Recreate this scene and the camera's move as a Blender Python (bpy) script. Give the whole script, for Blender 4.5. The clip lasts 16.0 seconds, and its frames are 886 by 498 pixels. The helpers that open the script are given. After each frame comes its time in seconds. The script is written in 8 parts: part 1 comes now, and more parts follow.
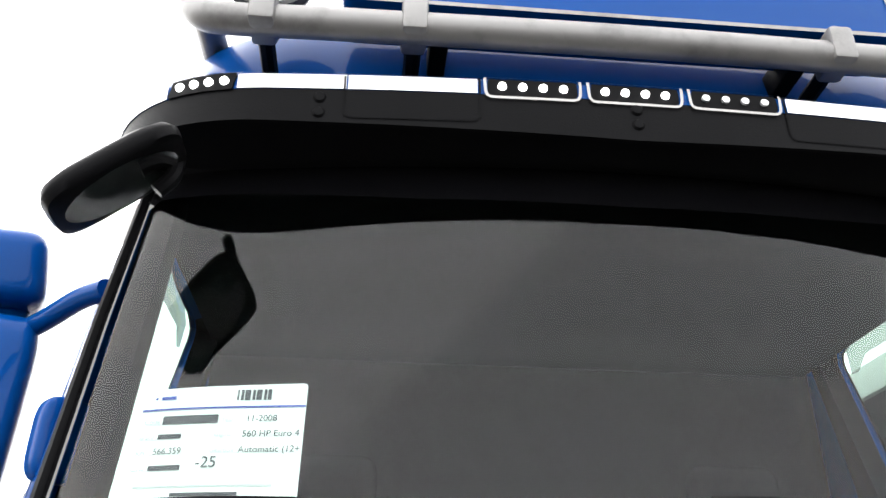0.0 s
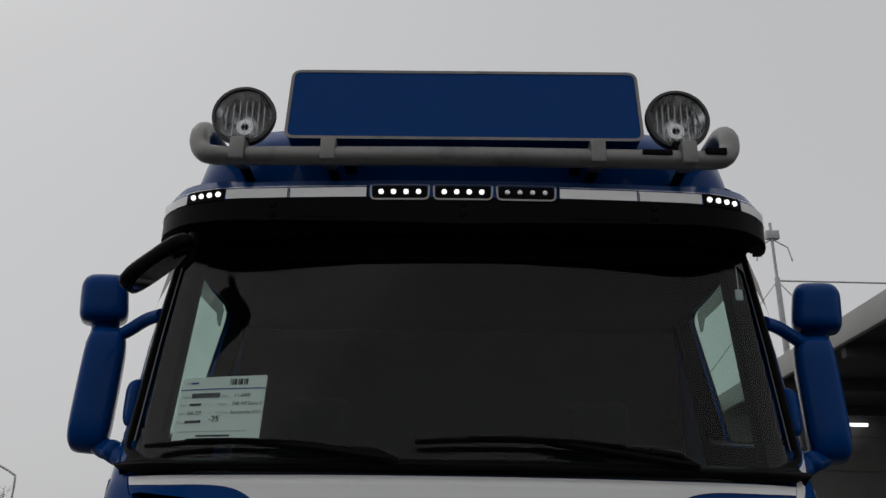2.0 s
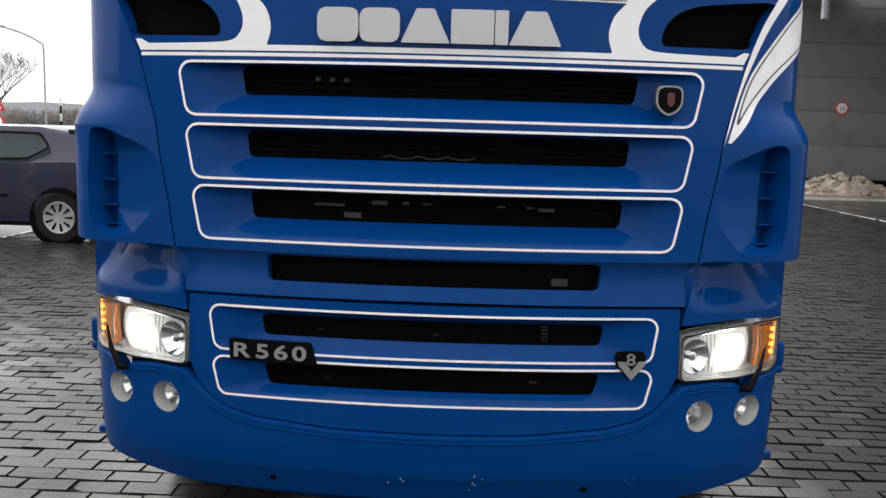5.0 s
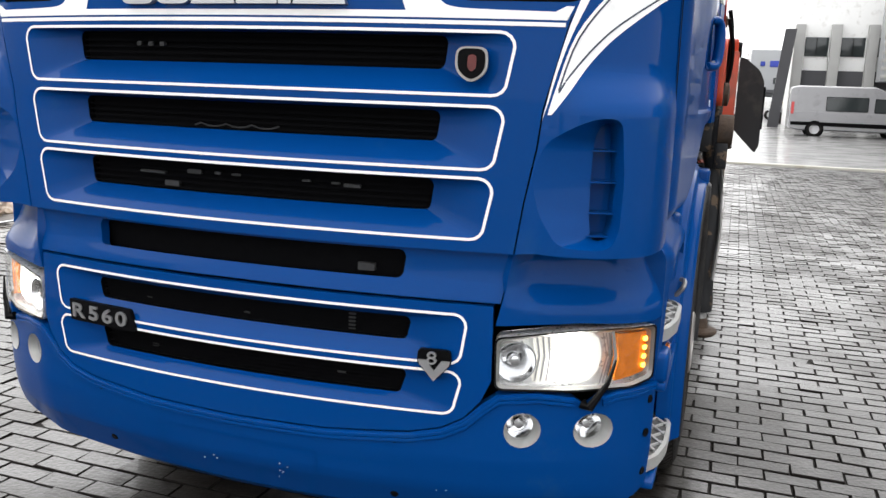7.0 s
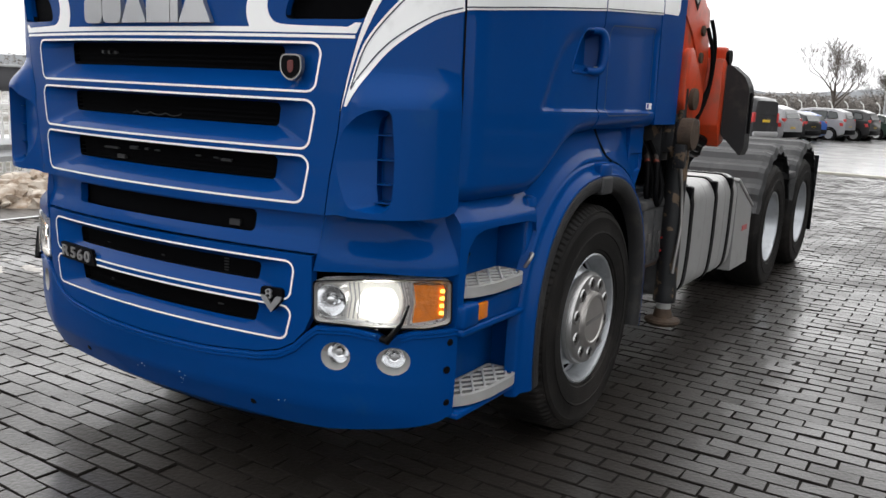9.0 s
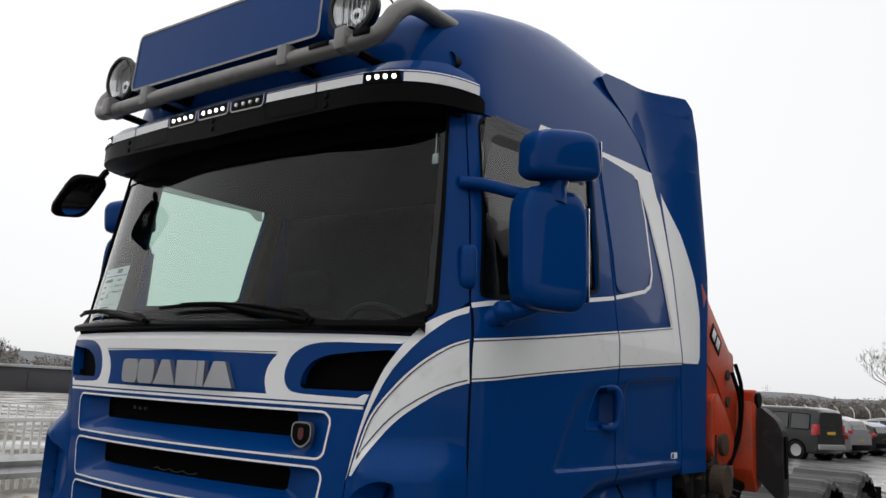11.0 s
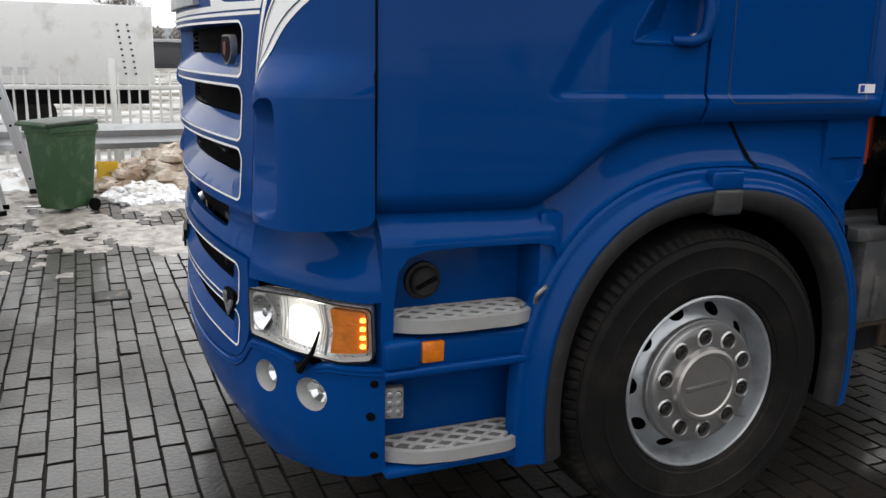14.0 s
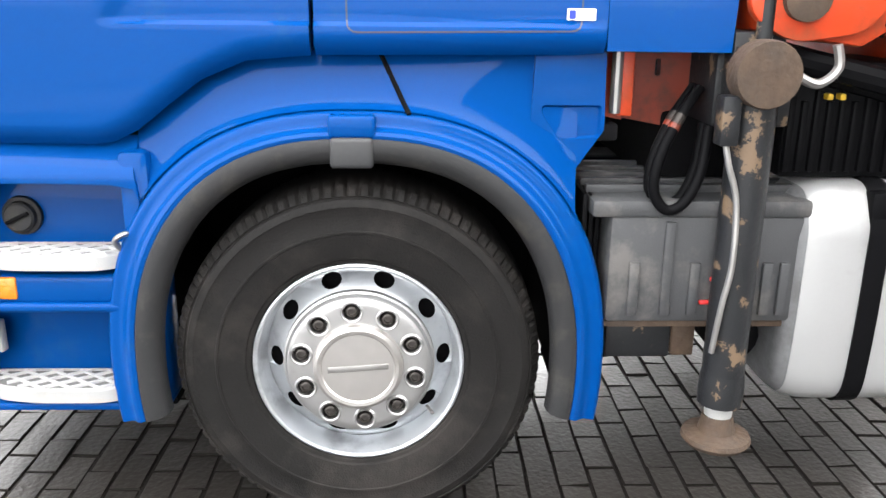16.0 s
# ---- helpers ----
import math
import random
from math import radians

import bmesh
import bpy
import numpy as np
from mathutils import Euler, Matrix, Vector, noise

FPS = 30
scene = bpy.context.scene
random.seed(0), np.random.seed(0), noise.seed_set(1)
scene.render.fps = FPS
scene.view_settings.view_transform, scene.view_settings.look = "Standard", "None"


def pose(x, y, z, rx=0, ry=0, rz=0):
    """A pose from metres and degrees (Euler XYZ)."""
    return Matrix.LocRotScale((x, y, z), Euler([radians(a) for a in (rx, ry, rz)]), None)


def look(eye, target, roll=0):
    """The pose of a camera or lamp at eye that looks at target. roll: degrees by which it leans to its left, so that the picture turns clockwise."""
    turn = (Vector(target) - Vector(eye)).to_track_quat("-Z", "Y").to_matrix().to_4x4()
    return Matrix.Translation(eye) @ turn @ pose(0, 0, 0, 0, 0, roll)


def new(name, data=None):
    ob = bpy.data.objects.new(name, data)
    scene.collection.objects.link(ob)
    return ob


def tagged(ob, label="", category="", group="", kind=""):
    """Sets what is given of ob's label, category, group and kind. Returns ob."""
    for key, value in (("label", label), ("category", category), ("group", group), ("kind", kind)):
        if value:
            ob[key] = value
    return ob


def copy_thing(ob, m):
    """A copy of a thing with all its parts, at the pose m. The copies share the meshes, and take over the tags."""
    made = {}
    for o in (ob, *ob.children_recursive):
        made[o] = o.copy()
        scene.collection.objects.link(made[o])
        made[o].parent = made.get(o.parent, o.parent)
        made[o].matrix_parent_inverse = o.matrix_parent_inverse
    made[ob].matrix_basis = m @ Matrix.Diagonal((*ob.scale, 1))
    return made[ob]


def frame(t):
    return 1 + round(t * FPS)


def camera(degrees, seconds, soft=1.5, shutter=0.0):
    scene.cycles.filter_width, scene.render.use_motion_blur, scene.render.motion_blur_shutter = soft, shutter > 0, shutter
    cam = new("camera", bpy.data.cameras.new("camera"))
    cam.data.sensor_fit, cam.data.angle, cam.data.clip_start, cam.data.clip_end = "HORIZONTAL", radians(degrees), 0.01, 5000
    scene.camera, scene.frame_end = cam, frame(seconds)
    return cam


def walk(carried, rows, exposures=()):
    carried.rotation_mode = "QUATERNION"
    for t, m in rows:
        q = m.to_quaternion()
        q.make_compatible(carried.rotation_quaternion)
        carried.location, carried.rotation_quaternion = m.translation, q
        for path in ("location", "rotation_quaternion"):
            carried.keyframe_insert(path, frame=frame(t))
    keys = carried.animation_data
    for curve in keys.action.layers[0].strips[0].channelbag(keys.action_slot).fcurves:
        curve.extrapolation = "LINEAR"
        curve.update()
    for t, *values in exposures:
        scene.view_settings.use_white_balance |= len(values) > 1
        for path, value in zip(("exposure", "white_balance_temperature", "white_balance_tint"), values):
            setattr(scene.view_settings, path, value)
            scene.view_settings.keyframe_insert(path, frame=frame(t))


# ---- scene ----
cam = camera(56.2, 16.0)
PATH = [
    (0, (-0.508, -1.316, 1.785), (-0.354, 0.454, 2.703), 0.5),
    (0.5, (-0.353, -1.69, 1.754), (-0.21, 0.082, 2.671), 0.4),
    (1, (-0.303, -2.12, 1.728), (-0.182, -0.344, 2.64), 0.8),
    (1.5, (-0.195, -2.371, 1.72), (-0.166, -0.566, 2.58), 0.6),
    (2, (-0.023, -2.521, 1.68), (-0.053, -0.653, 2.393), 1.0),
    (2.5, (0.002, -2.58, 1.66), (-0.04, -0.663, 2.228), 1.3),
    (3, (0.018, -2.574, 1.616), (-0.035, -0.618, 2.028), 1.5),
    (3.2, (0.020, -2.561, 1.600), (-0.034, -0.591, 1.938), 1.5),
    (3.5, (0.029, -2.557, 1.567), (-0.026, -0.571, 1.797), 1.5),
    (4, (0.030, -2.547, 1.514), (-0.018, -0.548, 1.543), 1.6),
    (4.5, (0.032, -2.528, 1.460), (-0.017, -0.536, 1.289), 1.6),
    (4.7, (0.040, -2.518, 1.460), (-0.005, -0.535, 1.203), 1.6),
    (6.8, (1.224, -2.119, 1.394), (0.657, -0.226, 1.081), 2.2),
    (7, (1.336, -2.047, 1.501), (0.695, -0.189, 1.131), 2.1),
    (7.5, (1.805, -1.867, 1.505), (1.006, -0.072, 1.13), 2.3),
    (8, (2.13, -1.998, 1.486), (1.268, -0.228, 1.131), 2.5),
    (8.5, (2.351, -2.132, 1.522), (1.387, -0.417, 1.158), 2.8),
    (9, (2.64, -2.084, 1.512), (1.587, -0.424, 1.144), 2.7),
    (9.5, (2.783, -2.056, 1.549), (1.687, -0.395, 1.348), 2.4),
    (9.6, (2.779, -2.044, 1.562), (1.674, -0.383, 1.428), 2.3),
    (9.8, (2.773, -2.021, 1.645), (1.646, -0.37, 1.615), 2.7),
    (10, (2.792, -2.061, 1.643), (1.664, -0.414, 1.766), 2.4),
    (10.1, (2.797, -2.053, 1.662), (1.664, -0.414, 1.833), 2.0),
    (10.2, (2.791, -2.063, 1.674), (1.655, -0.432, 1.894), 2.5),
    (12.3, (2.888, -1.705, 1.805), (1.563, -0.257, 2.191), 2.6),
    (12.5, (2.915, -1.589, 1.769), (1.542, -0.165, 2.06), 2.5),
    (13, (3.115, -1.243, 1.704), (1.561, 0.016, 1.715), 2.1),
    (13.3, (3.154, -1.003, 1.657), (1.496, 0.104, 1.499), 1.9),
    (13.5, (3.148, -0.83, 1.625), (1.451, 0.197, 1.368), 1.9),
    (14, (3.278, -0.41, 1.575), (1.493, 0.369, 1.119), 1.4),
    (14.5, (3.387, 0.073, 1.49), (1.546, 0.63, 0.943), 0.8),
    (15, (3.447, 0.563, 1.537), (1.582, 1.033, 0.989), 0.6),
    (15.5, (3.531, 1.112, 1.546), (1.647, 1.482, 0.987), 0.6),
    (16, (3.429, 1.634, 1.537), (1.517, 1.694, 0.956), 0.6),
]
EXPOSURES = [(0.0, 2.3), (0.5, 1.4), (1.0, 0.12), (1.5, -0.42), (2.0, -0.65), (3.0, -0.25), (3.5, 0.05), (4.0, 0.3), (4.7, 0.65), (6.8, 1.45), (8.5, 0.95),
             (9.5, 0.9), (10.2, 0.75), (12.3, -0.6), (12.6, -0.5), (13.0, 0.0), (13.5, 0.1), (14.0, 0.85), (14.5, 1.7), (15.0, 2.55), (16.0, 3.2)]
walk(cam, [(t, look(eye, target, roll)) for t, eye, target, roll in PATH], EXPOSURES)

# ---- sky and sun: a closed winter overcast ----
world = bpy.data.worlds.new("overcast")
scene.world = world
world.use_nodes = True
wn, wl = world.node_tree.nodes, world.node_tree.links
sky = wn.new("ShaderNodeTexSky")
sky.sky_type, sky.sun_disc = "NISHITA", False
sky.sun_elevation, sky.sun_rotation = radians(54), radians(309)
sky.air_density, sky.dust_density = 1.0, 4.0
grey = wn.new("ShaderNodeHueSaturation")
grey.inputs["Saturation"].default_value = 0.12
cloud = wn.new("ShaderNodeMix")
cloud.data_type = "RGBA"
cloud.inputs["Factor"].default_value = 0.75
cloud.inputs["B"].default_value = (9.3, 9.35, 9.5, 1)
wl.new(sky.outputs["Color"], grey.inputs["Color"])
wl.new(grey.outputs["Color"], cloud.inputs["A"])
wl.new(cloud.outputs["Result"], wn["Background"].inputs["Color"])
wn["Background"].inputs["Strength"].default_value = 0.1
sun = new("sun", bpy.data.lights.new("sun", "SUN"))
sun.data.energy, sun.data.angle, sun.data.color = 0.75, radians(140), (1.0, 0.97, 0.93)
sun.matrix_world = look((-5, 4, 9), (0, 0, 0))


# ---- materials ----
def material(name, color, rough=0.5, metal=0.0, coat=0.0, vary=0.15, scale=6.0, bump=0.0, bump_scale=80.0, dirt=None, dirt_amount=0.0, dirt_scale=2.0, emit=0.0, spec=0.5, per_object=0.0, edge=1.0):
    m = bpy.data.materials.new(name)
    m.use_nodes = True
    n, l = m.node_tree.nodes, m.node_tree.links
    b = n["Principled BSDF"]
    co = n.new("ShaderNodeTexCoord")
    big = n.new("ShaderNodeTexNoise")
    big.inputs["Scale"].default_value, big.inputs["Detail"].default_value = scale, 6
    l.new(co.outputs["Object"], big.inputs["Vector"])
    small = n.new("ShaderNodeTexNoise")
    small.inputs["Scale"].default_value, small.inputs["Detail"].default_value = bump_scale, 4
    l.new(co.outputs["Object"], small.inputs["Vector"])
    c = n.new("ShaderNodeMix")
    c.data_type = "RGBA"
    c.inputs["A"].default_value = (*[max(0, x * (1 - vary)) for x in color], 1)
    c.inputs["B"].default_value = (*[min(1, x * (1 + vary)) for x in color], 1)
    l.new(big.outputs["Fac"], c.inputs["Factor"])
    out = c.outputs["Result"]
    if per_object:
        info = n.new("ShaderNodeObjectInfo")
        geo = n.new("ShaderNodeNewGeometry")
        add = n.new("ShaderNodeMath")
        add.operation = "ADD"
        l.new(info.outputs["Random"], add.inputs[0])
        l.new(geo.outputs["Random Per Island"], add.inputs[1])
        fr = n.new("ShaderNodeMath")
        fr.operation = "FRACT"
        l.new(add.outputs[0], fr.inputs[0])
        mr = n.new("ShaderNodeMapRange")
        mr.inputs["To Min"].default_value, mr.inputs["To Max"].default_value = 1 - per_object, 1 + per_object
        l.new(fr.outputs[0], mr.inputs["Value"])
        mul = n.new("ShaderNodeVectorMath")
        mul.operation = "SCALE"
        l.new(out, mul.inputs[0])
        l.new(mr.outputs["Result"], mul.inputs["Scale"])
        out = mul.outputs[0]
    if dirt:
        dn = n.new("ShaderNodeTexNoise")
        dn.inputs["Scale"].default_value, dn.inputs["Detail"].default_value, dn.inputs["Roughness"].default_value = dirt_scale, 8, 0.65
        l.new(co.outputs["Object"], dn.inputs["Vector"])
        ramp = n.new("ShaderNodeMapRange")
        ramp.inputs["From Min"].default_value, ramp.inputs["From Max"].default_value = 0.62 - dirt_amount * 0.3, 0.62 - dirt_amount * 0.3 + edge * (0.10 + dirt_amount * 0.15)
        l.new(dn.outputs["Fac"], ramp.inputs["Value"])
        d = n.new("ShaderNodeMix")
        d.data_type = "RGBA"
        d.inputs["B"].default_value = (*dirt, 1)
        l.new(ramp.outputs["Result"], d.inputs["Factor"])
        l.new(out, d.inputs["A"])
        out = d.outputs["Result"]
    l.new(out, b.inputs["Base Color"])
    r = n.new("ShaderNodeMapRange")
    r.inputs["To Min"].default_value, r.inputs["To Max"].default_value = rough * 0.8, min(1, rough * 1.25)
    l.new(small.outputs["Fac"], r.inputs["Value"])
    l.new(r.outputs["Result"], b.inputs["Roughness"])
    b.inputs["Metallic"].default_value = metal
    b.inputs["Specular IOR Level"].default_value = spec
    if coat:
        b.inputs["Coat Weight"].default_value, b.inputs["Coat Roughness"].default_value = coat, 0.03
        b.inputs["Coat IOR"].default_value = 1.33
    if bump:
        bp = n.new("ShaderNodeBump")
        bp.inputs["Strength"].default_value, bp.inputs["Distance"].default_value = bump, 0.01
        l.new(small.outputs["Fac"], bp.inputs["Height"])
        l.new(bp.outputs["Normal"], b.inputs["Normal"])
    if emit:
        b.inputs["Emission Color"].default_value, b.inputs["Emission Strength"].default_value = (*color, 1), emit
    return m


def glass_material(name, tint, gloss_rough=0.02, ior=1.45):
    """Thin glass: tinted to look through, with a mirror gloss that grows at grazing angles."""
    m = bpy.data.materials.new(name)
    m.use_nodes = True
    n, l = m.node_tree.nodes, m.node_tree.links
    n.remove(n["Principled BSDF"])
    tr, gl, lw, mx = n.new("ShaderNodeBsdfTransparent"), n.new("ShaderNodeBsdfGlossy"), n.new("ShaderNodeLayerWeight"), n.new("ShaderNodeMixShader")
    f0 = ((ior - 1) / (ior + 1)) ** 2
    pw, fr = n.new("ShaderNodeMath"), n.new("ShaderNodeMath")
    pw.operation, fr.operation = "POWER", "MULTIPLY_ADD"
    lw.inputs["Blend"].default_value = 0.5
    pw.inputs[1].default_value = 5.0
    fr.inputs[1].default_value, fr.inputs[2].default_value = 1 - f0, f0
    l.new(lw.outputs["Facing"], pw.inputs[0])
    l.new(pw.outputs[0], fr.inputs[0])
    tr.inputs["Color"].default_value = (*tint, 1)
    gl.inputs["Roughness"].default_value = gloss_rough
    l.new(fr.outputs[0], mx.inputs[0])
    l.new(tr.outputs[0], mx.inputs[1])
    l.new(gl.outputs[0], mx.inputs[2])
    l.new(mx.outputs[0], n["Material Output"].inputs["Surface"])
    return m


BLUE = material("blue_paint", (0.0001, 0.0425, 0.194), 0.4, spec=0.02, coat=0.34, vary=0.05, scale=2.5, bump=0.012, bump_scale=240, dirt=(0.004, 0.050, 0.19), dirt_amount=0.1, dirt_scale=5)
WHITE = material("white_stripe", (0.88, 0.88, 0.875), 0.35, vary=0.03, scale=3, dirt=(0.80, 0.80, 0.79), dirt_amount=0.12, dirt_scale=7)
PINSTRIPE = material("dark_pinstripe", (0.02, 0.03, 0.06), 0.4)
BLACK = material("black_plastic", (0.004, 0.004, 0.0045), 0.38, spec=0.035, vary=0.3, bump=0.1, bump_scale=300)
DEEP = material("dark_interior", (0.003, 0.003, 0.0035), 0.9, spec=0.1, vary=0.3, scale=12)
MESH = material("grille_mesh", (0.0035, 0.0035, 0.004), 0.7, spec=0.02, vary=0.4, scale=40)
GREYTRIM = material("grey_plastic_trim", (0.017, 0.017, 0.018), 0.55, spec=0.3, vary=0.2, bump=0.25, bump_scale=400, dirt=(0.035, 0.033, 0.03), dirt_amount=0.3, dirt_scale=9)
SILVER = material("satin_silver", (0.42, 0.42, 0.43), 0.34, metal=0.8, vary=0.06, bump=0.03, bump_scale=200)
BARMETAL = material("brushed_bar", (0.20, 0.195, 0.19), 0.45, metal=0.5, vary=0.08, scale=4, dirt=(0.13, 0.127, 0.124), dirt_amount=0.3, dirt_scale=6)
CHROME = material("chrome", (0.85, 0.85, 0.86), 0.09, metal=1.0, vary=0.03)
WHEEL = material("wheel_paint", (0.46, 0.48, 0.50), 0.32, metal=0.62, vary=0.06, scale=9, dirt=(0.34, 0.35, 0.37), dirt_amount=0.25, dirt_scale=8)
NUTCOVER = material("brushed_nut_cover", (0.46, 0.455, 0.45), 0.34, metal=0.9, vary=0.08, scale=14, bump=0.04, bump_scale=200)
HUBCAP = material("brushed_hub_cap", (0.45, 0.43, 0.41), 0.35, metal=0.85, vary=0.1, scale=20)
NUT = material("worn_wheel_nut", (0.05, 0.044, 0.04), 0.45, metal=0.6, vary=0.3, scale=60)
RUBBER = material("tyre_rubber", (0.0075, 0.0069, 0.0065), 0.62, spec=0.16, vary=0.45, scale=4, bump=0.3, bump_scale=160, dirt=(0.021, 0.0185, 0.0168), dirt_amount=0.45, dirt_scale=4.5)
STEPALU = material("step_aluminium", (0.36, 0.36, 0.35), 0.5, metal=0.25, vary=0.1, scale=20, bump=0.2, bump_scale=200, dirt=(0.35, 0.34, 0.32), dirt_amount=0.3, dirt_scale=15)
TANK = material("tank_aluminium", (0.36, 0.36, 0.355), 0.42, metal=0.45, vary=0.08, scale=4, dirt=(0.28, 0.275, 0.265), dirt_amount=0.3, dirt_scale=3)
# darker copy of TANK: the shade on the tank's front end is in its colour
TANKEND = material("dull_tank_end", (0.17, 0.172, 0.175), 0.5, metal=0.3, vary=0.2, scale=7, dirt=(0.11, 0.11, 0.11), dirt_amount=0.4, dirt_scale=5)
ORANGE = material("crane_orange", (0.48, 0.045, 0.009), 0.4, vary=0.15, scale=6, dirt=(0.28, 0.05, 0.02), dirt_amount=0.45, dirt_scale=8)
# crane orange darkened for the plate's shade, plus dirt; reused on the hose sleeves
ORANGESHADE = material("dulled_orange", (0.20, 0.024, 0.008), 0.5, vary=0.25, scale=7, dirt=(0.07, 0.02, 0.012), dirt_amount=0.5, dirt_scale=9)
RUST = material("rusty_steel", (0.06, 0.038, 0.024), 0.75, metal=0.2, vary=0.5, scale=20, bump=0.4, bump_scale=60, dirt=(0.05, 0.035, 0.025), dirt_amount=0.5, dirt_scale=12)
LEGPAINT = material("worn_black_leg", (0.012, 0.0125, 0.014), 0.45, spec=0.3, vary=0.3, bump=0.15, dirt=(0.12, 0.082, 0.052), dirt_amount=0.16, dirt_scale=13, edge=0.25)
STEEL = material("dull_steel", (0.30, 0.29, 0.28), 0.4, metal=0.8, vary=0.2, scale=15)
BATTERY = material("battery_box_plastic", (0.036, 0.037, 0.039), 0.6, vary=0.2, scale=8, bump=0.15, bump_scale=200, dirt=(0.085, 0.08, 0.075), dirt_amount=0.35, dirt_scale=7)
FENDER = material("rear_mudguard_plastic", (0.027, 0.0275, 0.029), 0.55, vary=0.15, scale=6, dirt=(0.06, 0.06, 0.06), dirt_amount=0.3, dirt_scale=4)
AMBER = material("amber_lens", (0.64, 0.17, 0.008), 0.2, coat=0.6, vary=0.3, scale=30, bump=0.5, bump_scale=70)
AMBERGLOW = material("amber_led", (1.0, 0.42, 0.05), 0.3, emit=3.0)
LAMPGLOW = material("lit_headlamp", (0.62, 0.60, 0.55), 0.3, emit=0.32)
LAMPCORE = material("lit_lamp_core", (1.0, 0.98, 0.92), 0.3, emit=0.6)
LEDGLOW = material("lit_led", (1.0, 0.99, 0.96), 0.3, emit=1.8)
BULBGLOW = material("lit_bulb", (1.0, 0.98, 0.93), 0.3, emit=14.0)
LAMPGREY = material("lamp_reflector", (0.80, 0.80, 0.80), 0.28, metal=0.6, vary=0.06, scale=12)
RED = material("red_plastic", (0.45, 0.02, 0.02), 0.3, coat=0.5)
YELLOW = material("yellow_plastic", (0.65, 0.42, 0.03), 0.5, vary=0.2)
PAPER = material("white_paper", (0.82, 0.82, 0.83), 0.6, vary=0.03)
INK = material("dark_print", (0.03, 0.03, 0.04), 0.6)
INKBLUE = material("blue_print", (0.02, 0.04, 0.3), 0.5)
INKGREY = material("faint_print", (0.5, 0.5, 0.52), 0.6)
WINDSCREEN = glass_material("windscreen_glass", (0.74, 0.84, 0.80), 0.008, 1.39)
SIDEGLASS = glass_material("side_glass", (0.60, 0.74, 0.68), 0.02, 1.78)
CLEAR = glass_material("clear_lens", (0.92, 0.93, 0.93), 0.03, 1.35)
FRIT = material("printed_glass_band", (0.003, 0.003, 0.0035), 0.06, spec=0.4, vary=0.2)
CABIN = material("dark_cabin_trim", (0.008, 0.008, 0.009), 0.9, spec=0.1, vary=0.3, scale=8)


# ---- mesh helpers ----
def thing(name, label, category, at=(0, 0, 0), group="", kind=""):
    e = new(name)
    e.location = at
    e.empty_display_size = 0.2
    return tagged(e, label, category, group, kind)


def part(name, bm, mat, parent=None, label="", sharp=35):
    me = bpy.data.meshes.new(name)
    bm.to_mesh(me)
    bm.free()
    me.materials.append(mat)
    if sharp:
        me.shade_smooth()
        me.set_sharp_from_angle(angle=radians(sharp))
    ob = new(name, me)
    if parent is not None:
        ob.parent = parent
        up = parent
        off = Vector((0, 0, 0))
        while up is not None:
            off += up.location
            up = up.parent
        ob.location = -off
    if label:
        ob["label"] = label
    return ob


def fresh():
    return bmesh.new()


def box(bm, x0, x1, y0, y1, z0, z1, r=0.0, seg=2, m=None):
    g = bmesh.ops.create_cube(bm, size=1.0)["verts"]
    for v in g:
        v.co = Vector(((x0 + x1) / 2 + v.co.x * (x1 - x0), (y0 + y1) / 2 + v.co.y * (y1 - y0), (z0 + z1) / 2 + v.co.z * (z1 - z0)))
    if r:
        es = list({e for v in g for e in v.link_edges})
        g2 = bmesh.ops.bevel(bm, geom=es, offset=r, segments=seg, affect="EDGES", profile=0.5)
        g = [v for v in g2["verts"]] + [v for v in g if v.is_valid]
    if m is not None:
        bmesh.ops.transform(bm, matrix=m, verts=list({v for v in g if v.is_valid}))
    return bm


def ring_loft(bm, rings, closed=True, cap=True):
    rows = [[bm.verts.new(p) for p in ring] for ring in rings]
    k = len(rows[0])
    for a, b in zip(rows, rows[1:]):
        for i in range(k if closed else k - 1):
            j = (i + 1) % k
            bm.faces.new((a[i], a[j], b[j], b[i]))
    if cap and closed:
        bm.faces.new(rows[0][::-1])
        bm.faces.new(rows[-1])
    return bm


def tube(bm, pts, r, n=10, radii=None):
    pts = [Vector(p) for p in pts]
    rings = []
    up = None
    for i, p in enumerate(pts):
        d = (pts[min(i + 1, len(pts) - 1)] - pts[max(i - 1, 0)]).normalized()
        if up is None:
            up = d.orthogonal().normalized()
        up = (up - d * up.dot(d)).normalized()
        side = d.cross(up)
        rr = radii[i] if radii else r
        rings.append([p + (up * math.cos(2 * math.pi * k / n) + side * math.sin(2 * math.pi * k / n)) * rr for k in range(n)])
    return ring_loft(bm, rings)


def smooth_path(pts, n=6):
    """A rounded polyline through the given points."""
    pts = [Vector(p) for p in pts]
    out = []
    for i in range(len(pts) - 1):
        a, b, c, d = pts[max(i - 1, 0)], pts[i], pts[i + 1], pts[min(i + 2, len(pts) - 1)]
        for k in range(n):
            t = k / n
            out.append(0.5 * ((2 * b) + (c - a) * t + (2 * a - 5 * b + 4 * c - d) * t * t + (3 * b - a - 3 * c + d) * t ** 3))
    return out + [pts[-1]]


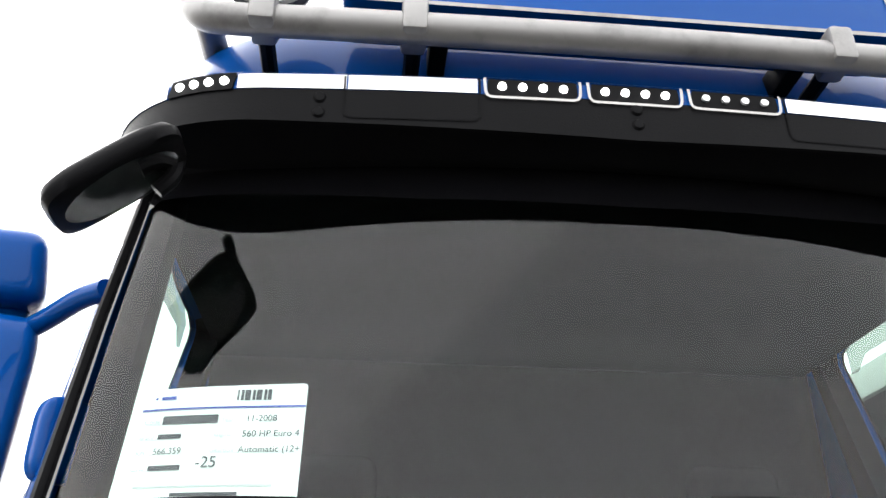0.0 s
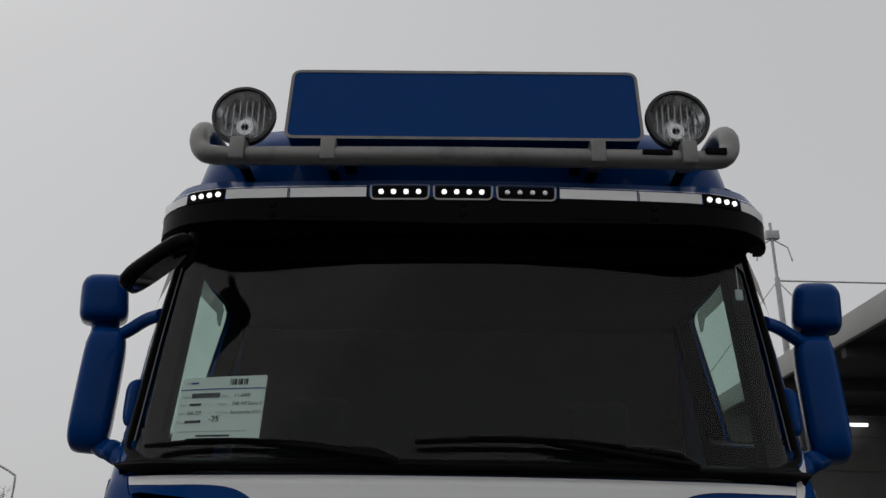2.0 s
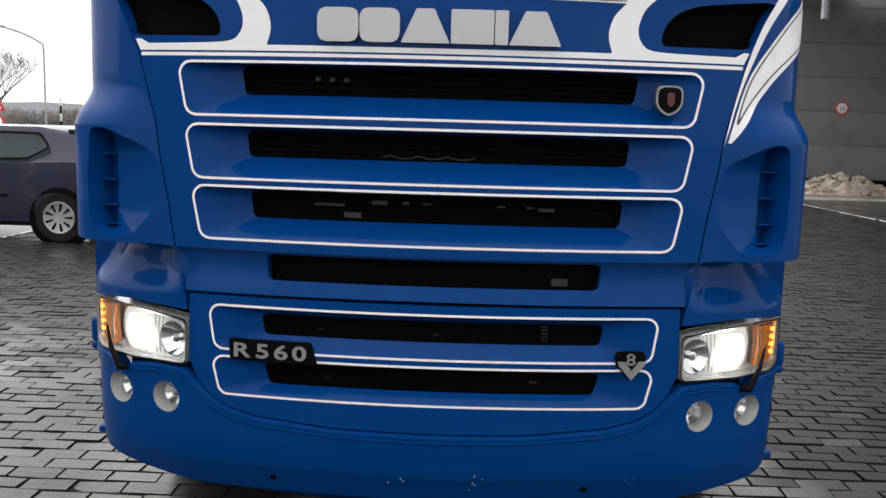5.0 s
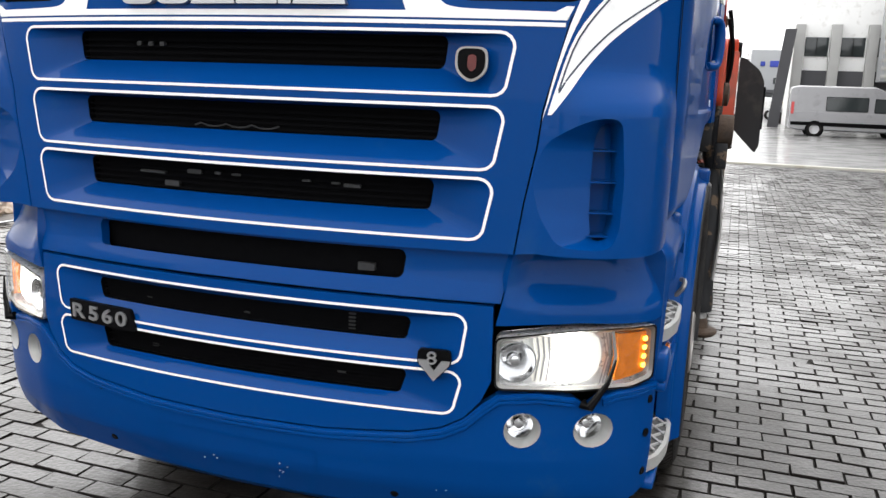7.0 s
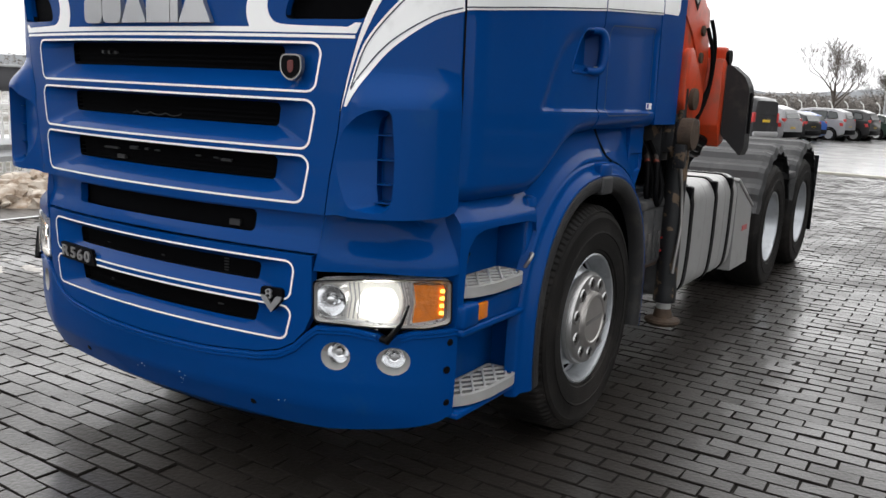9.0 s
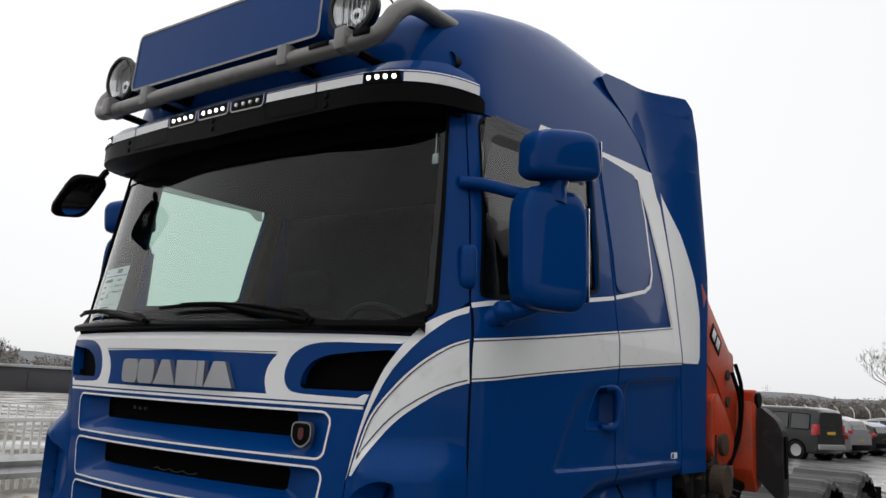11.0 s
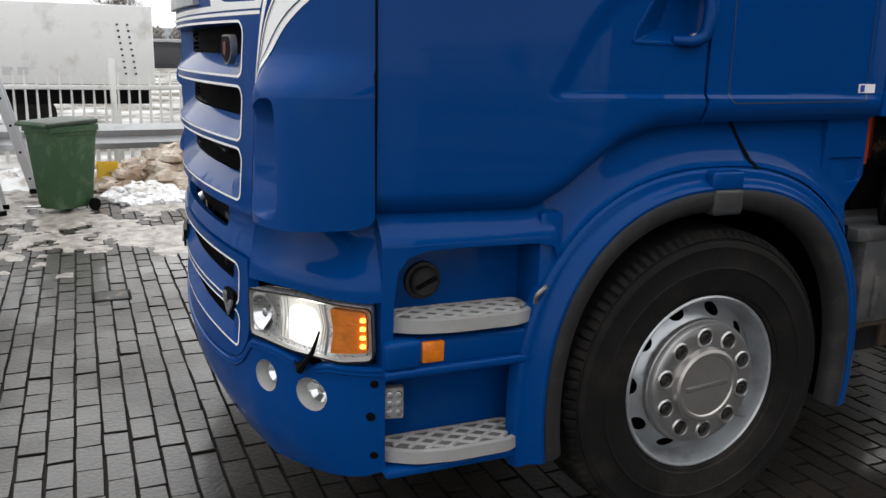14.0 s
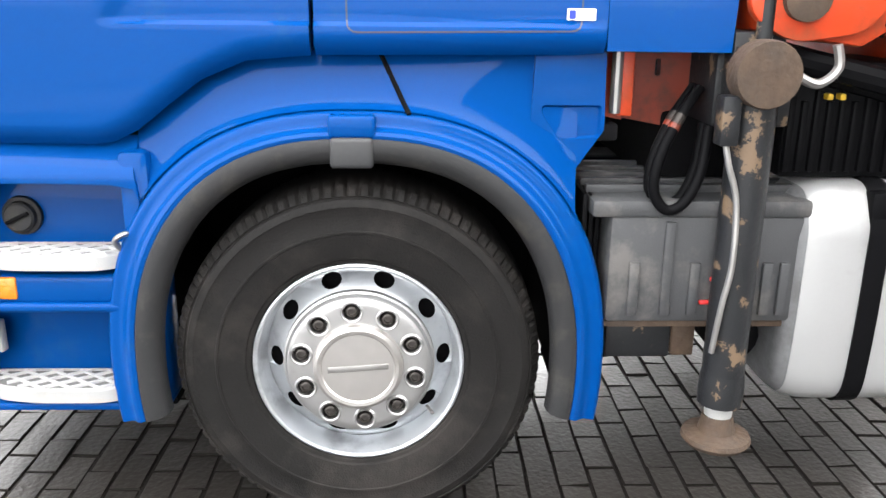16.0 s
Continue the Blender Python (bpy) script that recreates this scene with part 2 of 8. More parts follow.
def lathe(bm, profile, m, n=32, close=False):
    """Turns (radius, height) pairs about the local z axis of m."""
    rows = []
    for r, h in profile:
        if r < 1e-6:
            rows.append([bm.verts.new(m @ Vector((0, 0, h)))])
        else:
            rows.append([bm.verts.new(m @ Vector((r * math.cos(2 * math.pi * k / n), r * math.sin(2 * math.pi * k / n), h))) for k in range(n)])
    for a, b in zip(rows, rows[1:]):
        for i in range(n):
            j = (i + 1) % n
            if len(a) == 1 and len(b) == 1:
                continue
            if len(a) == 1:
                bm.faces.new((a[0], b[i], b[j]))
            elif len(b) == 1:
                bm.faces.new((a[i], a[j], b[0]))
            else:
                bm.faces.new((a[i], a[j], b[j], b[i]))
    return bm


def facing(p, d, roll=0.0):
    """A frame at p whose z axis points along d."""
    return Matrix.Translation(p) @ Vector(d).to_track_quat("Z", "Y").to_matrix().to_4x4() @ pose(0, 0, 0, 0, 0, roll)


def rounded(pts, r, n=4):
    """A closed outline with its corners rounded."""
    out = []
    k = len(pts)
    for i in range(k):
        a, b, c = Vector(pts[i - 1]), Vector(pts[i]), Vector(pts[(i + 1) % k])
        ra = min(r, (a - b).length * 0.45, (c - b).length * 0.45)
        p, q = b + (a - b).normalized() * ra, b + (c - b).normalized() * ra
        for j in range(n + 1):
            t = j / n
            out.append(tuple(p * (1 - t) ** 2 + b * 2 * t * (1 - t) + q * t * t))
    return out


def dense(pts, step=0.06, closed=True):
    out = []
    k = len(pts)
    for i in range(k if closed else k - 1):
        a, b = Vector(pts[i]), Vector(pts[(i + 1) % k])
        n = max(1, int((b - a).length / step + 0.5))
        out += [tuple(a.lerp(b, j / n)) for j in range(n)]
    if not closed:
        out.append(tuple(pts[-1]))
    return out


def flow(pts, n=4):
    """A smooth curve through points of a plane outline."""
    return [(p.x, p.y) for p in smooth_path([(*q, 0) for q in pts], n)]


def flip(pts):
    return [(-u, z) for u, z in pts]


def both(right):
    """A closed outline from its right half, listed from the top centre to the bottom centre."""
    return list(right) + [(-u, z) for u, z in reversed(right) if abs(u) > 1e-6]


def lay(surf, u, v, off):
    e = 0.004
    p = surf(u, v)
    n = (surf(u + e, v) - surf(u - e, v)).cross(surf(u, v + e) - surf(u, v - e)).normalized()
    return p + n * off


def sheet(surf, outer, holes=(), off=0.0, thick=0.02, du=0.05, dv=0.08, bm=None):
    """A panel that follows surf(u, v) inside an outline, with holes and a turned-in edge."""
    from mathutils.geometry import tessellate_polygon
    loops = [[Vector((u, v, 0)) for u, v in dense(outer)]] + [[Vector((u, v, 0)) for u, v in dense(h)] for h in holes]
    flat = [p for lp in loops for p in lp]
    w = bmesh.new()
    vs = [w.verts.new(p) for p in flat]
    for t in tessellate_polygon(loops):
        try:
            w.faces.new([vs[i] for i in t])
        except ValueError:
            pass
    for v in [v for v in w.verts if not v.link_faces]:
        w.verts.remove(v)
    for axis, step in ((0, du), (1, dv)):
        lo, hi = min(p[axis] for p in flat), max(p[axis] for p in flat)
        for k in range(math.floor(lo / step) + 1, math.ceil(hi / step)):
            co, no = Vector((0, 0, 0)), Vector((0, 0, 0))
            co[axis], no[axis] = k * step, 1
            bmesh.ops.bisect_plane(w, geom=w.verts[:] + w.edges[:] + w.faces[:], plane_co=co, plane_no=no, dist=1e-5)
    bmesh.ops.remove_doubles(w, verts=w.verts[:], dist=1e-5)
    for f in w.faces:
        if f.normal.z < 0:
            f.normal_flip()
    rim = [e for e in w.edges if e.is_boundary]
    inner = {}
    for e in rim:
        for v in e.verts:
            if v not in inner:
                inner[v] = lay(surf, v.co.x, v.co.y, off - thick)
    for v in w.verts[:]:
        if v not in inner:
            inner[v] = None
    if thick:
        low = {v: w.verts.new(c) for v, c in inner.items() if c is not None}
        quads = [(e.verts[0], e.verts[1], low[e.verts[1]], low[e.verts[0]]) for e in rim]
    for v in inner:
        v.co = lay(surf, v.co.x, v.co.y, off)
    if thick:
        for q in quads:
            w.faces.new(q)
    bmesh.ops.recalc_face_normals(w, faces=w.faces[:])
    if bm is None:
        return w
    me = bpy.data.meshes.new("tmp")
    w.to_mesh(me)
    w.free()
    bm.from_mesh(me)
    bpy.data.meshes.remove(me)
    return bm


def ribbon(surf, path, width, off=0.003, closed=False, bm=None):
    """A painted line of even width along a path on surf."""
    bm = bm or fresh()
    pts = [Vector((*p, 0)) for p in dense(path, 0.03, closed)]
    k = len(pts)
    rows = []
    for i, p in enumerate(pts):
        a, b = (pts[i - 1], pts[(i + 1) % k]) if closed else (pts[max(i - 1, 0)], pts[min(i + 1, k - 1)])
        d = (b - a).normalized()
        s = Vector((-d.y, d.x, 0)) * width / 2
        rows.append([bm.verts.new(lay(surf, p.x + s.x, p.y + s.y, off)), bm.verts.new(lay(surf, p.x - s.x, p.y - s.y, off))])
    for i in range(k if closed else k - 1):
        a, b = rows[i], rows[(i + 1) % k]
        bm.faces.new((a[0], a[1], b[1], b[0]))
    return bm


def bead(surf, path, width, height):
    """A raised rubber strip with rounded shoulders along a closed path on surf."""
    bm = fresh()
    pts = [Vector((*p, 0)) for p in dense(path, 0.04, True)]
    k = len(pts)
    rows = []
    for i, p in enumerate(pts):
        d = (pts[(i + 1) % k] - pts[i - 1]).normalized()
        n = Vector((-d.y, d.x, 0)) * width / 2
        rows.append([bm.verts.new(lay(surf, p.x + n.x * g, p.y + n.y * g, h * height)) for g, h in ((1, -0.3), (0.95, 0.6), (0.6, 1.0), (-0.6, 1.0), (-0.95, 0.6), (-1, -0.3))])
    for i in range(k):
        a, b = rows[i], rows[(i + 1) % k]
        for c in range(5):
            bm.faces.new((a[c], a[c + 1], b[c + 1], b[c]))
    return bm


def funnel(surf, a, b, off_a, off_b, bm=None):
    """The sloped wall between two outlines of the same count at two depths."""
    bm = bm or fresh()
    rows = [[bm.verts.new(lay(surf, u, v, off_a)) for u, v in a], [bm.verts.new(lay(surf, u, v, off_b)) for u, v in b]]
    k = len(a)
    for i in range(k):
        j = (i + 1) % k
        bm.faces.new((rows[0][i], rows[0][j], rows[1][j], rows[1][i]))
    return bm


def slot(wt, wb, zt, zb, r=0.03, n=4, m=16, cx=0.0):
    """A rounded trapezoid, symmetric about cx, always with the same count of points."""
    out = []
    for (x, z), (sx, sz) in zip(((wt, zt), (wb, zb), (-wb, zb), (-wt, zt)), ((1, 1), (1, -1), (-1, -1), (-1, 1))):
        a0 = {(1, 1): 90, (1, -1): 0, (-1, -1): -90, (-1, 1): 180}[(sx, sz)]
        for j in range(n + 1):
            a = radians(a0 - 90 * j / n)
            out.append((cx + x - sx * r + r * math.cos(a), z - sz * r + r * math.sin(a)))
        if (sx, sz) == (1, -1):
            out += [(cx + wb - r + (-2 * (wb - r)) * j / m, zb) for j in range(1, m)]
        if (sx, sz) == (-1, 1):
            out += [(cx - wt + r + 2 * (wt - r) * j / m, zt) for j in range(1, m)]
    return out


def table(z, rows):
    if z <= rows[0][0]:
        return rows[0][1]
    for (a, p), (b, q) in zip(rows, rows[1:]):
        if z <= b:
            return p + (q - p) * (z - a) / (b - a)
    return rows[-1][1]


def ease(a, b, x):
    t = min(1, max(0, (x - a) / (b - a)))
    return t * t * (3 - 2 * t)


# ---- the lorry's outer shape ----
NOSE = [(0.24, 0.10), (0.30, 0.02), (0.40, -0.03), (0.50, -0.045), (1.90, -0.045), (1.93, -0.03), (2.80, 0.15), (3.10, 0.35)]
HALF = [(0.24, 1.15), (0.35, 1.19), (0.5, 1.20), (1.5, 1.215), (2.0, 1.21), (2.4, 1.16), (2.8, 1.09), (3.05, 1.05), (3.5, 0.98)]


def cab(u, z):
    """The cab's skin: u runs from the middle of the front round the corner (0.8 to 1.4) and along the side."""
    s, u = (1 if u >= 0 else -1), abs(u)
    y0, w = table(z, NOSE), table(z, HALF)
    e = 0.984 if s < 0 else 1.0
    if u < 0.8:
        return Vector((s * u * e, y0 + 0.08 * (u / 0.8) ** 2, z))
    low, mid = ease(1.10, 0.98, z), ease(2.02, 1.86, z)
    slim = 0.004 * low + 0.020 * (1 - low) + 0.008 * ease(1.9, 2.05, z)
    if u < 1.4:
        t = (u - 0.8) / 0.6
        q = 1 - t
        bx, by = 0.97 + 0.05 * mid - 0.03 * low, y0 + 0.12 - 0.008 * mid + 0.06 * low
        cx, cy = w - 0.03 + 0.02 * low, 0.22 + (y0 + 0.045) * 0.5 - 0.038 * mid + 0.01 * low
        x = q ** 3 * 0.8 * e + 3 * q * q * t * bx + 3 * q * t * t * cx + t ** 3 * w
        y = q ** 3 * (y0 + 0.08) + 3 * q * q * t * by + 3 * q * t * t * cy + t ** 3 * 0.42
        return Vector((s * (x - slim * ease(1.12, 1.28, u)), y, z))
    return Vector((s * (w - slim * (1 - ease(1.4, 2.0, u)) + 0.012 * math.sin(math.pi * min(1, max(0, (u - 1.8) / 1.1))) * (1 - low)), 0.42 + u - 1.4, z))


BULGE = [(0.80, 0.812, 0.036), (0.845, 0.864, 0.030), (0.90, 0.926, 0.022), (0.98, 1.006, 0.030), (1.065, 1.080, 0.059), (1.12, 1.122, 0.086), (1.17, 1.152, 0.130), (1.21, 1.167, 0.180), (1.25, 1.175, 0.240), (1.30, 1.178, 0.315)]


def bulge(u):
    """The plan of the corner deflector, smooth through its stations."""
    k = max(0, min(len(BULGE) - 2, sum(1 for r in BULGE if r[0] <= u) - 1))
    a, b, c, d = (BULGE[max(0, min(len(BULGE) - 1, k + i))] for i in (-1, 0, 1, 2))
    t = (u - b[0]) / (c[0] - b[0])
    out = []
    for i in (1, 2):
        m0, m1 = (c[i] - a[i]) / (c[0] - a[0]), (d[i] - b[i]) / (d[0] - b[0])
        h = c[0] - b[0]
        out.append((2 * t ** 3 - 3 * t * t + 1) * b[i] + (t ** 3 - 2 * t * t + t) * h * m0 + (3 * t * t - 2 * t ** 3) * c[i] + (t ** 3 - t * t) * h * m1)
    return out


def wind_corner(u, z):
    """The corner deflector, which swells out round its air slot."""
    s = 1 if u >= 0 else -1
    x, y = bulge(abs(u))
    edge = table(z, [(1.09, 0.811), (1.229, 0.828), (1.37, 0.852), (1.47, 0.862), (1.69, 0.915)])
    k = ease(1.585, 1.455, z) * ease(edge, edge + 0.075, abs(u))
    return cab(u, z).lerp(Vector((s * x, y, z)), k)


def neck(u, z):
    """The hollow panel between headlamp and corner deflector."""
    back = table(z, [(0.925, 0.0), (0.940, 0.003), (0.952, 0.011), (0.965, 0.023), (1.0, 0.056), (1.08, 0.110), (1.16, 0.125)])
    return lay(cab, u, z, -back * ease(0.78, 0.9, abs(u)) * (1 - 0.6 * ease(1.18, 1.31, abs(u))))


def visor(u, z):
    s, u = (1 if u >= 0 else -1), abs(u)
    lean = max(0, z - 2.87) * 1.3 + (max(0, 2.71 - z) ** 2) * 9
    if u < 0.75:
        return Vector((s * u, 0.012 + 0.03 * (u / 0.75) ** 2 + lean, z))
    t = min(1.2, (u - 0.75) / 0.6)
    q = 1 - t
    x = q ** 3 * 0.75 + 3 * q * q * t * 0.93 + 3 * q * t * t * 1.09 + t ** 3 * 1.115
    y = q ** 3 * 0.042 + 3 * q * q * t * 0.058 + 3 * q * t * t * 0.14 + t ** 3 * 0.38
    return Vector((s * (x - lean * 0.5 * t), y + lean * q, z))


def side_plane(x):
    return lambda y, z: Vector((x, y, z))


truck = thing("truck", "blue three-axle tractor lorry with white stripes, standing on wet pavers", "truck")

# front panel with three slots and two air intakes
SEAM = [(1.06, 1.925), (0.99, 1.832), (0.915, 1.69), (0.862, 1.47), (0.852, 1.37), (0.828, 1.229), (0.811, 1.09)]
BOXES = [((0.786, 0.771, 1.652, 1.502), (0.612, 0.606, 1.648, 1.562)), ((0.766, 0.750, 1.466, 1.312), (0.597, 0.592, 1.455, 1.374)), ((0.746, 0.729, 1.281, 1.127), (0.586, 0.580, 1.272, 1.187))]
LOW = [((0.694, 0.684, 0.912, 0.781), (0.539, 0.532, 0.890, 0.824)), ((0.684, 0.671, 0.750, 0.636), (0.530, 0.519, 0.738, 0.667))]
AIR = rounded([(0.652, 1.730), (0.660, 1.785), (0.700, 1.828), (0.76, 1.850), (0.98, 1.874), (1.022, 1.868), (0.990, 1.815), (0.938, 1.732)], 0.03)
panel = part("front_panel", sheet(cab, both([(0, 1.925)] + SEAM + [(0, 1.09)]), [slot(*a, r=0.035) for a, _ in BOXES] + [AIR, flip(AIR)], thick=0.03), BLUE, truck)
for big, small in BOXES:
    a, b = slot(*big, r=0.035), slot(*small, r=0.02)
    part("slot_surround", funnel(cab, a, b, 0.0, -0.062), BLUE, panel)
    bm = sheet(cab, slot(small[0] + 0.005, small[1] + 0.005, small[2] + 0.004, small[3] - 0.004, r=0.02), off=-0.085, thick=0.0)
    for k in range(5):
        z = small[3] + (small[2] - small[3]) * (k + 0.5) / 5
        ribbon(cab, [(-small[1], z), (small[1], z)], 0.006, -0.068, bm=bm)
    part("slot_mesh", bm, MESH, panel, "black mesh behind the slot")
    part("slot_outline", ribbon(cab, slot(big[0] + 0.004, big[1] + 0.004, big[2] + 0.004, big[3] - 0.004, r=0.037), 0.0078, 0.002, closed=True), WHITE, panel, "thin white painted outline")
    part("slot_lip", funnel(cab, b, b, -0.062, -0.086), BLACK, panel)
for s in (1, -1):
    a = AIR if s > 0 else flip(AIR)
    part("air_intake", sheet(cab, a, off=-0.05, thick=0.0), MESH, panel, "black side air intake")
    part("air_intake_lip", funnel(cab, a, a, 0.0, -0.052), BLACK, panel)

# pipes and brackets that show behind the slots
FITTING = material("dusty_cooler_fitting", (0.022, 0.022, 0.023), 0.6, vary=0.3, scale=30)
for x, z, w, h in ((-0.37, 1.613, 0.016, 0.012), (-0.325, 1.612, 0.016, 0.012), (-0.28, 1.612, 0.016, 0.012), (-0.33, 1.236, 0.10, 0.007), (-0.255, 1.206, 0.055, 0.016), (-0.17, 1.246, 0.05, 0.012), (-0.085, 1.247, 0.022, 0.008), (-0.02, 1.246, 0.03, 0.006), (0.21, 1.244, 0.025, 0.006), (0.30, 1.243, 0.025, 0.006), (0.35, 1.238, 0.05, 0.009), (0.40, 1.016, 0.05, 0.022), (0.36, 0.855, 0.02, 0.05), (0.02, 0.842, 0.02, 0.006), (-0.35, 0.845, 0.02, 0.006), (-0.33, 0.692, 0.025, 0.008), (0.33, 0.70, 0.025, 0.008)):
    part("cooler_fitting", sheet(cab, rounded([(x - w / 2, z + h / 2), (x + w / 2, z + h / 2), (x + w / 2, z - h / 2), (x - w / 2, z - h / 2)], 0.003), off=-0.064 if z > 1.1 else -0.055, thick=0.012), FITTING, truck)
part("cooler_bracket", tube(fresh(), [lay(cab, -0.16 + 0.022 * k, 1.384 + (0.007 if k % 4 == 1 else -0.002 if k % 4 == 3 else 0.0), -0.062) for k in range(14)], 0.0025, 6), FITTING, truck, "bent metal bracket behind the slot")

# middle panel, lower grille
part("middle_panel", sheet(lambda u, z: lay(cab, u, z, -0.03 + 0.022 * ease(1.03, 0.95, z)), both([(0, 1.10), (0.815, 1.10), (0.795, 1.0), (0.785, 0.952), (0, 0.955)]), [slot(0.522, 0.517, 1.078, 0.999, r=0.02)], thick=0.03), BLUE, truck)
part("middle_mesh", sheet(cab, slot(0.53, 0.525, 1.084, 0.99, r=0.02), off=-0.07, thick=0.0), MESH, truck)
SKIRT = [(0, 0.944), (0.768, 0.944), (0.771, 0.735), (0.745, 0.675), (0.70, 0.625), (0.64, 0.592), (0.55, 0.570), (0.3, 0.548), (0, 0.543)]
grille = part("lower_grille", sheet(cab, both(SKIRT), [slot(*a, r=0.03) for a, _ in LOW], thick=0.035), BLUE, truck)
for big, small in LOW:
    a, b = slot(*big, r=0.03), slot(*small, r=0.018)
    part("slot_surround", funnel(cab, a, b, 0.0, -0.035), BLUE, grille)
    bm = sheet(cab, slot(small[0] + 0.005, small[1] + 0.005, small[2] + 0.004, small[3] - 0.004, r=0.02), off=-0.06, thick=0.0)
    for k in range(6):
        z = small[3] + (small[2] - small[3]) * (k + 0.5) / 6
        ribbon(cab, [(-small[1], z), (small[1], z)], 0.005, -0.045, bm=bm)
    part("slot_mesh", bm, MESH, grille, "black mesh behind the slot")
    part("slot_lip", funnel(cab, b, b, -0.035, -0.061), BLACK, grille)
    part("slot_outline", ribbon(cab, slot(big[0] + 0.004, big[1] + 0.004, big[2] + 0.004, big[3] - 0.004, r=0.034), 0.0075, 0.002, closed=True), WHITE, grille, "thin white painted outline")

# white swirl and lines across the front
FIELD = both([(0, 1.852)] + flow([(0.546, 1.847), (0.515, 1.815), (0.500, 1.780), (0.498, 1.745), (0.510, 1.705)]) + [(0, 1.703)])
SWIRL = both([(0, 1.922), (1.052, 1.922)] + flow([(1.03, 1.896), (0.90, 1.894), (0.78, 1.894), (0.70, 1.887), (0.645, 1.868), (0.607, 1.838), (0.588, 1.80), (0.584, 1.765), (0.597, 1.735), (0.625, 1.717), (0.70, 1.711), (0.88, 1.708)]) + [(0.905, 1.722), (0.924, 1.722), (0.908, 1.688), (0, 1.688)])
part("white_swirl", sheet(cab, SWIRL, [FIELD], off=0.0018, thick=0.001), WHITE, truck, "white painted swirl round the name field")
part("white_line", ribbon(cab, [(-0.905, 1.677), (0.905, 1.677)], 0.010, 0.002), WHITE, truck)
part("dark_line", ribbon(cab, [(-0.545, 1.8535), (0.545, 1.8535)], 0.003, 0.0035), PINSTRIPE, truck)

# name badge as six plain blocks, model badge, round badges
badge = part("name_badge", box(fresh(), -0.001, 0.001, 0.0, 0.002, 1.77, 1.772), SILVER, truck, "row of six plain silver blocks")
x = -0.350
for k, w in enumerate((0.122, 0.118, 0.142, 0.122, 0.038, 0.150)):
    z0, z1 = 1.716, 1.812
    inset = 0.045 if k in (2, 5) else 0.0
    out = rounded([(x, z0), (x + w, z0), (x + w - inset, z1), (x + inset, z1)], 0.03 if k < 2 else 0.004)
    part("block", sheet(cab, out, off=0.020, thick=0.022), SILVER, badge)
    x += w + 0.003
bm = fresh()
sheet(cab, rounded([(0.645, 1.618), (0.725, 1.618), (0.727, 1.556), (0.685, 1.524), (0.643, 1.556)], 0.024), off=0.014, thick=0.02, bm=bm)
RUSTRED = material("dull_red_enamel", (0.10, 0.012, 0.010), 0.4, vary=0.3, scale=60)
crest = part("crest_badge", bm, STEEL, panel, "small chrome-edged crest badge")
part("crest_field", sheet(cab, rounded([(0.651, 1.613), (0.719, 1.613), (0.720, 1.559), (0.685, 1.532), (0.650, 1.559)], 0.020), off=0.017, thick=0.004), BLACK, crest)
part("crest_device", sheet(cab, rounded([(0.676, 1.598), (0.698, 1.598), (0.698, 1.565), (0.685, 1.555), (0.676, 1.565)], 0.01), off=0.020, thick=0.004), RUSTRED, crest, "small red device")
model = part("model_badge", sheet(cab, rounded([(-0.632, 0.814), (-0.368, 0.814), (-0.346, 0.747), (-0.626, 0.747)], 0.008), off=0.012, thick=0.014), BLACK, truck, "black plate with raised silver letters")


def lettering(name, text, size, m, mat, parent, depth=0.003, align="LEFT", bold=0.0):
    c = bpy.data.curves.new(name, "FONT")
    c.body, c.size, c.extrude, c.align_x, c.offset = text, size, depth, align, bold
    tmp = new(name, c)
    me = bpy.data.meshes.new_from_object(tmp)
    bpy.data.objects.remove(tmp)
    bpy.data.curves.remove(c)
    me.transform(m)
    me.materials.clear()
    me.materials.append(mat)
    ob = new(name, me)
    off = Vector((0, 0, 0))
    up = parent
    while up is not None:
        off += up.location
        up = up.parent
    ob.parent, ob.location = parent, -off
    return ob


for ch, dx in (("R", 0.0), ("5", 0.074), ("6", 0.132), ("0", 0.190)):
    lettering("model_letter", ch, 0.062, Matrix.Translation(lay(cab, -0.618 + dx * 1.02, 0.760, 0.013)) @ pose(0, 0, 0, 90, 0, -7) @ Matrix.Diagonal((1.5, 1, 1, 1)), SILVER, model, 0.004, bold=0.0012)
v8 = part("engine_badge", sheet(cab, rounded([(0.572, 0.815), (0.66, 0.815), (0.664, 0.775), (0.618, 0.725), (0.57, 0.775)], 0.012), off=0.012, thick=0.014), BLACK, truck, "black badge with a silver figure over a V")
part("badge_v", sheet(cab, [(0.574, 0.786), (0.597, 0.786), (0.618, 0.757), (0.638, 0.786), (0.661, 0.786), (0.658, 0.774), (0.618, 0.728), (0.578, 0.774)], off=0.018, thick=0.008), SILVER, v8)
lettering("badge_figure", "8", 0.05, Matrix.Translation((0.6, -0.022, 0.778)) @ pose(0, 0, 0, 90, 0, 6) @ Matrix.Diagonal((1.25, 1, 1, 1)), SILVER, v8, 0.004)

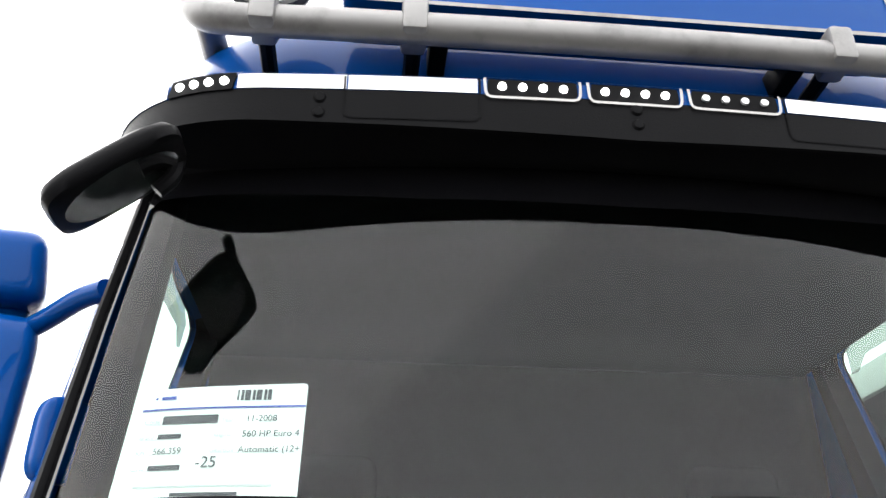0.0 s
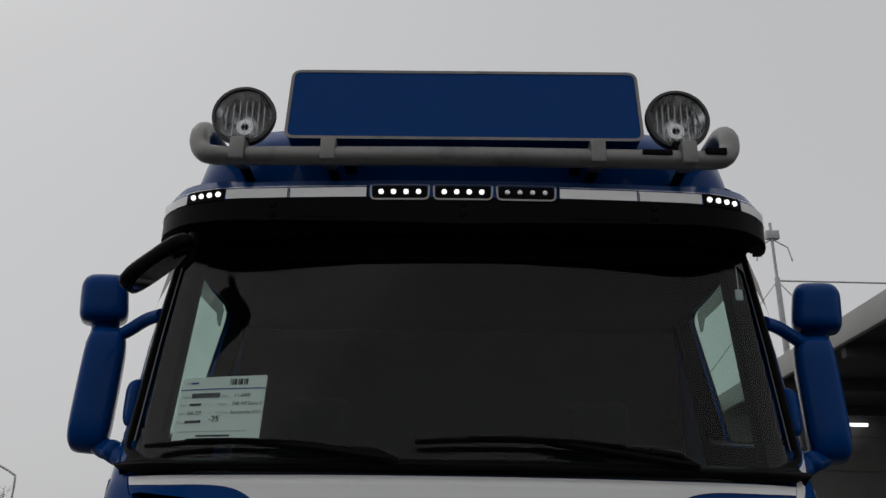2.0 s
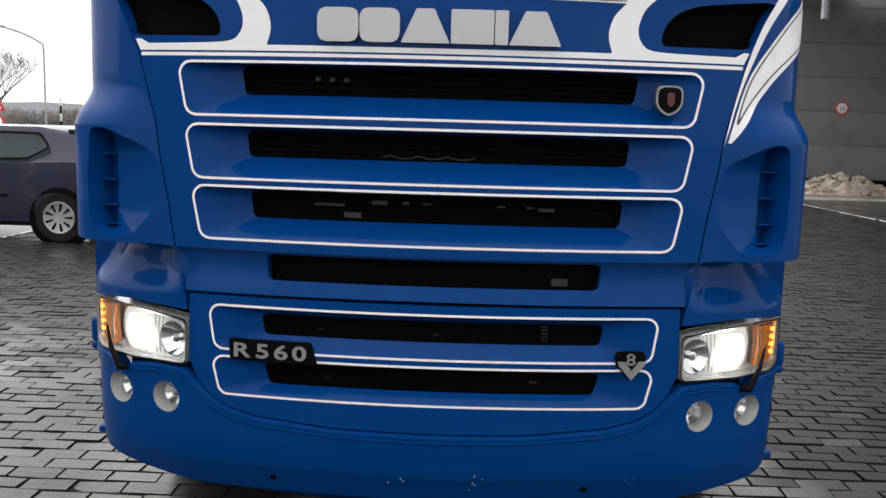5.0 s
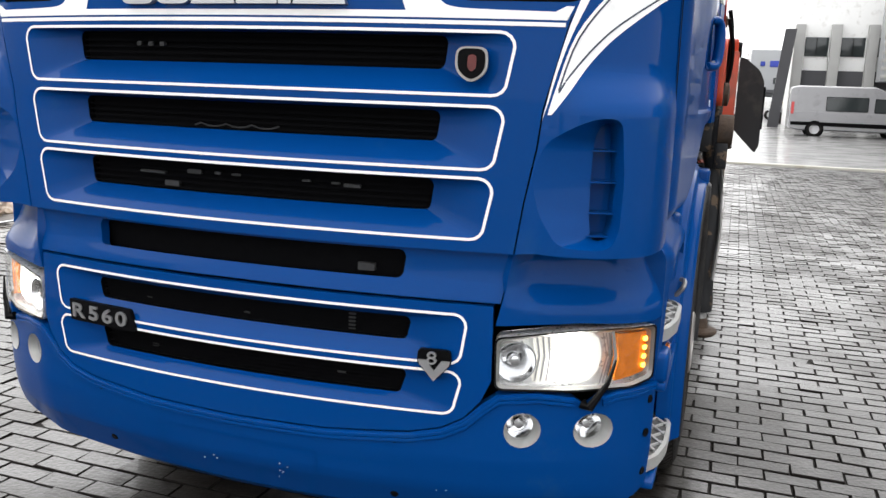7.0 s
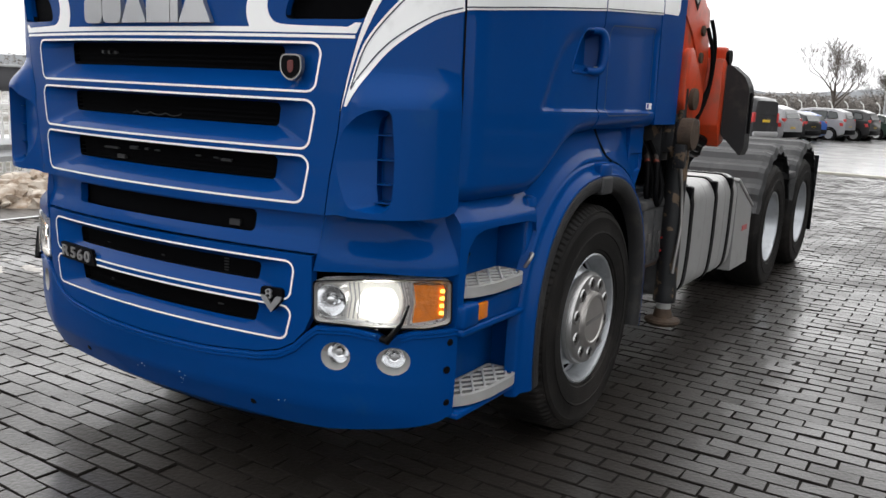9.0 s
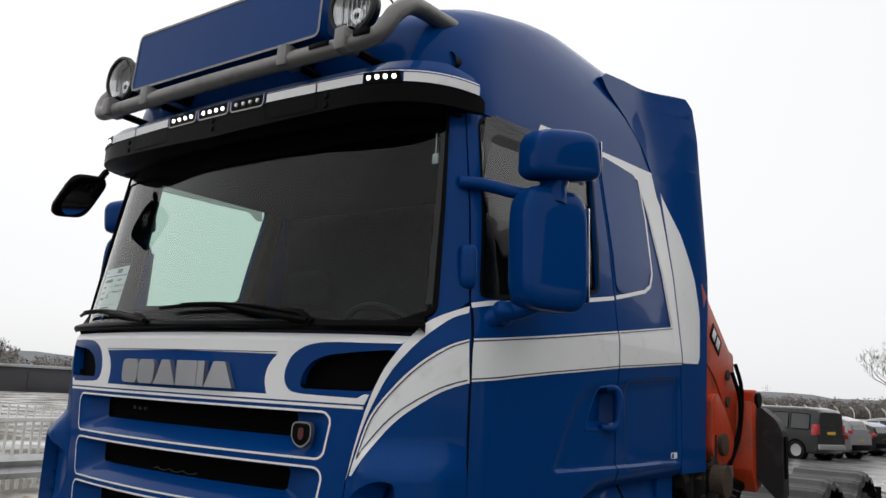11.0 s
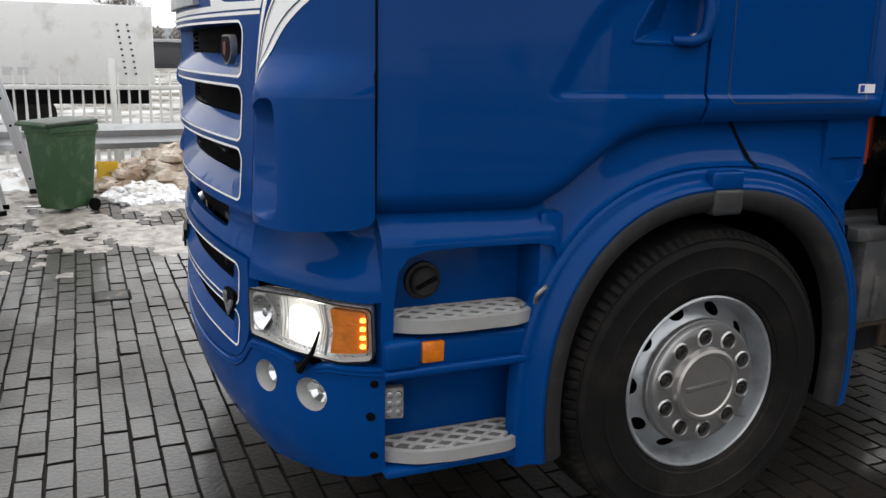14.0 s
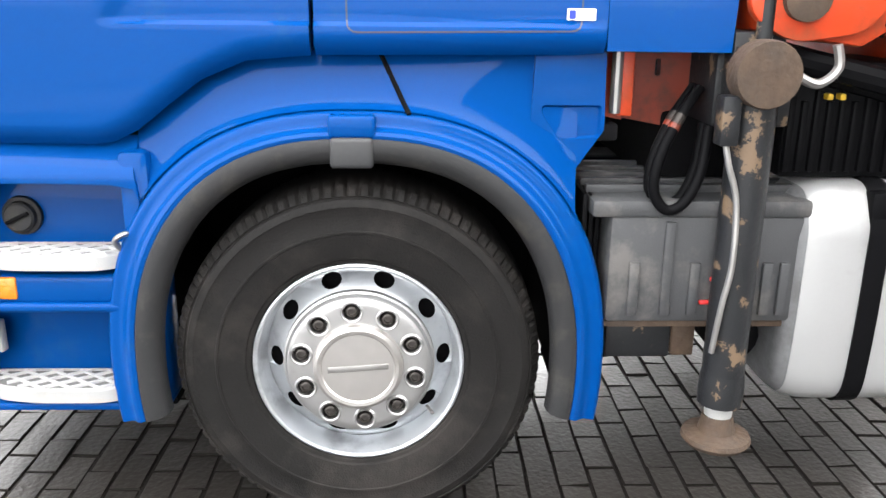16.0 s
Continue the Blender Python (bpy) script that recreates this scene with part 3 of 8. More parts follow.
# bumper with fog lamps
FOGS = [(0.860, 0.597, 0.050, 0.055), (1.062, 0.593, 0.062, 0.055)]
BUMPER = both([(0, 0.538), (0.3, 0.543), (0.55, 0.565), (0.64, 0.587), (0.70, 0.62), (0.748, 0.668), (0.79, 0.700), (0.90, 0.704), (1.0, 0.690), (1.04, 0.662), (1.08, 0.690), (1.13, 0.704), (1.318, 0.706), (1.318, 0.38), (1.25, 0.358), (1.085, 0.335), (0.9, 0.312), (0.608, 0.290), (0.3, 0.268), (0, 0.262)])
fog_holes = []
for u, z, r, rz in FOGS:
    fog_holes.append([(u + r * math.cos(a * math.pi / 10), z + rz * 0.92 * math.sin(a * math.pi / 10)) for a in range(20)])
bumper = part("bumper", sheet(cab, BUMPER, fog_holes + [flip(h) for h in fog_holes], thick=0.035, dv=0.03), BLUE, truck)
for s in (1, -1):
    for (u, z, r, rz), h in zip(FOGS, fog_holes):
        h = h if s > 0 else flip(h)
        inner = [(s * u + (a - s * u) * 0.72, z + (b - z) * 0.72) for a, b in h]
        part("fog_lamp_ring", funnel(cab, h, inner, 0.002, -0.035), STEPALU, bumper, "pale fog lamp surround")
        c = lay(cab, s * u, z, -0.035)
        n = (lay(cab, s * u, z, 0.1) - c).normalized()
        m = facing(c, n)
        lamp = part("fog_lamp", lathe(fresh(), [(0.0, -0.03), (0.022, -0.022), (0.040, -0.002), (0.044, 0.006)], m, 20), CHROME, bumper)
        part("fog_lens", lathe(fresh(), [(0.044, 0.006), (0.032, 0.014), (0.0, 0.018)], m, 20), CLEAR, lamp)
        part("fog_bulb", lathe(fresh(), [(0.012, -0.02), (0.012, -0.006), (0.0, -0.004)], m, 12), CHROME, lamp)
    for u, z in ((1.285, 0.655), (1.275, 0.555), (1.285, 0.43), (0.5, 0.355)):
        c = lay(cab, s * u, z, 0.0)
        n = (lay(cab, s * u, z, 0.1) - c).normalized()
        part("bumper_screw", lathe(fresh(), [(0.0, 0.002), (0.010 + 0.004 * (z == 0.555), 0.003), (0.013, 0.0)], facing(c, n), 12), BLACK, bumper)
    part("tow_cover_notch", sheet(cab, rounded([(s * 0.505, 0.545), (s * 0.535, 0.56), (s * 0.53, 0.545), (s * 0.51, 0.528)], 0.004), off=0.004, thick=0.004), BLACK, bumper)
part("plate_recess_line", ribbon(cab, rounded([(-0.27, 0.47), (0.27, 0.47), (0.27, 0.365), (-0.27, 0.365)], 0.015), 0.004, 0.002, closed=True), BLUE, bumper)
chip_rnd = random.Random(5)
for u0, z0, count in ((-0.10, 0.385, 3), (0.16, 0.375, 6), (0.62, 0.40, 2)):
    for k in range(count):
        u, z, r = u0 + chip_rnd.gauss(0, 0.018), z0 + chip_rnd.gauss(0, 0.014), chip_rnd.uniform(0.0015, 0.003)
        part("paint_chip", sheet(cab, [(u + r * math.cos(a), z + r * math.sin(a)) for a in (0.2, 1.4, 2.5, 3.9, 5.1)], off=0.0012, thick=0.001), INKGREY, bumper)
for s in (1, -1):
    for edge in ([(0, 0.528), (0.3, 0.533), (0.55, 0.555), (0.645, 0.577), (0.707, 0.610), (0.756, 0.658), (0.795, 0.690), (0.90, 0.694), (0.996, 0.681)], [(1.084, 0.681), (1.13, 0.695), (1.31, 0.697)]):
        path = edge + [(u, z - 0.012) for u, z in reversed(edge)]
        part("bumper_rim", bead(cab, path if s > 0 else flip(path), 0.012, 0.007), BLUE, bumper)

# corners: neck, headlamp, deflector with air slot
for s in (1, -1):
    f = (lambda p: p) if s > 0 else flip
    part("neck_panel", sheet(neck, f([(0.776, 0.893), (1.0, 0.903), (1.262, 0.893), (1.305, 0.90), (1.318, 1.04), (1.315, 1.15), (0.818, 1.15), (0.80, 1.0)]), thick=0.03, dv=0.012), BLUE, truck)
    lamp_out = f(rounded([(0.776, 0.862), (1.0, 0.885), (1.20, 0.886), (1.276, 0.882), (1.284, 0.722), (1.18, 0.710), (0.98, 0.708), (0.78, 0.714)], 0.02))
    housing = part("headlamp", sheet(cab, lamp_out, off=-0.055, thick=0.0), LAMPGREY, truck, "lit headlamp behind a clear cover")
    part("headlamp_rim", funnel(cab, lamp_out, lamp_out, 0.004, -0.056), LAMPGREY, housing)
    edge = f(rounded([(0.781, 0.857), (1.0, 0.880), (1.20, 0.881), (1.271, 0.877), (1.279, 0.727), (1.18, 0.715), (0.98, 0.713), (0.785, 0.719)], 0.02))
    inner = f(rounded([(0.79, 0.851), (1.0, 0.873), (1.20, 0.874), (1.262, 0.868), (1.269, 0.736), (1.18, 0.722), (0.98, 0.720), (0.793, 0.726)], 0.018))
    part("headlamp_gasket", funnel(cab, lamp_out, edge, 0.004, 0.002), BLACK, housing, "black headlamp gasket")
    part("headlamp_frame", funnel(cab, edge, inner, 0.002, -0.006), STEEL, housing, "silver headlamp edge")
    part("headlamp_cover", sheet(cab, lamp_out, off=0.006, thick=0.0), CLEAR, housing)
    c = lay(cab, s * 0.835, 0.79, -0.03)
    n = (lay(cab, s * 0.835, 0.79, 0.1) - c).normalized()
    part("round_reflector", lathe(fresh(), [(0.0, -0.02), (0.02, -0.016), (0.040, 0.0), (0.054, 0.022), (0.058, 0.022)], facing(c, n), 24), CHROME, housing)
    part("reflector_bulb", lathe(fresh(), [(0.014, -0.01), (0.014, 0.012), (0.0, 0.016)], facing(c, n), 12), CHROME, housing)
    part("main_lamp", sheet(cab, f(rounded([(0.884, 0.862), (1.045, 0.872), (1.078, 0.845), (1.088, 0.80), (1.078, 0.752), (1.045, 0.724), (0.884, 0.724), (0.896, 0.79)], 0.014)), off=-0.036, thick=0.02), LAMPGLOW, housing, "glowing main lamp")
    part("lamp_core", sheet(cab, f(rounded([(0.945, 0.838), (1.045, 0.846), (1.072, 0.80), (1.064, 0.752), (1.035, 0.733), (0.925, 0.733), (0.915, 0.775)], 0.02)), off=-0.0345, thick=0.012), LAMPCORE, housing)
    for k in range(3):
        part("lamp_facet", ribbon(cab, f([(0.892 + 0.016 * k, 0.858), (0.902 + 0.014 * k, 0.80), (0.892 + 0.016 * k, 0.728)]), 0.005, -0.033), SILVER, housing)
    c = lay(cab, s * 0.990, 0.785, -0.034)
    n = (lay(cab, s * 0.990, 0.785, 0.1) - c).normalized()
    part("lamp_bulb", lathe(fresh(), [(0.05, 0.0), (0.04, 0.010), (0.0, 0.016)], facing(c, n), 20), BULBGLOW, housing)
    for k in range(3):
        part("lamp_fin", ribbon(cab, f([(1.078 + 0.010 * k, 0.868), (1.096 + 0.010 * k, 0.80), (1.078 + 0.010 * k, 0.722)]), 0.004, -0.02), SILVER, housing)
    part("lamp_divider", ribbon(cab, f([(1.106, 0.878), (1.122, 0.80), (1.108, 0.716)]), 0.010, -0.012), SILVER, housing)
    part("indicator", sheet(cab, f(rounded([(1.124, 0.864), (1.254, 0.862), (1.259, 0.742), (1.124, 0.728), (1.137, 0.795)], 0.008)), off=-0.016, thick=0.03), AMBER, housing, "amber indicator lens")
    for k in range(4):
        z = 0.762 + 0.026 * k
        part("indicator_led", sheet(cab, f(rounded([(1.236, z - 0.006), (1.254, z - 0.006), (1.254, z + 0.006), (1.236, z + 0.006)], 0.004)), off=-0.010, thick=0.004), AMBERGLOW, housing)
    a, b, c, d = (lay(cab, s * u, z, o) for u, z, o in ((1.02, 0.675, 0.004), (1.035, 0.668, 0.02), (1.085, 0.735, 0.018), (1.108, 0.80, 0.014)))
    part("headlamp_washer", tube(fresh(), [a, b, c, d], 0.006, 8, radii=[0.016, 0.013, 0.007, 0.003]), BLACK, truck, "black headlamp washer arm")
    vent = f(rounded([(0.845, 1.30), (0.872, 1.385), (0.925, 1.428), (0.985, 1.452), (1.052, 1.452), (1.068, 1.30), (1.064, 1.170), (1.045, 1.128), (1.0, 1.119), (0.90, 1.124), (0.86, 1.20)], 0.03))
    back = f(rounded([(0.982, 1.30), (0.984, 1.38), (0.99, 1.41), (1.01, 1.436), (1.05, 1.441), (1.062, 1.30), (1.059, 1.180), (1.045, 1.145), (1.02, 1.136), (0.995, 1.142), (0.984, 1.20)], 0.015))
    shell = part("corner_deflector", sheet(wind_corner, f([(1.10, 1.935), (1.286, 2.045), (1.296, 1.8), (1.295, 1.55), (1.290, 1.52), (1.292, 1.135), (1.282, 1.118), (1.25, 1.108), (1.04, 1.100), (0.86, 1.098), (0.815, 1.09), (0.832, 1.229), (0.856, 1.37), (0.866, 1.47), (0.919, 1.69), (0.994, 1.832), (1.064, 1.925)]), [vent], thick=0.045, du=0.02, dv=0.018), BLUE, truck)
    part("slot_hollow", funnel(wind_corner, vent, back, 0.0, -0.055), BLUE, shell)
    part("slot_back", sheet(wind_corner, back, off=-0.095, thick=0.0), BLUE, shell)
    part("slot_wall", funnel(wind_corner, back, back, -0.055, -0.096), BLUE, shell)
    for z in (1.148, 1.208, 1.288, 1.368):
        bm = fresh()
        pts = [lay(wind_corner, s * (0.980 + 0.085 * k / 6), z, -0.045) for k in range(7)]
        deep = [lay(wind_corner, s * (0.980 + 0.085 * k / 6), z, -0.094) for k in range(7)]
        va, vb = [bm.verts.new(p) for p in pts], [bm.verts.new(p) for p in deep]
        vc, vd = [bm.verts.new(p + Vector((0, 0, 0.004))) for p in pts], [bm.verts.new(p + Vector((0, 0, 0.004))) for p in deep]
        for i in range(6):
            bm.faces.new((va[i], va[i + 1], vb[i + 1], vb[i]))
            bm.faces.new((vc[i], vc[i + 1], vd[i + 1], vd[i]))
            bm.faces.new((va[i], va[i + 1], vc[i + 1], vc[i]))
        part("slot_slat", bm, BLUE, shell)
    # stripes that sweep from the front round the corner, on the driver's side only
    if s < 0:
        continue
    SW_OUT = [(0.862, 1.44), (0.868, 1.47), (0.889, 1.572), (0.924, 1.70), (0.972, 1.812), (1.042, 1.908), (1.095, 1.968), (1.16, 2.005), (1.282, 2.044)]
    SW_IN = [(1.278, 2.020), (1.20, 1.995), (1.14, 1.957), (1.09, 1.912), (0.998, 1.807), (0.933, 1.68), (0.898, 1.58), (0.876, 1.49)]
    part("white_sweep", sheet(wind_corner, f(flow(SW_OUT) + flow(SW_IN)), off=0.0025, thick=0.001), WHITE, shell, "narrow white sweep")
    BAND_T = [(0.874, 1.455), (0.889, 1.515), (0.933, 1.655), (1.02, 1.768), (1.11, 1.85), (1.20, 1.90), (1.284, 1.928)]
    BAND_B = [(1.295, 1.779), (1.17, 1.740), (1.06, 1.672), (0.99, 1.608), (0.93, 1.528), (0.882, 1.455)]
    part("white_band", sheet(wind_corner, f(flow(BAND_T) + flow(BAND_B)), off=0.0025, thick=0.001), WHITE, shell, "broad white band")
    for line in ([(0.897, 1.515), (0.940, 1.648), (1.026, 1.760), (1.115, 1.841), (1.204, 1.891), (1.284, 1.919)], [(1.285, 1.788), (1.166, 1.754), (1.053, 1.69), (0.983, 1.63), (0.924, 1.556), (0.897, 1.51)]):
        part("pinstripe", ribbon(wind_corner, f(flow(line)), 0.0045, 0.004), PINSTRIPE, shell)

# windscreen, cowl, pillars
GLASS = both([(0, 2.80), (1.118, 2.80), (1.116, 2.06), (1.09, 2.005), (0.99, 1.968), (0.6, 1.960), (0, 1.957)])
part("windscreen", sheet(cab, GLASS, off=-0.006, thick=0.0), WINDSCREEN, truck, "dark tinted windscreen").visible_shadow = False
part("windscreen_band", sheet(cab, both([(0, 2.82), (1.116, 2.82), (1.116, 2.04), (1.092, 2.04), (1.090, 2.67), (1.05, 2.690), (0.85, 2.682), (0.45, 2.655), (0, 2.645)]), off=0.0015, thick=0.0), FRIT, truck, "black printed band along the top of the windscreen")
part("windscreen_seal", bead(cab, rounded([(-1.126, 2.80), (1.126, 2.80), (1.126, 2.01), (0.99, 1.962), (0, 1.95), (-0.99, 1.962), (-1.126, 2.01)], 0.03), 0.022, 0.013), BLACK, truck, "black rubber windscreen seal")
part("cowl", sheet(lambda u, z: lay(cab, u, z, 0.012 + 0.03 * math.sin(math.pi * min(1, max(0, (z - 1.915) / 0.055)))), both([(0, 1.965), (0.99, 1.972), (1.09, 2.01), (1.10, 1.945), (1.03, 1.922), (0, 1.922)]), thick=0.04, dv=0.012), BLACK, truck, "black wiper cowl under the windscreen")
for x0, x1, z0, z1 in ((-0.136, 0.633, 2.012, 1.985), (-0.99, -0.25, 2.005, 1.975)):
    bm = fresh()
    pts = [lay(cab, x0 + (x1 - x0) * k / 10, z0 + (z1 - z0) * k / 10 + 0.02 * math.sin(math.pi * k / 10), 0.035) for k in range(11)]
    tube(bm, pts, 0.008, 6)
    tube(bm, [p + Vector((0, -0.012, 0.004)) for p in pts[2:9]], 0.006, 6)
    tube(bm, [pts[9], lay(cab, x1, z1, 0.045), lay(cab, x1 + 0.06, 1.95, 0.04)], 0.014, 8)
    tube(bm, [pts[5], lay(cab, (x0 + x1) / 2 + 0.2, 1.985, 0.05), lay(cab, x1 + 0.05, 1.955, 0.05)], 0.012, 8)
    part("wiper", bm, BLACK, truck, "black wiper arm and blade")

HEM = [(1.3, 1.145), (1.74, 1.145), (1.793, 1.153), (1.862, 1.188), (1.948, 1.254), (2.041, 1.322), (2.162, 1.372), (2.30, 1.386), (3.1, 1.390)]
HOLLOW = [(1.80, 1.465), (1.83, 1.53), (1.90, 1.66), (1.965, 1.748), (2.03, 1.795), (2.12, 1.822), (2.4, 1.852), (3.02, 1.90)]


def door_skin(u, z):
    """The skin of door and sleeper: rolled inwards along the lower edge, with a shallow pressed hollow round the handle."""
    a = abs(u)
    d = max(0.0, 1 - (z - table(a, HEM)) / 0.06)
    inside = ease(1.460, 1.478, z) * ease(0.0, 0.07, table(a, HOLLOW) - z) * ease(3.10, 3.085, a)
    return lay(cab, u, z, -0.035 * d * d - 0.014 * inside)


CUP = rounded([(2.150, 1.792), (2.185, 1.802), (2.325, 1.806), (2.322, 1.640), (2.305, 1.622), (2.060, 1.624), (2.066, 1.650)], 0.022)
CUP_IN = [(u * 0.42 + 2.272 * 0.58, z * 0.62 + 1.722 * 0.38) for u, z in CUP]
WIN = [(1.335, 2.085), (1.44, 2.093), (2.14, 2.197), (2.19, 2.222), (2.262, 2.755), (2.245, 2.79), (2.165, 2.812), (1.50, 2.795), (1.425, 2.78), (1.40, 2.74)]
for s in (1, -1):
    f = (lambda p: p) if s > 0 else flip
    part("door_pillar", sheet(cab, f([(1.118, 2.86), (1.292, 2.86), (1.280, 2.06), (1.10, 1.945), (1.116, 2.06)]), thick=0.015), BLUE, truck)
    door = part("cab_door", sheet(door_skin, f([(1.302, 2.86), (2.335, 2.875), (2.333, 1.386), (2.162, 1.372), (2.041, 1.322), (1.948, 1.254), (1.862, 1.188), (1.793, 1.153), (1.74, 1.145), (1.300, 1.145), (1.300, 1.7), (1.290, 2.05)]), [WIN if s > 0 else flip(WIN), CUP if s > 0 else flip(CUP)], thick=0.05, du=0.022, dv=0.011), BLUE, truck)
    wide = [(u + (u - 1.8) * 0.012, z + (z - 2.45) * 0.02) for u, z in WIN]
    part("door_glass", sheet(cab, f(wide), off=-0.014, thick=0.0, du=0.1), SIDEGLASS, door, "tinted side window").visible_shadow = False
    part("window_seal", ribbon(cab, f(rounded(WIN, 0.03)), 0.016, 0.002, closed=True), BLACK, door)
    part("rain_deflector", sheet(cab, f([(1.36, 2.50), (1.42, 2.775), (1.50, 2.81), (2.165, 2.83), (2.245, 2.80), (2.262, 2.72), (2.22, 2.715), (2.15, 2.755), (1.50, 2.735), (1.45, 2.70)]), off=0.02, thick=0.0, du=0.1), glass_material("smoked_deflector", (0.34, 0.33, 0.32)), door, "smoked rain deflector over the window")
    bm = fresh()
    ring_loft(bm, [[(s * (x - 0.06 * (z - 2.0)), y + 0.10 * (z - 2.0), z) for x, y in ((1.055, 0.252), (1.005, 0.268), (0.995, 0.31), (1.01, 0.37), (1.07, 0.42))] for z in (1.95, 2.15, 2.35, 2.55, 2.75)], closed=False)
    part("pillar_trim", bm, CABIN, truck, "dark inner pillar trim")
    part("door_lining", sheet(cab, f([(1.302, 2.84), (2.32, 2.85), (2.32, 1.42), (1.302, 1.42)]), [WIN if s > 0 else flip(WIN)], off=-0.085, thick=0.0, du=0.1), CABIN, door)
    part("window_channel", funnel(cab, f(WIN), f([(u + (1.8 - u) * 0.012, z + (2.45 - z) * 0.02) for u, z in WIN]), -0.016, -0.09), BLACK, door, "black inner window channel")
    # door handle in its hollow
    hollow = part("handle_cup", funnel(door_skin, f(CUP), f(CUP_IN), 0.0, -0.055), BLUE, door)
    part("cup_floor", sheet(door_skin, f(CUP_IN), off=-0.055, thick=0.0), BLUE, hollow)
    part("cup_rim", bead(door_skin, f(CUP), 0.012, 0.004), BLUE, hollow)
    bm = fresh()
    grip = smooth_path([lay(cab, s * u, z, o) for u, z, o in ((2.235, 1.800, -0.012), (2.285, 1.797, 0.010), (2.305, 1.76, 0.018), (2.306, 1.70, 0.018), (2.296, 1.65, 0.012), (2.255, 1.632, 0.004), (2.20, 1.634, -0.016))])
    tube(bm, grip, 0.02, 12, radii=[0.013 + 0.008 * math.sin(math.pi * k / (len(grip) - 1)) for k in range(len(grip))])
    part("door_handle", bm, BLUE, door)
    part("handle_lock", lathe(fresh(), [(0.0, 0.014), (0.014, 0.013), (0.017, 0.0)], facing(lay(cab, s * 2.262, 1.638, 0.0), (s, 0, 0.3)), 14), STEEL, door)
    part("door_gap", ribbon(cab, f([(1.2975, 1.15), (1.2975, 1.5), (1.2975, 1.92), (1.290, 2.04)]), 0.007, 0.0045), DEEP, door, "dark gap in front of the door")
    # belt band along the side
    part("white_band", sheet(cab, f([(1.298, 1.931), (1.66, 1.971), (2.335, 2.052), (2.335, 1.889), (1.79, 1.836), (1.298, 1.783)]), off=0.0035, thick=0.002, du=0.045, dv=0.02), WHITE, door, "broad white band")
    part("window_line", ribbon(cab, f([(1.290, 2.048), (1.38, 2.064), (1.67, 2.096), (2.12, 2.165), (2.33, 2.198)]), 0.018, 0.0025), WHITE, door, "thin white line under the window")
    for line in ([(1.298, 1.922), (1.66, 1.962), (2.335, 2.043)], [(1.298, 1.792), (1.79, 1.845), (2.335, 1.898)]):
        part("pinstripe", ribbon(cab, f(line), 0.0045, 0.0052), PINSTRIPE, door)
    part("roof_line", sheet(cab, f([(1.302, 2.861), (1.76, 2.876), (2.335, 2.905), (2.335, 2.872), (2.18, 2.866), (1.76, 2.842), (1.302, 2.820)]), off=0.003, thick=0.001, du=0.1), WHITE, door, "white stripe along the roof edge")

    # sleeper side behind the door
    sleeper = part("sleeper_side", sheet(door_skin, f([(2.345, 2.95), (3.05, 2.96), (3.105, 2.7), (3.105, 1.398), (3.04, 1.392), (2.345, 1.388)]), thick=0.05, du=0.07, dv=0.011), BLUE, truck)
    part("blind_window", sheet(cab, f(rounded([(2.36, 2.885), (2.80, 2.885), (2.826, 2.66), (2.805, 2.39), (2.69, 2.290), (2.36, 2.222)], 0.06)), off=0.006, thick=0.008, du=0.1), BLUE, sleeper, "glossy blue blind window panel")
    part("white_band", sheet(cab, f([(2.345, 2.053), (3.0, 2.132), (2.945, 2.43), (2.880, 2.72), (2.82, 2.872), (2.345, 2.873), (2.345, 2.906), (3.035, 2.965), (3.062, 2.83), (3.105, 2.775), (3.105, 1.950), (2.345, 1.890)]), off=0.0045, thick=0.001, du=0.12), WHITE, sleeper, "broad white band rising behind the windows")
    part("window_line", ribbon(cab, f([(2.345, 2.202), (2.69, 2.274), (2.77, 2.31), (2.815, 2.375), (2.842, 2.66), (2.83, 2.86)]), 0.018, 0.0055), WHITE, sleeper, "thin white line round the panel")
    for line in ([(2.345, 2.044), (3.012, 2.125), (2.953, 2.43), (2.888, 2.72)], [(2.345, 1.899), (3.10, 1.958)]):
        part("pinstripe", ribbon(cab, f(line), 0.0045, 0.007), PINSTRIPE, sleeper)
    part("locker_gap", ribbon(door_skin, f(rounded([(2.43, 1.838), (3.04, 1.876), (3.04, 1.455), (2.43, 1.448)], 0.03)), 0.005, 0.0012, closed=True), PINSTRIPE, sleeper, "fine dark gap round the locker door")
    part("side_label", sheet(door_skin, f(rounded([(3.0, 1.512), (3.075, 1.512), (3.075, 1.482), (3.0, 1.482)], 0.003)), off=0.004, thick=0.003), PAPER, sleeper, "small white label with a blue mark")
    part("label_mark", sheet(door_skin, f([(3.005, 1.508), (3.022, 1.508), (3.022, 1.486), (3.005, 1.486)]), off=0.0075, thick=0.002), INKBLUE, sleeper)

    # side air deflector behind the cab
    FIN = [(2.128, 1.405), (2.455, 1.405), (2.475, 2.0), (2.50, 2.45), (2.46, 3.1), (2.43, 3.42), (2.38, 3.475), (2.14, 3.48), (1.90, 3.45), (1.66, 3.41), (1.60, 3.37), (1.66, 3.31), (1.84, 3.22), (1.98, 3.10), (2.06, 2.97), (2.10, 2.80), (2.11, 2.6)]

    def fin(y, z, s=s):
        rear = 1.222 - 0.05 * ease(2.2, 3.45, z) - 0.10 * max(0, z - 3.25)
        side = table(z, HALF) + 0.003 - 0.015 * ease(3.0, 3.3, z)
        k = ease(2.1, 2.45, y)
        return Vector((s * (side + (rear - side) * k), y, z))
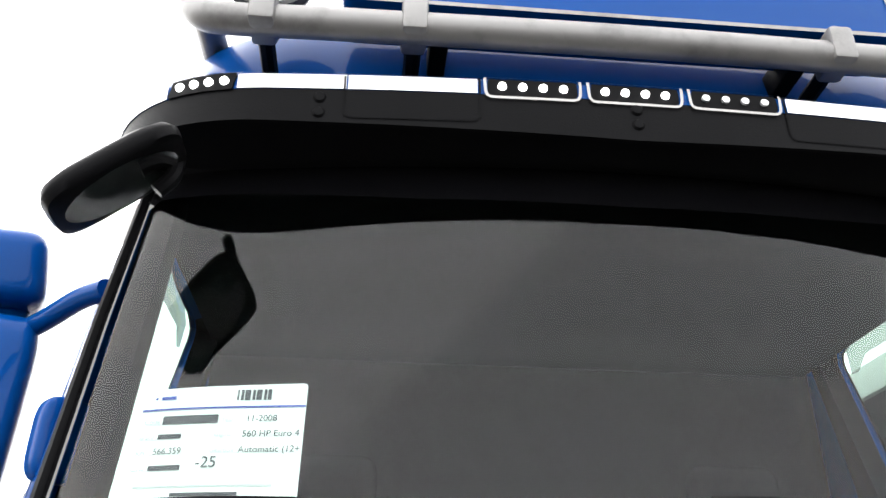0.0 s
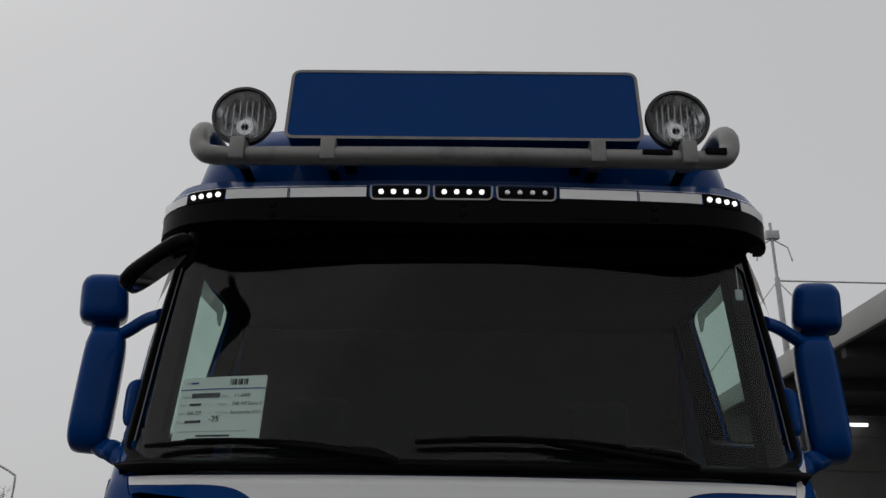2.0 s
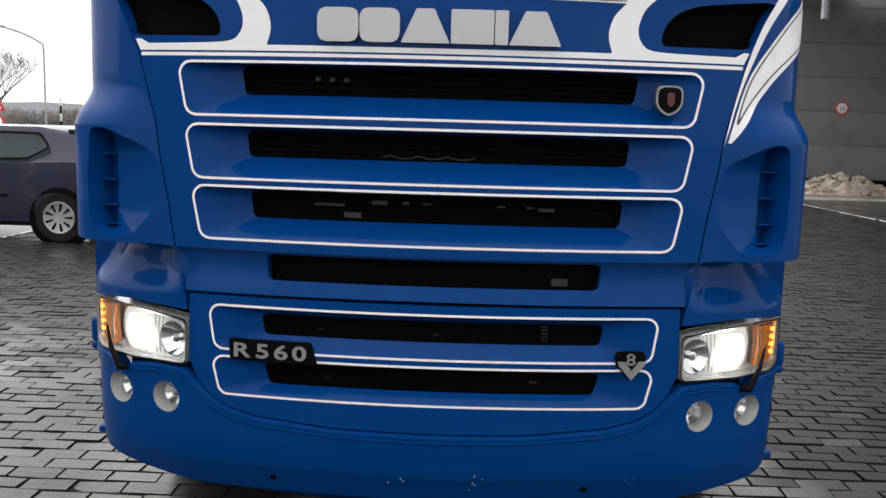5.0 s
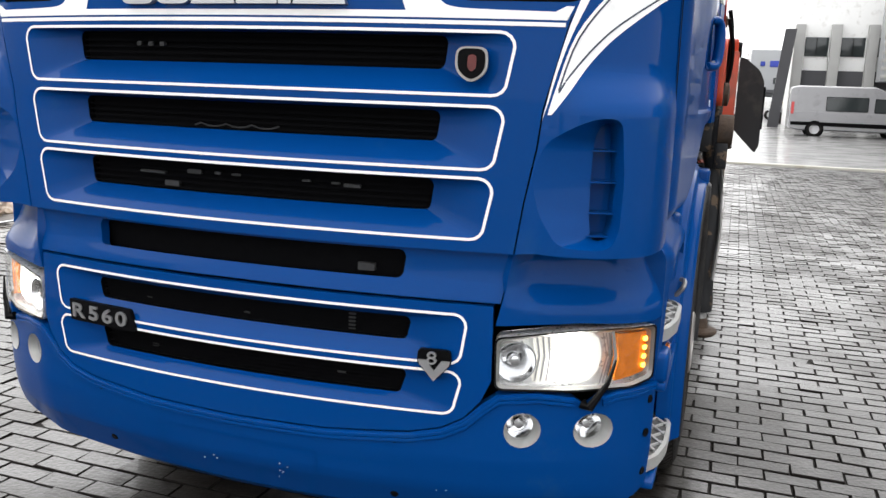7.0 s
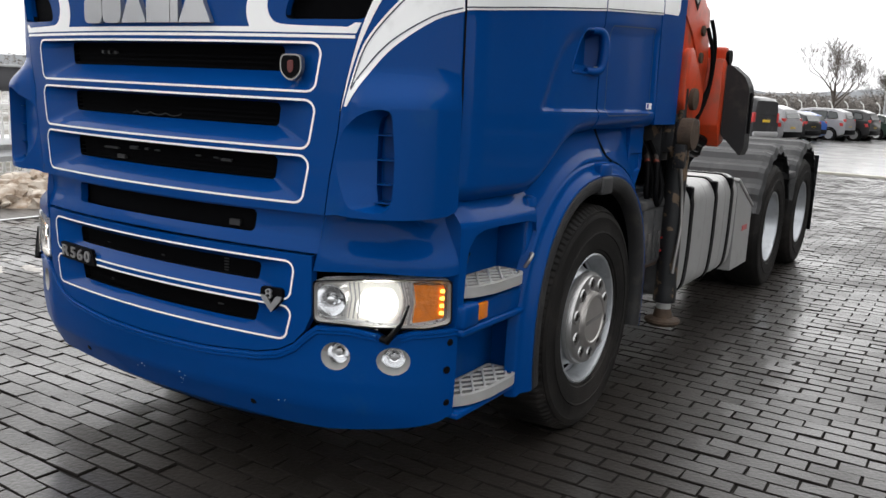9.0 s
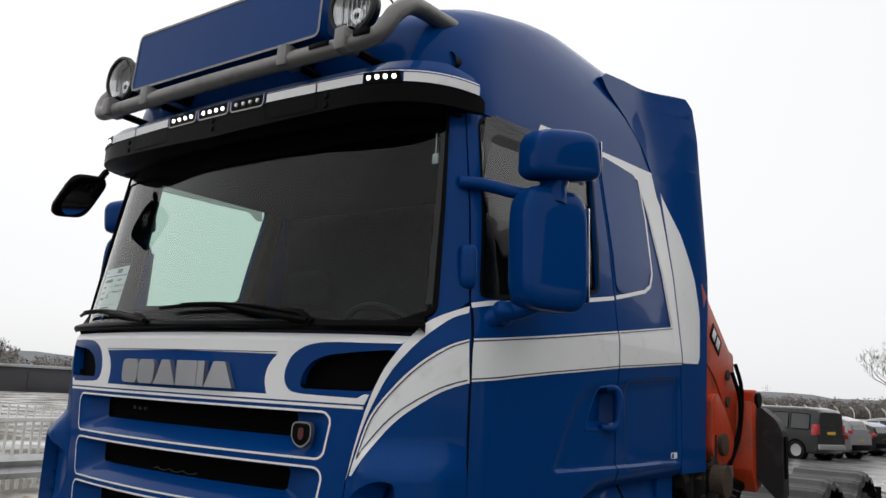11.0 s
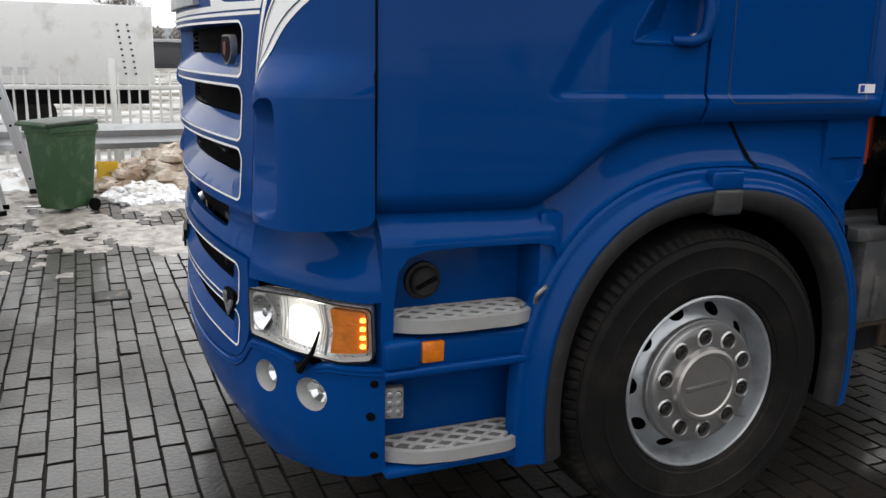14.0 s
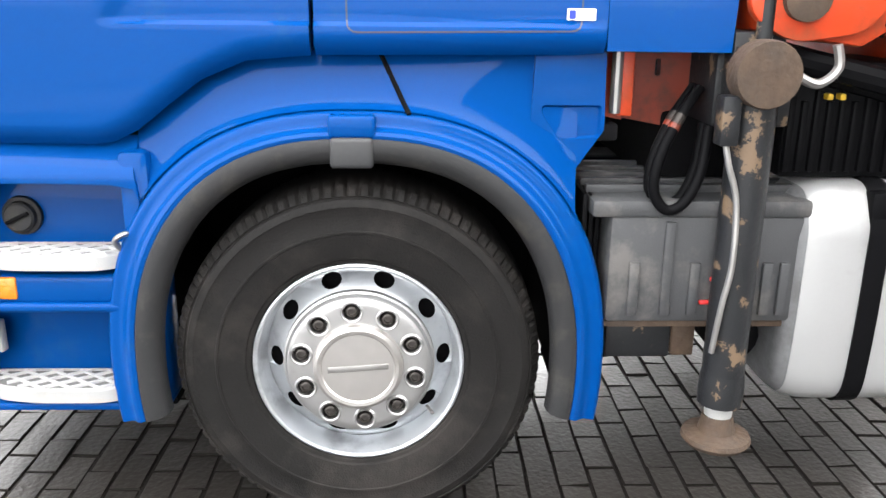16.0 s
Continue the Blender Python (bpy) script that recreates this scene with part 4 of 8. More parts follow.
    part("side_deflector", sheet(fin if s > 0 else (lambda y, z: fin(-y, z)), FIN if s > 0 else [(-y, z) for y, z in FIN], thick=0.06, du=0.08), BLUE, truck)
    part("white_wedge", sheet(fin if s > 0 else (lambda y, z: fin(-y, z)), [(y * s, z) for y, z in [(2.135, 1.958), (2.335, 1.966), (2.36, 2.0), (2.37, 2.22), (2.33, 2.42), (2.25, 2.66), (2.135, 2.87)]], off=0.003, thick=0.001), WHITE, truck, "white wedge on the side deflector")

# roof
bm = fresh()
rings = []
for z, yf, w, rear in ((2.80, 0.17, 1.085, 2.25), (2.90, 0.16, 1.075, 2.25), (3.0, 0.165, 1.055, 2.25), (3.12, 0.19, 1.035, 2.25), (3.24, 0.29, 1.005, 2.23), (3.34, 0.50, 0.97, 2.21), (3.44, 0.80, 0.92, 2.19), (3.53, 1.05, 0.84, 2.17), (3.59, 1.28, 0.72, 2.14), (3.62, 1.55, 0.5, 2.10)):
    ring = []
    for k in range(41):
        a = math.pi * k / 40
        cx, sy = math.cos(a), math.sin(a)
        e = 0.32
        x = w * math.copysign(abs(cx) ** e, cx)
        depth = 0.45
        ring.append((x, yf + depth * (1 - sy ** 0.75), z))
    ring += [(-w, rear, z), (-w * 0.9, rear + 0.03, z), (w * 0.9, rear + 0.03, z), (w, rear, z)]
    rings.append(ring)
ring_loft(bm, rings)
part("roof", bm, BLUE, truck, sharp=50)
part("cab_rear_wall", box(fresh(), -1.05, 1.05, 2.20, 2.24, 1.42, 3.3, 0.02), BLUE, truck)

# sun visor with lamps
vis = part("sun_visor", sheet(visor, both([(0, 2.832), (1.34, 2.832), (1.36, 2.82), (1.36, 2.775), (1.30, 2.765), (1.1, 2.760), (0.8, 2.757), (0.5, 2.750), (0, 2.738)]), thick=0.03, dv=0.03), BLACK, truck, "black sun visor with a blue top and white stripe")
part("visor_top", sheet(visor, both([(0, 2.935), (1.20, 2.935), (1.32, 2.905), (1.34, 2.834), (0, 2.834)]), thick=0.03, dv=0.02), BLUE, vis)
bm = fresh()
under = []
for k in range(41):
    u = -1.3 + 2.6 * k / 40
    a = visor(u, table(abs(u), [(0, 2.740), (0.5, 2.752), (0.8, 2.759), (1.1, 2.762), (1.3, 2.767)]))
    b = cab(u * 0.93, table(abs(u) * 0.93, [(0, 2.742), (0.45, 2.745), (0.75, 2.750), (0.96, 2.758), (1.2, 2.778)]))
    under.append([bm.verts.new(a), bm.verts.new((a + b) / 2 + Vector((0, 0, -0.012))), bm.verts.new(b)])
for a, b in zip(under, under[1:]):
    for i in range(2):
        bm.faces.new((a[i], a[i + 1], b[i + 1], b[i]))
part("visor_underside", bm, BLACK, vis)
for s in (1, -1):
    f = (lambda p: p) if s > 0 else flip
    for u0, u1 in ((0.325, 0.585), (0.589, 0.815), (1.0, 1.33)):
        part("visor_stripe", sheet(visor, f([(u0, 2.868), (u1, 2.868), (u1, 2.834), (u0, 2.834)]), off=0.002, thick=0.001), WHITE, vis)
    part("visor_pinstripe", ribbon(visor, f([(0.325, 2.874), (1.33, 2.874)]), 0.004, 0.003), WHITE, vis)
    part("visor_hatch_line", ribbon(visor, f(rounded([(0.32, 2.885), (0.592, 2.885), (0.592, 2.765), (0.32, 2.765)], 0.02)), 0.004, 0.0025, closed=True), DEEP, vis)
    corner_lamp = part("corner_light", sheet(visor, f(rounded([(0.818, 2.872), (0.985, 2.872), (0.995, 2.832), (0.825, 2.830)], 0.006)), off=0.004, thick=0.01), BLACK, vis, "corner light strip with four lit lamps")
    for k in range(4):
        c = lay(visor, s * (0.845 + 0.038 * k), 2.851, 0.004)
        n = (lay(visor, s * (0.845 + 0.038 * k), 2.851, 0.1) - c).normalized()
        part("led", lathe(fresh(), [(0.0095, 0.0), (0.0085, 0.005), (0.0, 0.008)], facing(c, n), 12), LEDGLOW, corner_lamp)
for i, x in enumerate((-0.212, 0.0, 0.212)):
    lamp = part("light_module", sheet(visor, rounded([(x - 0.092, 2.872), (x + 0.092, 2.872), (x + 0.092, 2.830), (x - 0.092, 2.830)], 0.012), off=0.002, thick=0.012), BLACK, vis, "roof light module")
    part("module_frame", ribbon(visor, rounded([(x - 0.099, 2.879), (x + 0.099, 2.879), (x + 0.096, 2.824), (x - 0.096, 2.824)], 0.016), 0.006, 0.005, closed=True), STEEL, lamp)
    for k in range(4):
        c = lay(visor, x - 0.063 + 0.042 * k, 2.851, 0.003)
        part("led", lathe(fresh(), [(0.009, 0.0), (0.008, 0.005), (0.0, 0.008)], facing(c, (0, -1, 0)), 12), LEDGLOW if (i == 0 or (i == 1)) else LAMPGREY, lamp)
for x in (-0.64, 0.0, 0.64):
    for z in (2.812, 2.776):
        part("visor_bolt", lathe(fresh(), [(0.0, 0.006), (0.010, 0.005), (0.014, 0.0)], facing(lay(visor, x, z, 0.0), (0, -1, 0)), 12), BLACK, vis)

# lamp bar, spot lamps and sign box on the roof
path = smooth_path([(-0.93, 0.66, 3.17), (-0.935, 0.34, 3.16), (-0.935, 0.16, 3.15), (-0.93, 0.07, 3.09), (-0.905, 0.03, 3.013), (-0.84, 0.012, 2.981), (-0.6, 0.0, 2.975), (0, -0.008, 2.975), (0.6, 0.0, 2.975), (0.84, 0.012, 2.981), (0.905, 0.03, 3.013), (0.93, 0.07, 3.09), (0.935, 0.16, 3.15), (0.935, 0.34, 3.16), (0.93, 0.66, 3.17)])
bar = part("lamp_bar", tube(fresh(), path, 0.034, 14), BARMETAL, truck, "satin metal roof lamp bar")
for x in (-0.765, -0.457, 0.452, 0.758):
    bm = fresh()
    box(bm, x - 0.027, x + 0.027, -0.042, 0.05, 2.945, 3.032, 0.01)
    part("bar_clamp", bm, BARMETAL, bar)
    part("clamp_post", tube(fresh(), [(x, 0.0, 2.975), (x, 0.12, 2.97), (x, 0.30, 2.96)], 0.018, 8), BLACK, bar)
part("bar_mark", box(fresh(), 0.60, 0.70, -0.0395, -0.030, 2.976, 2.994, 0.002), BLACK, bar, "dark brand mark as a plain bar")
part("bar_mark", box(fresh(), 0.815, 0.885, -0.03, -0.008, 2.985, 3.008, 0.002, m=None), BLACK, bar)
SPOTBOWL = material("dull_chrome_bowl", (0.55, 0.55, 0.56), 0.16, metal=0.95, vary=0.08, scale=30)
for x in (-0.772, 0.745):
    m = facing((x, 0.06, 3.146), (0.02, -1, -0.04))
    spot = part("spot_lamp", lathe(fresh(), [(0.0, -0.07), (0.05, -0.062), (0.088, -0.03), (0.106, 0.01), (0.112, 0.03), (0.106, 0.038), (0.100, 0.030)], m, 36), BLACK, truck, "round roof spot lamp")
    part("spot_reflector", lathe(fresh(), [(0.0, -0.045), (0.03, -0.04), (0.07, -0.012), (0.100, 0.028)], m, 36), SPOTBOWL, spot)
    for k in range(-3, 4):
        part("bowl_facet", box(fresh(), 0.022 * k - 0.0012, 0.022 * k + 0.0012, -0.07, 0.07, -0.004, 0.006, m=m) if abs(k) < 3 else box(fresh(), 0.022 * k - 0.0012, 0.022 * k + 0.0012, -0.045, 0.045, 0.004, 0.012, m=m), SPOTBOWL, spot)
    part("bulb_shield", lathe(fresh(), [(0.032, -0.02), (0.030, 0.004), (0.014, 0.006), (0.013, 0.0)], m @ Matrix.Translation((0.0, -0.03, 0)), 20), LAMPGREY, spot)
    part("spot_bulb", lathe(fresh(), [(0.013, -0.03), (0.012, 0.004), (0.0, 0.007)], m @ Matrix.Translation((0.0, -0.03, 0)), 16), BLACK, spot)
    part("spot_glass", lathe(fresh(), [(0.101, 0.031), (0.07, 0.042), (0.0, 0.050)], m, 36), CLEAR, spot)
    part("spot_rim", lathe(fresh(), [(0.113, 0.022), (0.111, 0.04), (0.101, 0.042), (0.099, 0.034)], m, 36), BATTERY, spot, "dark metal rim")
    part("spot_bracket", box(fresh(), x - 0.03, x + 0.03, 0.0, 0.09, 2.99, 3.05, 0.008), BLACK, spot)
sign = part("sign_box", sheet(lambda u, z: Vector((u, -0.005 + (z - 3.04) * 0.06, z)), rounded([(-0.605, 3.318), (0.605, 3.318), (0.612, 3.045), (-0.612, 3.045)], 0.03), thick=0.13), BLUE, truck, "blank blue roof sign with a silver edge")
part("sign_edge", ribbon(lambda u, z: Vector((u, -0.005 + (z - 3.04) * 0.06, z)), rounded([(-0.605, 3.318), (0.605, 3.318), (0.612, 3.045), (-0.612, 3.045)], 0.03), 0.011, 0.003, closed=True), BARMETAL, sign)
for x in (-0.4, 0.4):
    part("sign_foot", box(fresh(), x - 0.02, x + 0.02, 0.06, 0.36, 2.99, 3.06, 0.005), BLACK, sign)
part("aerial", tube(fresh(), [(0.66, 0.55, 3.2), (0.56, 0.35, 3.45)], 0.004, 6), BLACK, truck)
part("roof_horn", lathe(fresh(), [(0.045, 0.0), (0.03, 0.05), (0.016, 0.16), (0.014, 0.3)], facing((0.98, 0.33, 2.98), (0.2, 1, 0.1)), 14), BLACK, truck)

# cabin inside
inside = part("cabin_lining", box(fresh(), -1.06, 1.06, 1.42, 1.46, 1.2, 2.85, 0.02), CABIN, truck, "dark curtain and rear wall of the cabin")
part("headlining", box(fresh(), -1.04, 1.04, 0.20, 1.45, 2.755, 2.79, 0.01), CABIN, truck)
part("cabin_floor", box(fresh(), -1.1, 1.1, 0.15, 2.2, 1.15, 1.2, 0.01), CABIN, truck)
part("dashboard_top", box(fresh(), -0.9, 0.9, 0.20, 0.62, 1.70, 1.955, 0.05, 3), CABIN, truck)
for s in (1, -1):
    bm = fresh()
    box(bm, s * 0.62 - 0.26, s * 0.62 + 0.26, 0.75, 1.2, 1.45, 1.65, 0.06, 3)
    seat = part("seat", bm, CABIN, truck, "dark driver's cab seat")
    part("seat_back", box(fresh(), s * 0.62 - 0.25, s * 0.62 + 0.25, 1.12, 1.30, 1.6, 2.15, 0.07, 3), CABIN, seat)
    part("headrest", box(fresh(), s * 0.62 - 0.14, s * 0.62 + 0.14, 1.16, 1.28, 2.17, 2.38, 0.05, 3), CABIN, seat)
m = facing((0.62, 0.52, 1.90), (0, 0.75, 0.65))
bm = fresh()
lathe(bm, [(0.215 + 0.016 * math.cos(a * math.pi / 4), 0.016 * math.sin(a * math.pi / 4)) for a in range(9)], m, 36)
tube(bm, [m @ Vector((-0.21, 0, 0)), m @ Vector((0.21, 0, 0))], 0.018, 8)
tube(bm, [m @ Vector((0, 0.02, 0)), m @ Vector((0, 0, -0.3))], 0.03, 8)
part("steering_wheel", bm, BLACK, truck)
part("air_freshener", box(fresh(), 0.967, 0.993, 0.28, 0.288, 2.57, 2.61, 0.003), PAPER, truck, "small tag hanging on a cord")
part("freshener_cord", tube(fresh(), [(0.98, 0.284, 2.61), (0.98, 0.284, 2.75)], 0.002, 5), PAPER, truck)

# mirrors
def pebble(m, hx, hy, hz, e=0.42, tip=0.0, n=36, k=18):
    """A box with all its edges well rounded; tip narrows it towards the top."""
    bm = fresh()
    rings = []
    for i in range(k + 1):
        a = math.pi * (i / k - 0.5) * 0.985
        c, t = math.cos(a), math.sin(a)
        z, g = math.copysign(abs(t) ** e, t), abs(c) ** e * (1 - tip * math.sin(a))
        rings.append([m @ Vector((hx * g * math.copysign(abs(math.cos(b)) ** e, math.cos(b)), hy * g * math.copysign(abs(math.sin(b)) ** e, math.sin(b)), hz * z)) for b in (2 * math.pi * j / n for j in range(n))])
    return ring_loft(bm, rings)


for s in (1, -1):
    ox = 0.0 if s > 0 else 0.02
    mm = Matrix.Translation((s * (1.325 + ox), 0.535, 2.268)) @ pose(0, 0, 0, 0, -s * 2, -s * 21)
    mirror = part("side_mirror", pebble(mm, 0.074, 0.146, 0.224, 0.40, 0.03), BLUE, truck, "blue main side mirror housing", sharp=60)
    part("mirror_glass", box(fresh(), -0.056, 0.056, 0.144, 0.149, -0.18, 0.17, 0.002, m=mm), CHROME, mirror)
    mt = Matrix.Translation((s * (1.357 + ox), 0.540, 2.618)) @ pose(0, 0, 0, 8, s * 6, -s * 21)
    wide_mirror = part("wide_mirror", pebble(mt, 0.086, 0.150, 0.093, 0.46, 0.12), BLUE, truck, "smaller blue wide-angle mirror housing", sharp=60)
    part("mirror_glass", box(fresh(), -0.062, 0.062, 0.147, 0.152, -0.06, 0.055, 0.002, m=mt), CHROME, wide_mirror)
    part("mirror_neck", tube(fresh(), [(s * (1.33 + ox), 0.53, 2.44), (s * (1.335 + ox), 0.535, 2.50), (s * (1.345 + ox), 0.54, 2.56)], 0.045, 14, radii=[0.066, 0.05, 0.056]), BLUE, mirror)
    part("mirror_arm", tube(fresh(), smooth_path([(s * 1.07, 0.32, 2.50), (s * 1.14, 0.37, 2.495), (s * 1.24, 0.45, 2.47), (s * 1.33, 0.52, 2.46)]), 0.024, 12), BLUE, mirror)
    part("mirror_foot", tube(fresh(), smooth_path([(s * 1.15, 0.40, 2.00), (s * 1.20, 0.43, 2.03), (s * 1.26, 0.47, 2.05), (s * 1.31, 0.51, 2.08)]), 0.036, 12), BLUE, mirror)
    part("foot_knuckle", pebble(Matrix.Translation((s * 1.205, 0.435, 2.03)) @ pose(0, 0, 0, 0, -s * 30, -s * 40), 0.05, 0.042, 0.036, 0.7), BLUE, mirror)
    part("mirror_hinge", pebble(Matrix.Translation((s * 1.105, 0.335, 2.185)) @ pose(0, 0, 0, 0, 0, s * 50), 0.034, 0.05, 0.082, 0.5), BLUE, mirror)
mm = Matrix.Translation((-0.988, 0.012, 2.586)) @ pose(0, 0, 0, 10, -40, 0)
bm = fresh()
rings = []
for z, k1 in ((-0.020, 0.86), (-0.016, 0.97), (0.0, 1.0), (0.016, 0.94), (0.028, 0.76), (0.034, 0.40)):
    rings.append([mm @ Vector((0.135 * k1 * math.copysign(abs(math.cos(a)) ** 0.45, math.cos(a)), 0.100 * k1 * math.copysign(abs(math.sin(a)) ** 0.45, math.sin(a)), z)) for a in (2 * math.pi * k / 40 for k in range(40))])
ring_loft(bm, rings)
kerb = part("front_mirror", bm, BLACK, truck, "black front view mirror under the visor", sharp=60)
part("front_mirror_glass", lathe(fresh(), [(0.0, -0.021), (0.080, -0.021)], mm @ Matrix.Diagonal((1.4, 1.0, 1, 1)), 24), CHROME, kerb)
part("front_mirror_arm", tube(fresh(), smooth_path([(-0.925, 0.05, 2.585), (-0.90, 0.05, 2.62), (-0.905, 0.07, 2.68), (-0.92, 0.10, 2.72)]), 0.016, 10), BLACK, kerb)

# ---- entry steps, wheel arches ----
# the pan is a mid grey, darker than the bars over it
STEPPAN = material("dirty_step_pan", (0.13, 0.128, 0.124), 0.7, spec=0.2, vary=0.25, scale=15)
STEPLATTICE = material("worn_step_bars", (0.46, 0.46, 0.45), 0.45, vary=0.08, scale=20)
def step_outline(x0, x1, y0, y1, inset=0.0):
    return [(x, y) for x, y in rounded([(x0 + inset, y0 + inset), (x1 - 0.075 - inset, y0 + inset), (x1 - 0.02 - inset, y0 + 0.09), (x1 - inset, y0 + 0.2), (x1 - inset, y1 - 0.07), (x1 - 0.035 - inset, y1 - inset), (x0 + inset, y1 - inset)], 0.03)]


def step_frame(x0, x1, y0, y1, z0, z1):
    bm = fresh()
    out, ins = step_outline(x0, x1, y0, y1), step_outline(x0, x1, y0, y1, 0.012)
    k = len(out)
    rows = [[bm.verts.new((x, y, z)) for x, y in o] for o, z in ((out, z0), (out, z1 - 0.004), (ins, z1), (ins, z1 - 0.030))]
    for a, b in zip(rows, rows[1:]):
        for i in range(k):
            bm.faces.new((a[i], a[(i + 1) % k], b[(i + 1) % k], b[i]))
    return bm


def step_pan(x0, x1, y0, y1, z):
    bm = fresh()
    ring_loft(bm, [[(x, y, zz) for x, y in step_outline(x0, x1, y0, y1, 0.010)] for zz in (z - 0.006, z)])
    return bm


def step_lattice(x0, x1, y0, y1, z1, step=0.084):
    """Raised diagonal bars across the tread."""
    bm = fresh()
    xa, xb, ya, yb = x0 + 0.012, x1 - 0.012, y0 + 0.014, y1 - 0.014
    n = int((yb - ya) / step) + 5
    for d in (1, -1):
        for k in range(-5, n):
            pts = []
            for i in range(41):
                x = xa + (xb - xa) * i / 40
                y = ya + k * step + (x - xa if d > 0 else xb - x) * 1.5
                if ya <= y <= yb and not (x > xb - 0.03 and y > yb - 0.03) and x < xb - max(0.0, 0.075 - 0.6 * (y - ya)) - max(0.0, 0.02 - 0.1 * (y - ya)):
                    pts.append((x, y))
            if len(pts) < 3:
                continue
            a, b = Vector((*pts[0], 0)), Vector((*pts[-1], 0))
            q = (b - a).normalized()
            w = Vector((-q.y, q.x, 0)) * 0.0038
            vs = [bm.verts.new(p + w * g + Vector((0, 0, z))) for p in (a, b) for z in (z1 - 0.009, z1 - 0.001 * (d > 0)) for g in (1, -1)]
            for f in ((0, 1, 3, 2), (4, 5, 7, 6), (0, 2, 6, 4), (1, 3, 7, 5), (2, 3, 7, 6)):
                bm.faces.new([vs[i] for i in f])
    bmesh.ops.recalc_face_normals(bm, faces=bm.faces[:])
    return bm


def arch_point(s, deg, r, x, cy=1.462, cz=0.51):
    """A point on the squared-off wheel arch."""
    a = radians(deg)
    c, n = math.cos(a), math.sin(a)
    return Vector((s * x, cy + r * 0.985 * math.copysign(abs(c) ** 0.82, c), cz + r * 1.045 * math.copysign(abs(n) ** 0.9, n)))


for s in (1, -1):
    mir = Matrix.Diagonal((s, 1, 1, 1))
    # recessed well with a filler cap
    for name, bx in (("step_well", (1.03, 1.06, 0.30, 0.90, 0.36, 1.12, 0.01)), ("well_wall", (1.03, 1.188, 0.815, 0.90, 0.36, 1.13, 0.02)), ("well_floor", (1.03, 1.20, 0.335, 0.90, 0.36, 0.385, 0.008))):
        bm = box(fresh(), *bx)
        bmesh.ops.transform(bm, matrix=mir, verts=bm.verts[:])
        part(name, bm, BLUE, truck)
    bm = fresh()
    box(bm, 1.05, 1.198, 0.325, 0.815, 0.69, 0.78, 0.018, 3)
    box(bm, 1.10, 1.212, 0.325, 0.80, 0.672, 0.700, 0.01, 3)
    bmesh.ops.transform(bm, matrix=mir, verts=bm.verts[:])
    part("step_beam", bm, BLUE, truck)
    sill = [(0.322, 1.165), (0.862, 1.165), (0.862, 1.08), (0.874, 0.985), (0.858, 1.028), (0.80, 1.040), (0.60, 1.044), (0.45, 1.042), (0.395, 1.026), (0.366, 0.985), (0.356, 0.90), (0.354, 0.705), (0.322, 0.705)]

    def sill_skin(y, z, s=s):
        return Vector((s * (1.130 + 0.072 * ease(1.17, 1.055, z) - 0.018 * ease(0.40, 0.32, abs(y)) - 0.004 * ease(0.9, 0.7, z)), abs(y), z))
    part("sill_panel", sheet(sill_skin, sill if s > 0 else [(-y, z) for y, z in sill], thick=0.06, du=0.03, dv=0.012), BLUE, truck, "blue sill under the door, curving round the steps")
    for z, y1 in ((0.80, 0.810), (0.395, 0.795)):
        bm = step_frame(1.062, 1.220, 0.335, y1, z, z + 0.042)
        bmesh.ops.transform(bm, matrix=mir, verts=bm.verts[:])
        tread = part("entry_step", bm, STEPALU, truck, "pale aluminium lattice step")
        bm = step_lattice(1.062, 1.220, 0.335, y1, z + 0.042)
        bmesh.ops.transform(bm, matrix=mir, verts=bm.verts[:])
        part("tread_lattice", bm, STEPLATTICE, tread)
        bm = step_pan(1.062, 1.220, 0.335, y1, z + 0.034)
        bmesh.ops.transform(bm, matrix=mir, verts=bm.verts[:])
        part("tread_pan", bm, STEPPAN, tread)
    bm = box(fresh(), 1.18, 1.206, 0.438, 0.508, 0.710, 0.774, 0.006)
    bmesh.ops.transform(bm, matrix=mir, verts=bm.verts[:])
    marker = part("side_marker", bm, AMBER, truck, "amber side marker lamp")
    bm = box(fresh(), 1.10, 1.214, 0.325, 0.434, 0.698, 0.786, 0.016, 3)
    bmesh.ops.transform(bm, matrix=mir, verts=bm.verts[:])
    part("marker_housing", bm, BLUE, marker, "blue moulded housing")
    m = facing((s * 1.064, 0.489, 0.920), (s, 0, 0))
    cap = part("filler_cap", lathe(fresh(), [(0.058, 0.0), (0.056, 0.012), (0.046, 0.014), (0.044, 0.03), (0.038, 0.036), (0.0, 0.036)], m, 28), GREYTRIM, truck, "dark grey filler cap")
    part("cap_grip", box(fresh(), -0.036, 0.036, -0.006, 0.006, 0.034, 0.046, 0.003, m=m @ pose(0, 0, 0, 0, 0, 25)), BLACK, cap)
    m = facing((s * 1.10, 0.375, 0.568), (s * 1, -0.25, 0.0))
    work = part("step_lamp", box(fresh(), -0.042, 0.042, -0.05, 0.05, 0.0, 0.03, 0.006, m=m), STEPALU, truck, "square clear step lamp")
    for i in range(3):
        for j in range(3):
            part("lamp_cell", lathe(fresh(), [(0.012, 0.03), (0.010, 0.034), (0.0, 0.036)], m @ Matrix.Translation((-0.026 + 0.026 * i, -0.028 + 0.028 * j, 0)), 10), CHROME, work)
    part("step_hook", tube(fresh(), smooth_path([(s * 1.19, 0.81, 0.85), (s * 1.215, 0.80, 0.885), (s * 1.215, 0.825, 0.905), (s * 1.19, 0.84, 0.90)], 4), 0.008, 8), STEEL, truck)

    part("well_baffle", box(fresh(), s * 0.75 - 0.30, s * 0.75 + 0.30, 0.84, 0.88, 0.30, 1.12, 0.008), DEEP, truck)
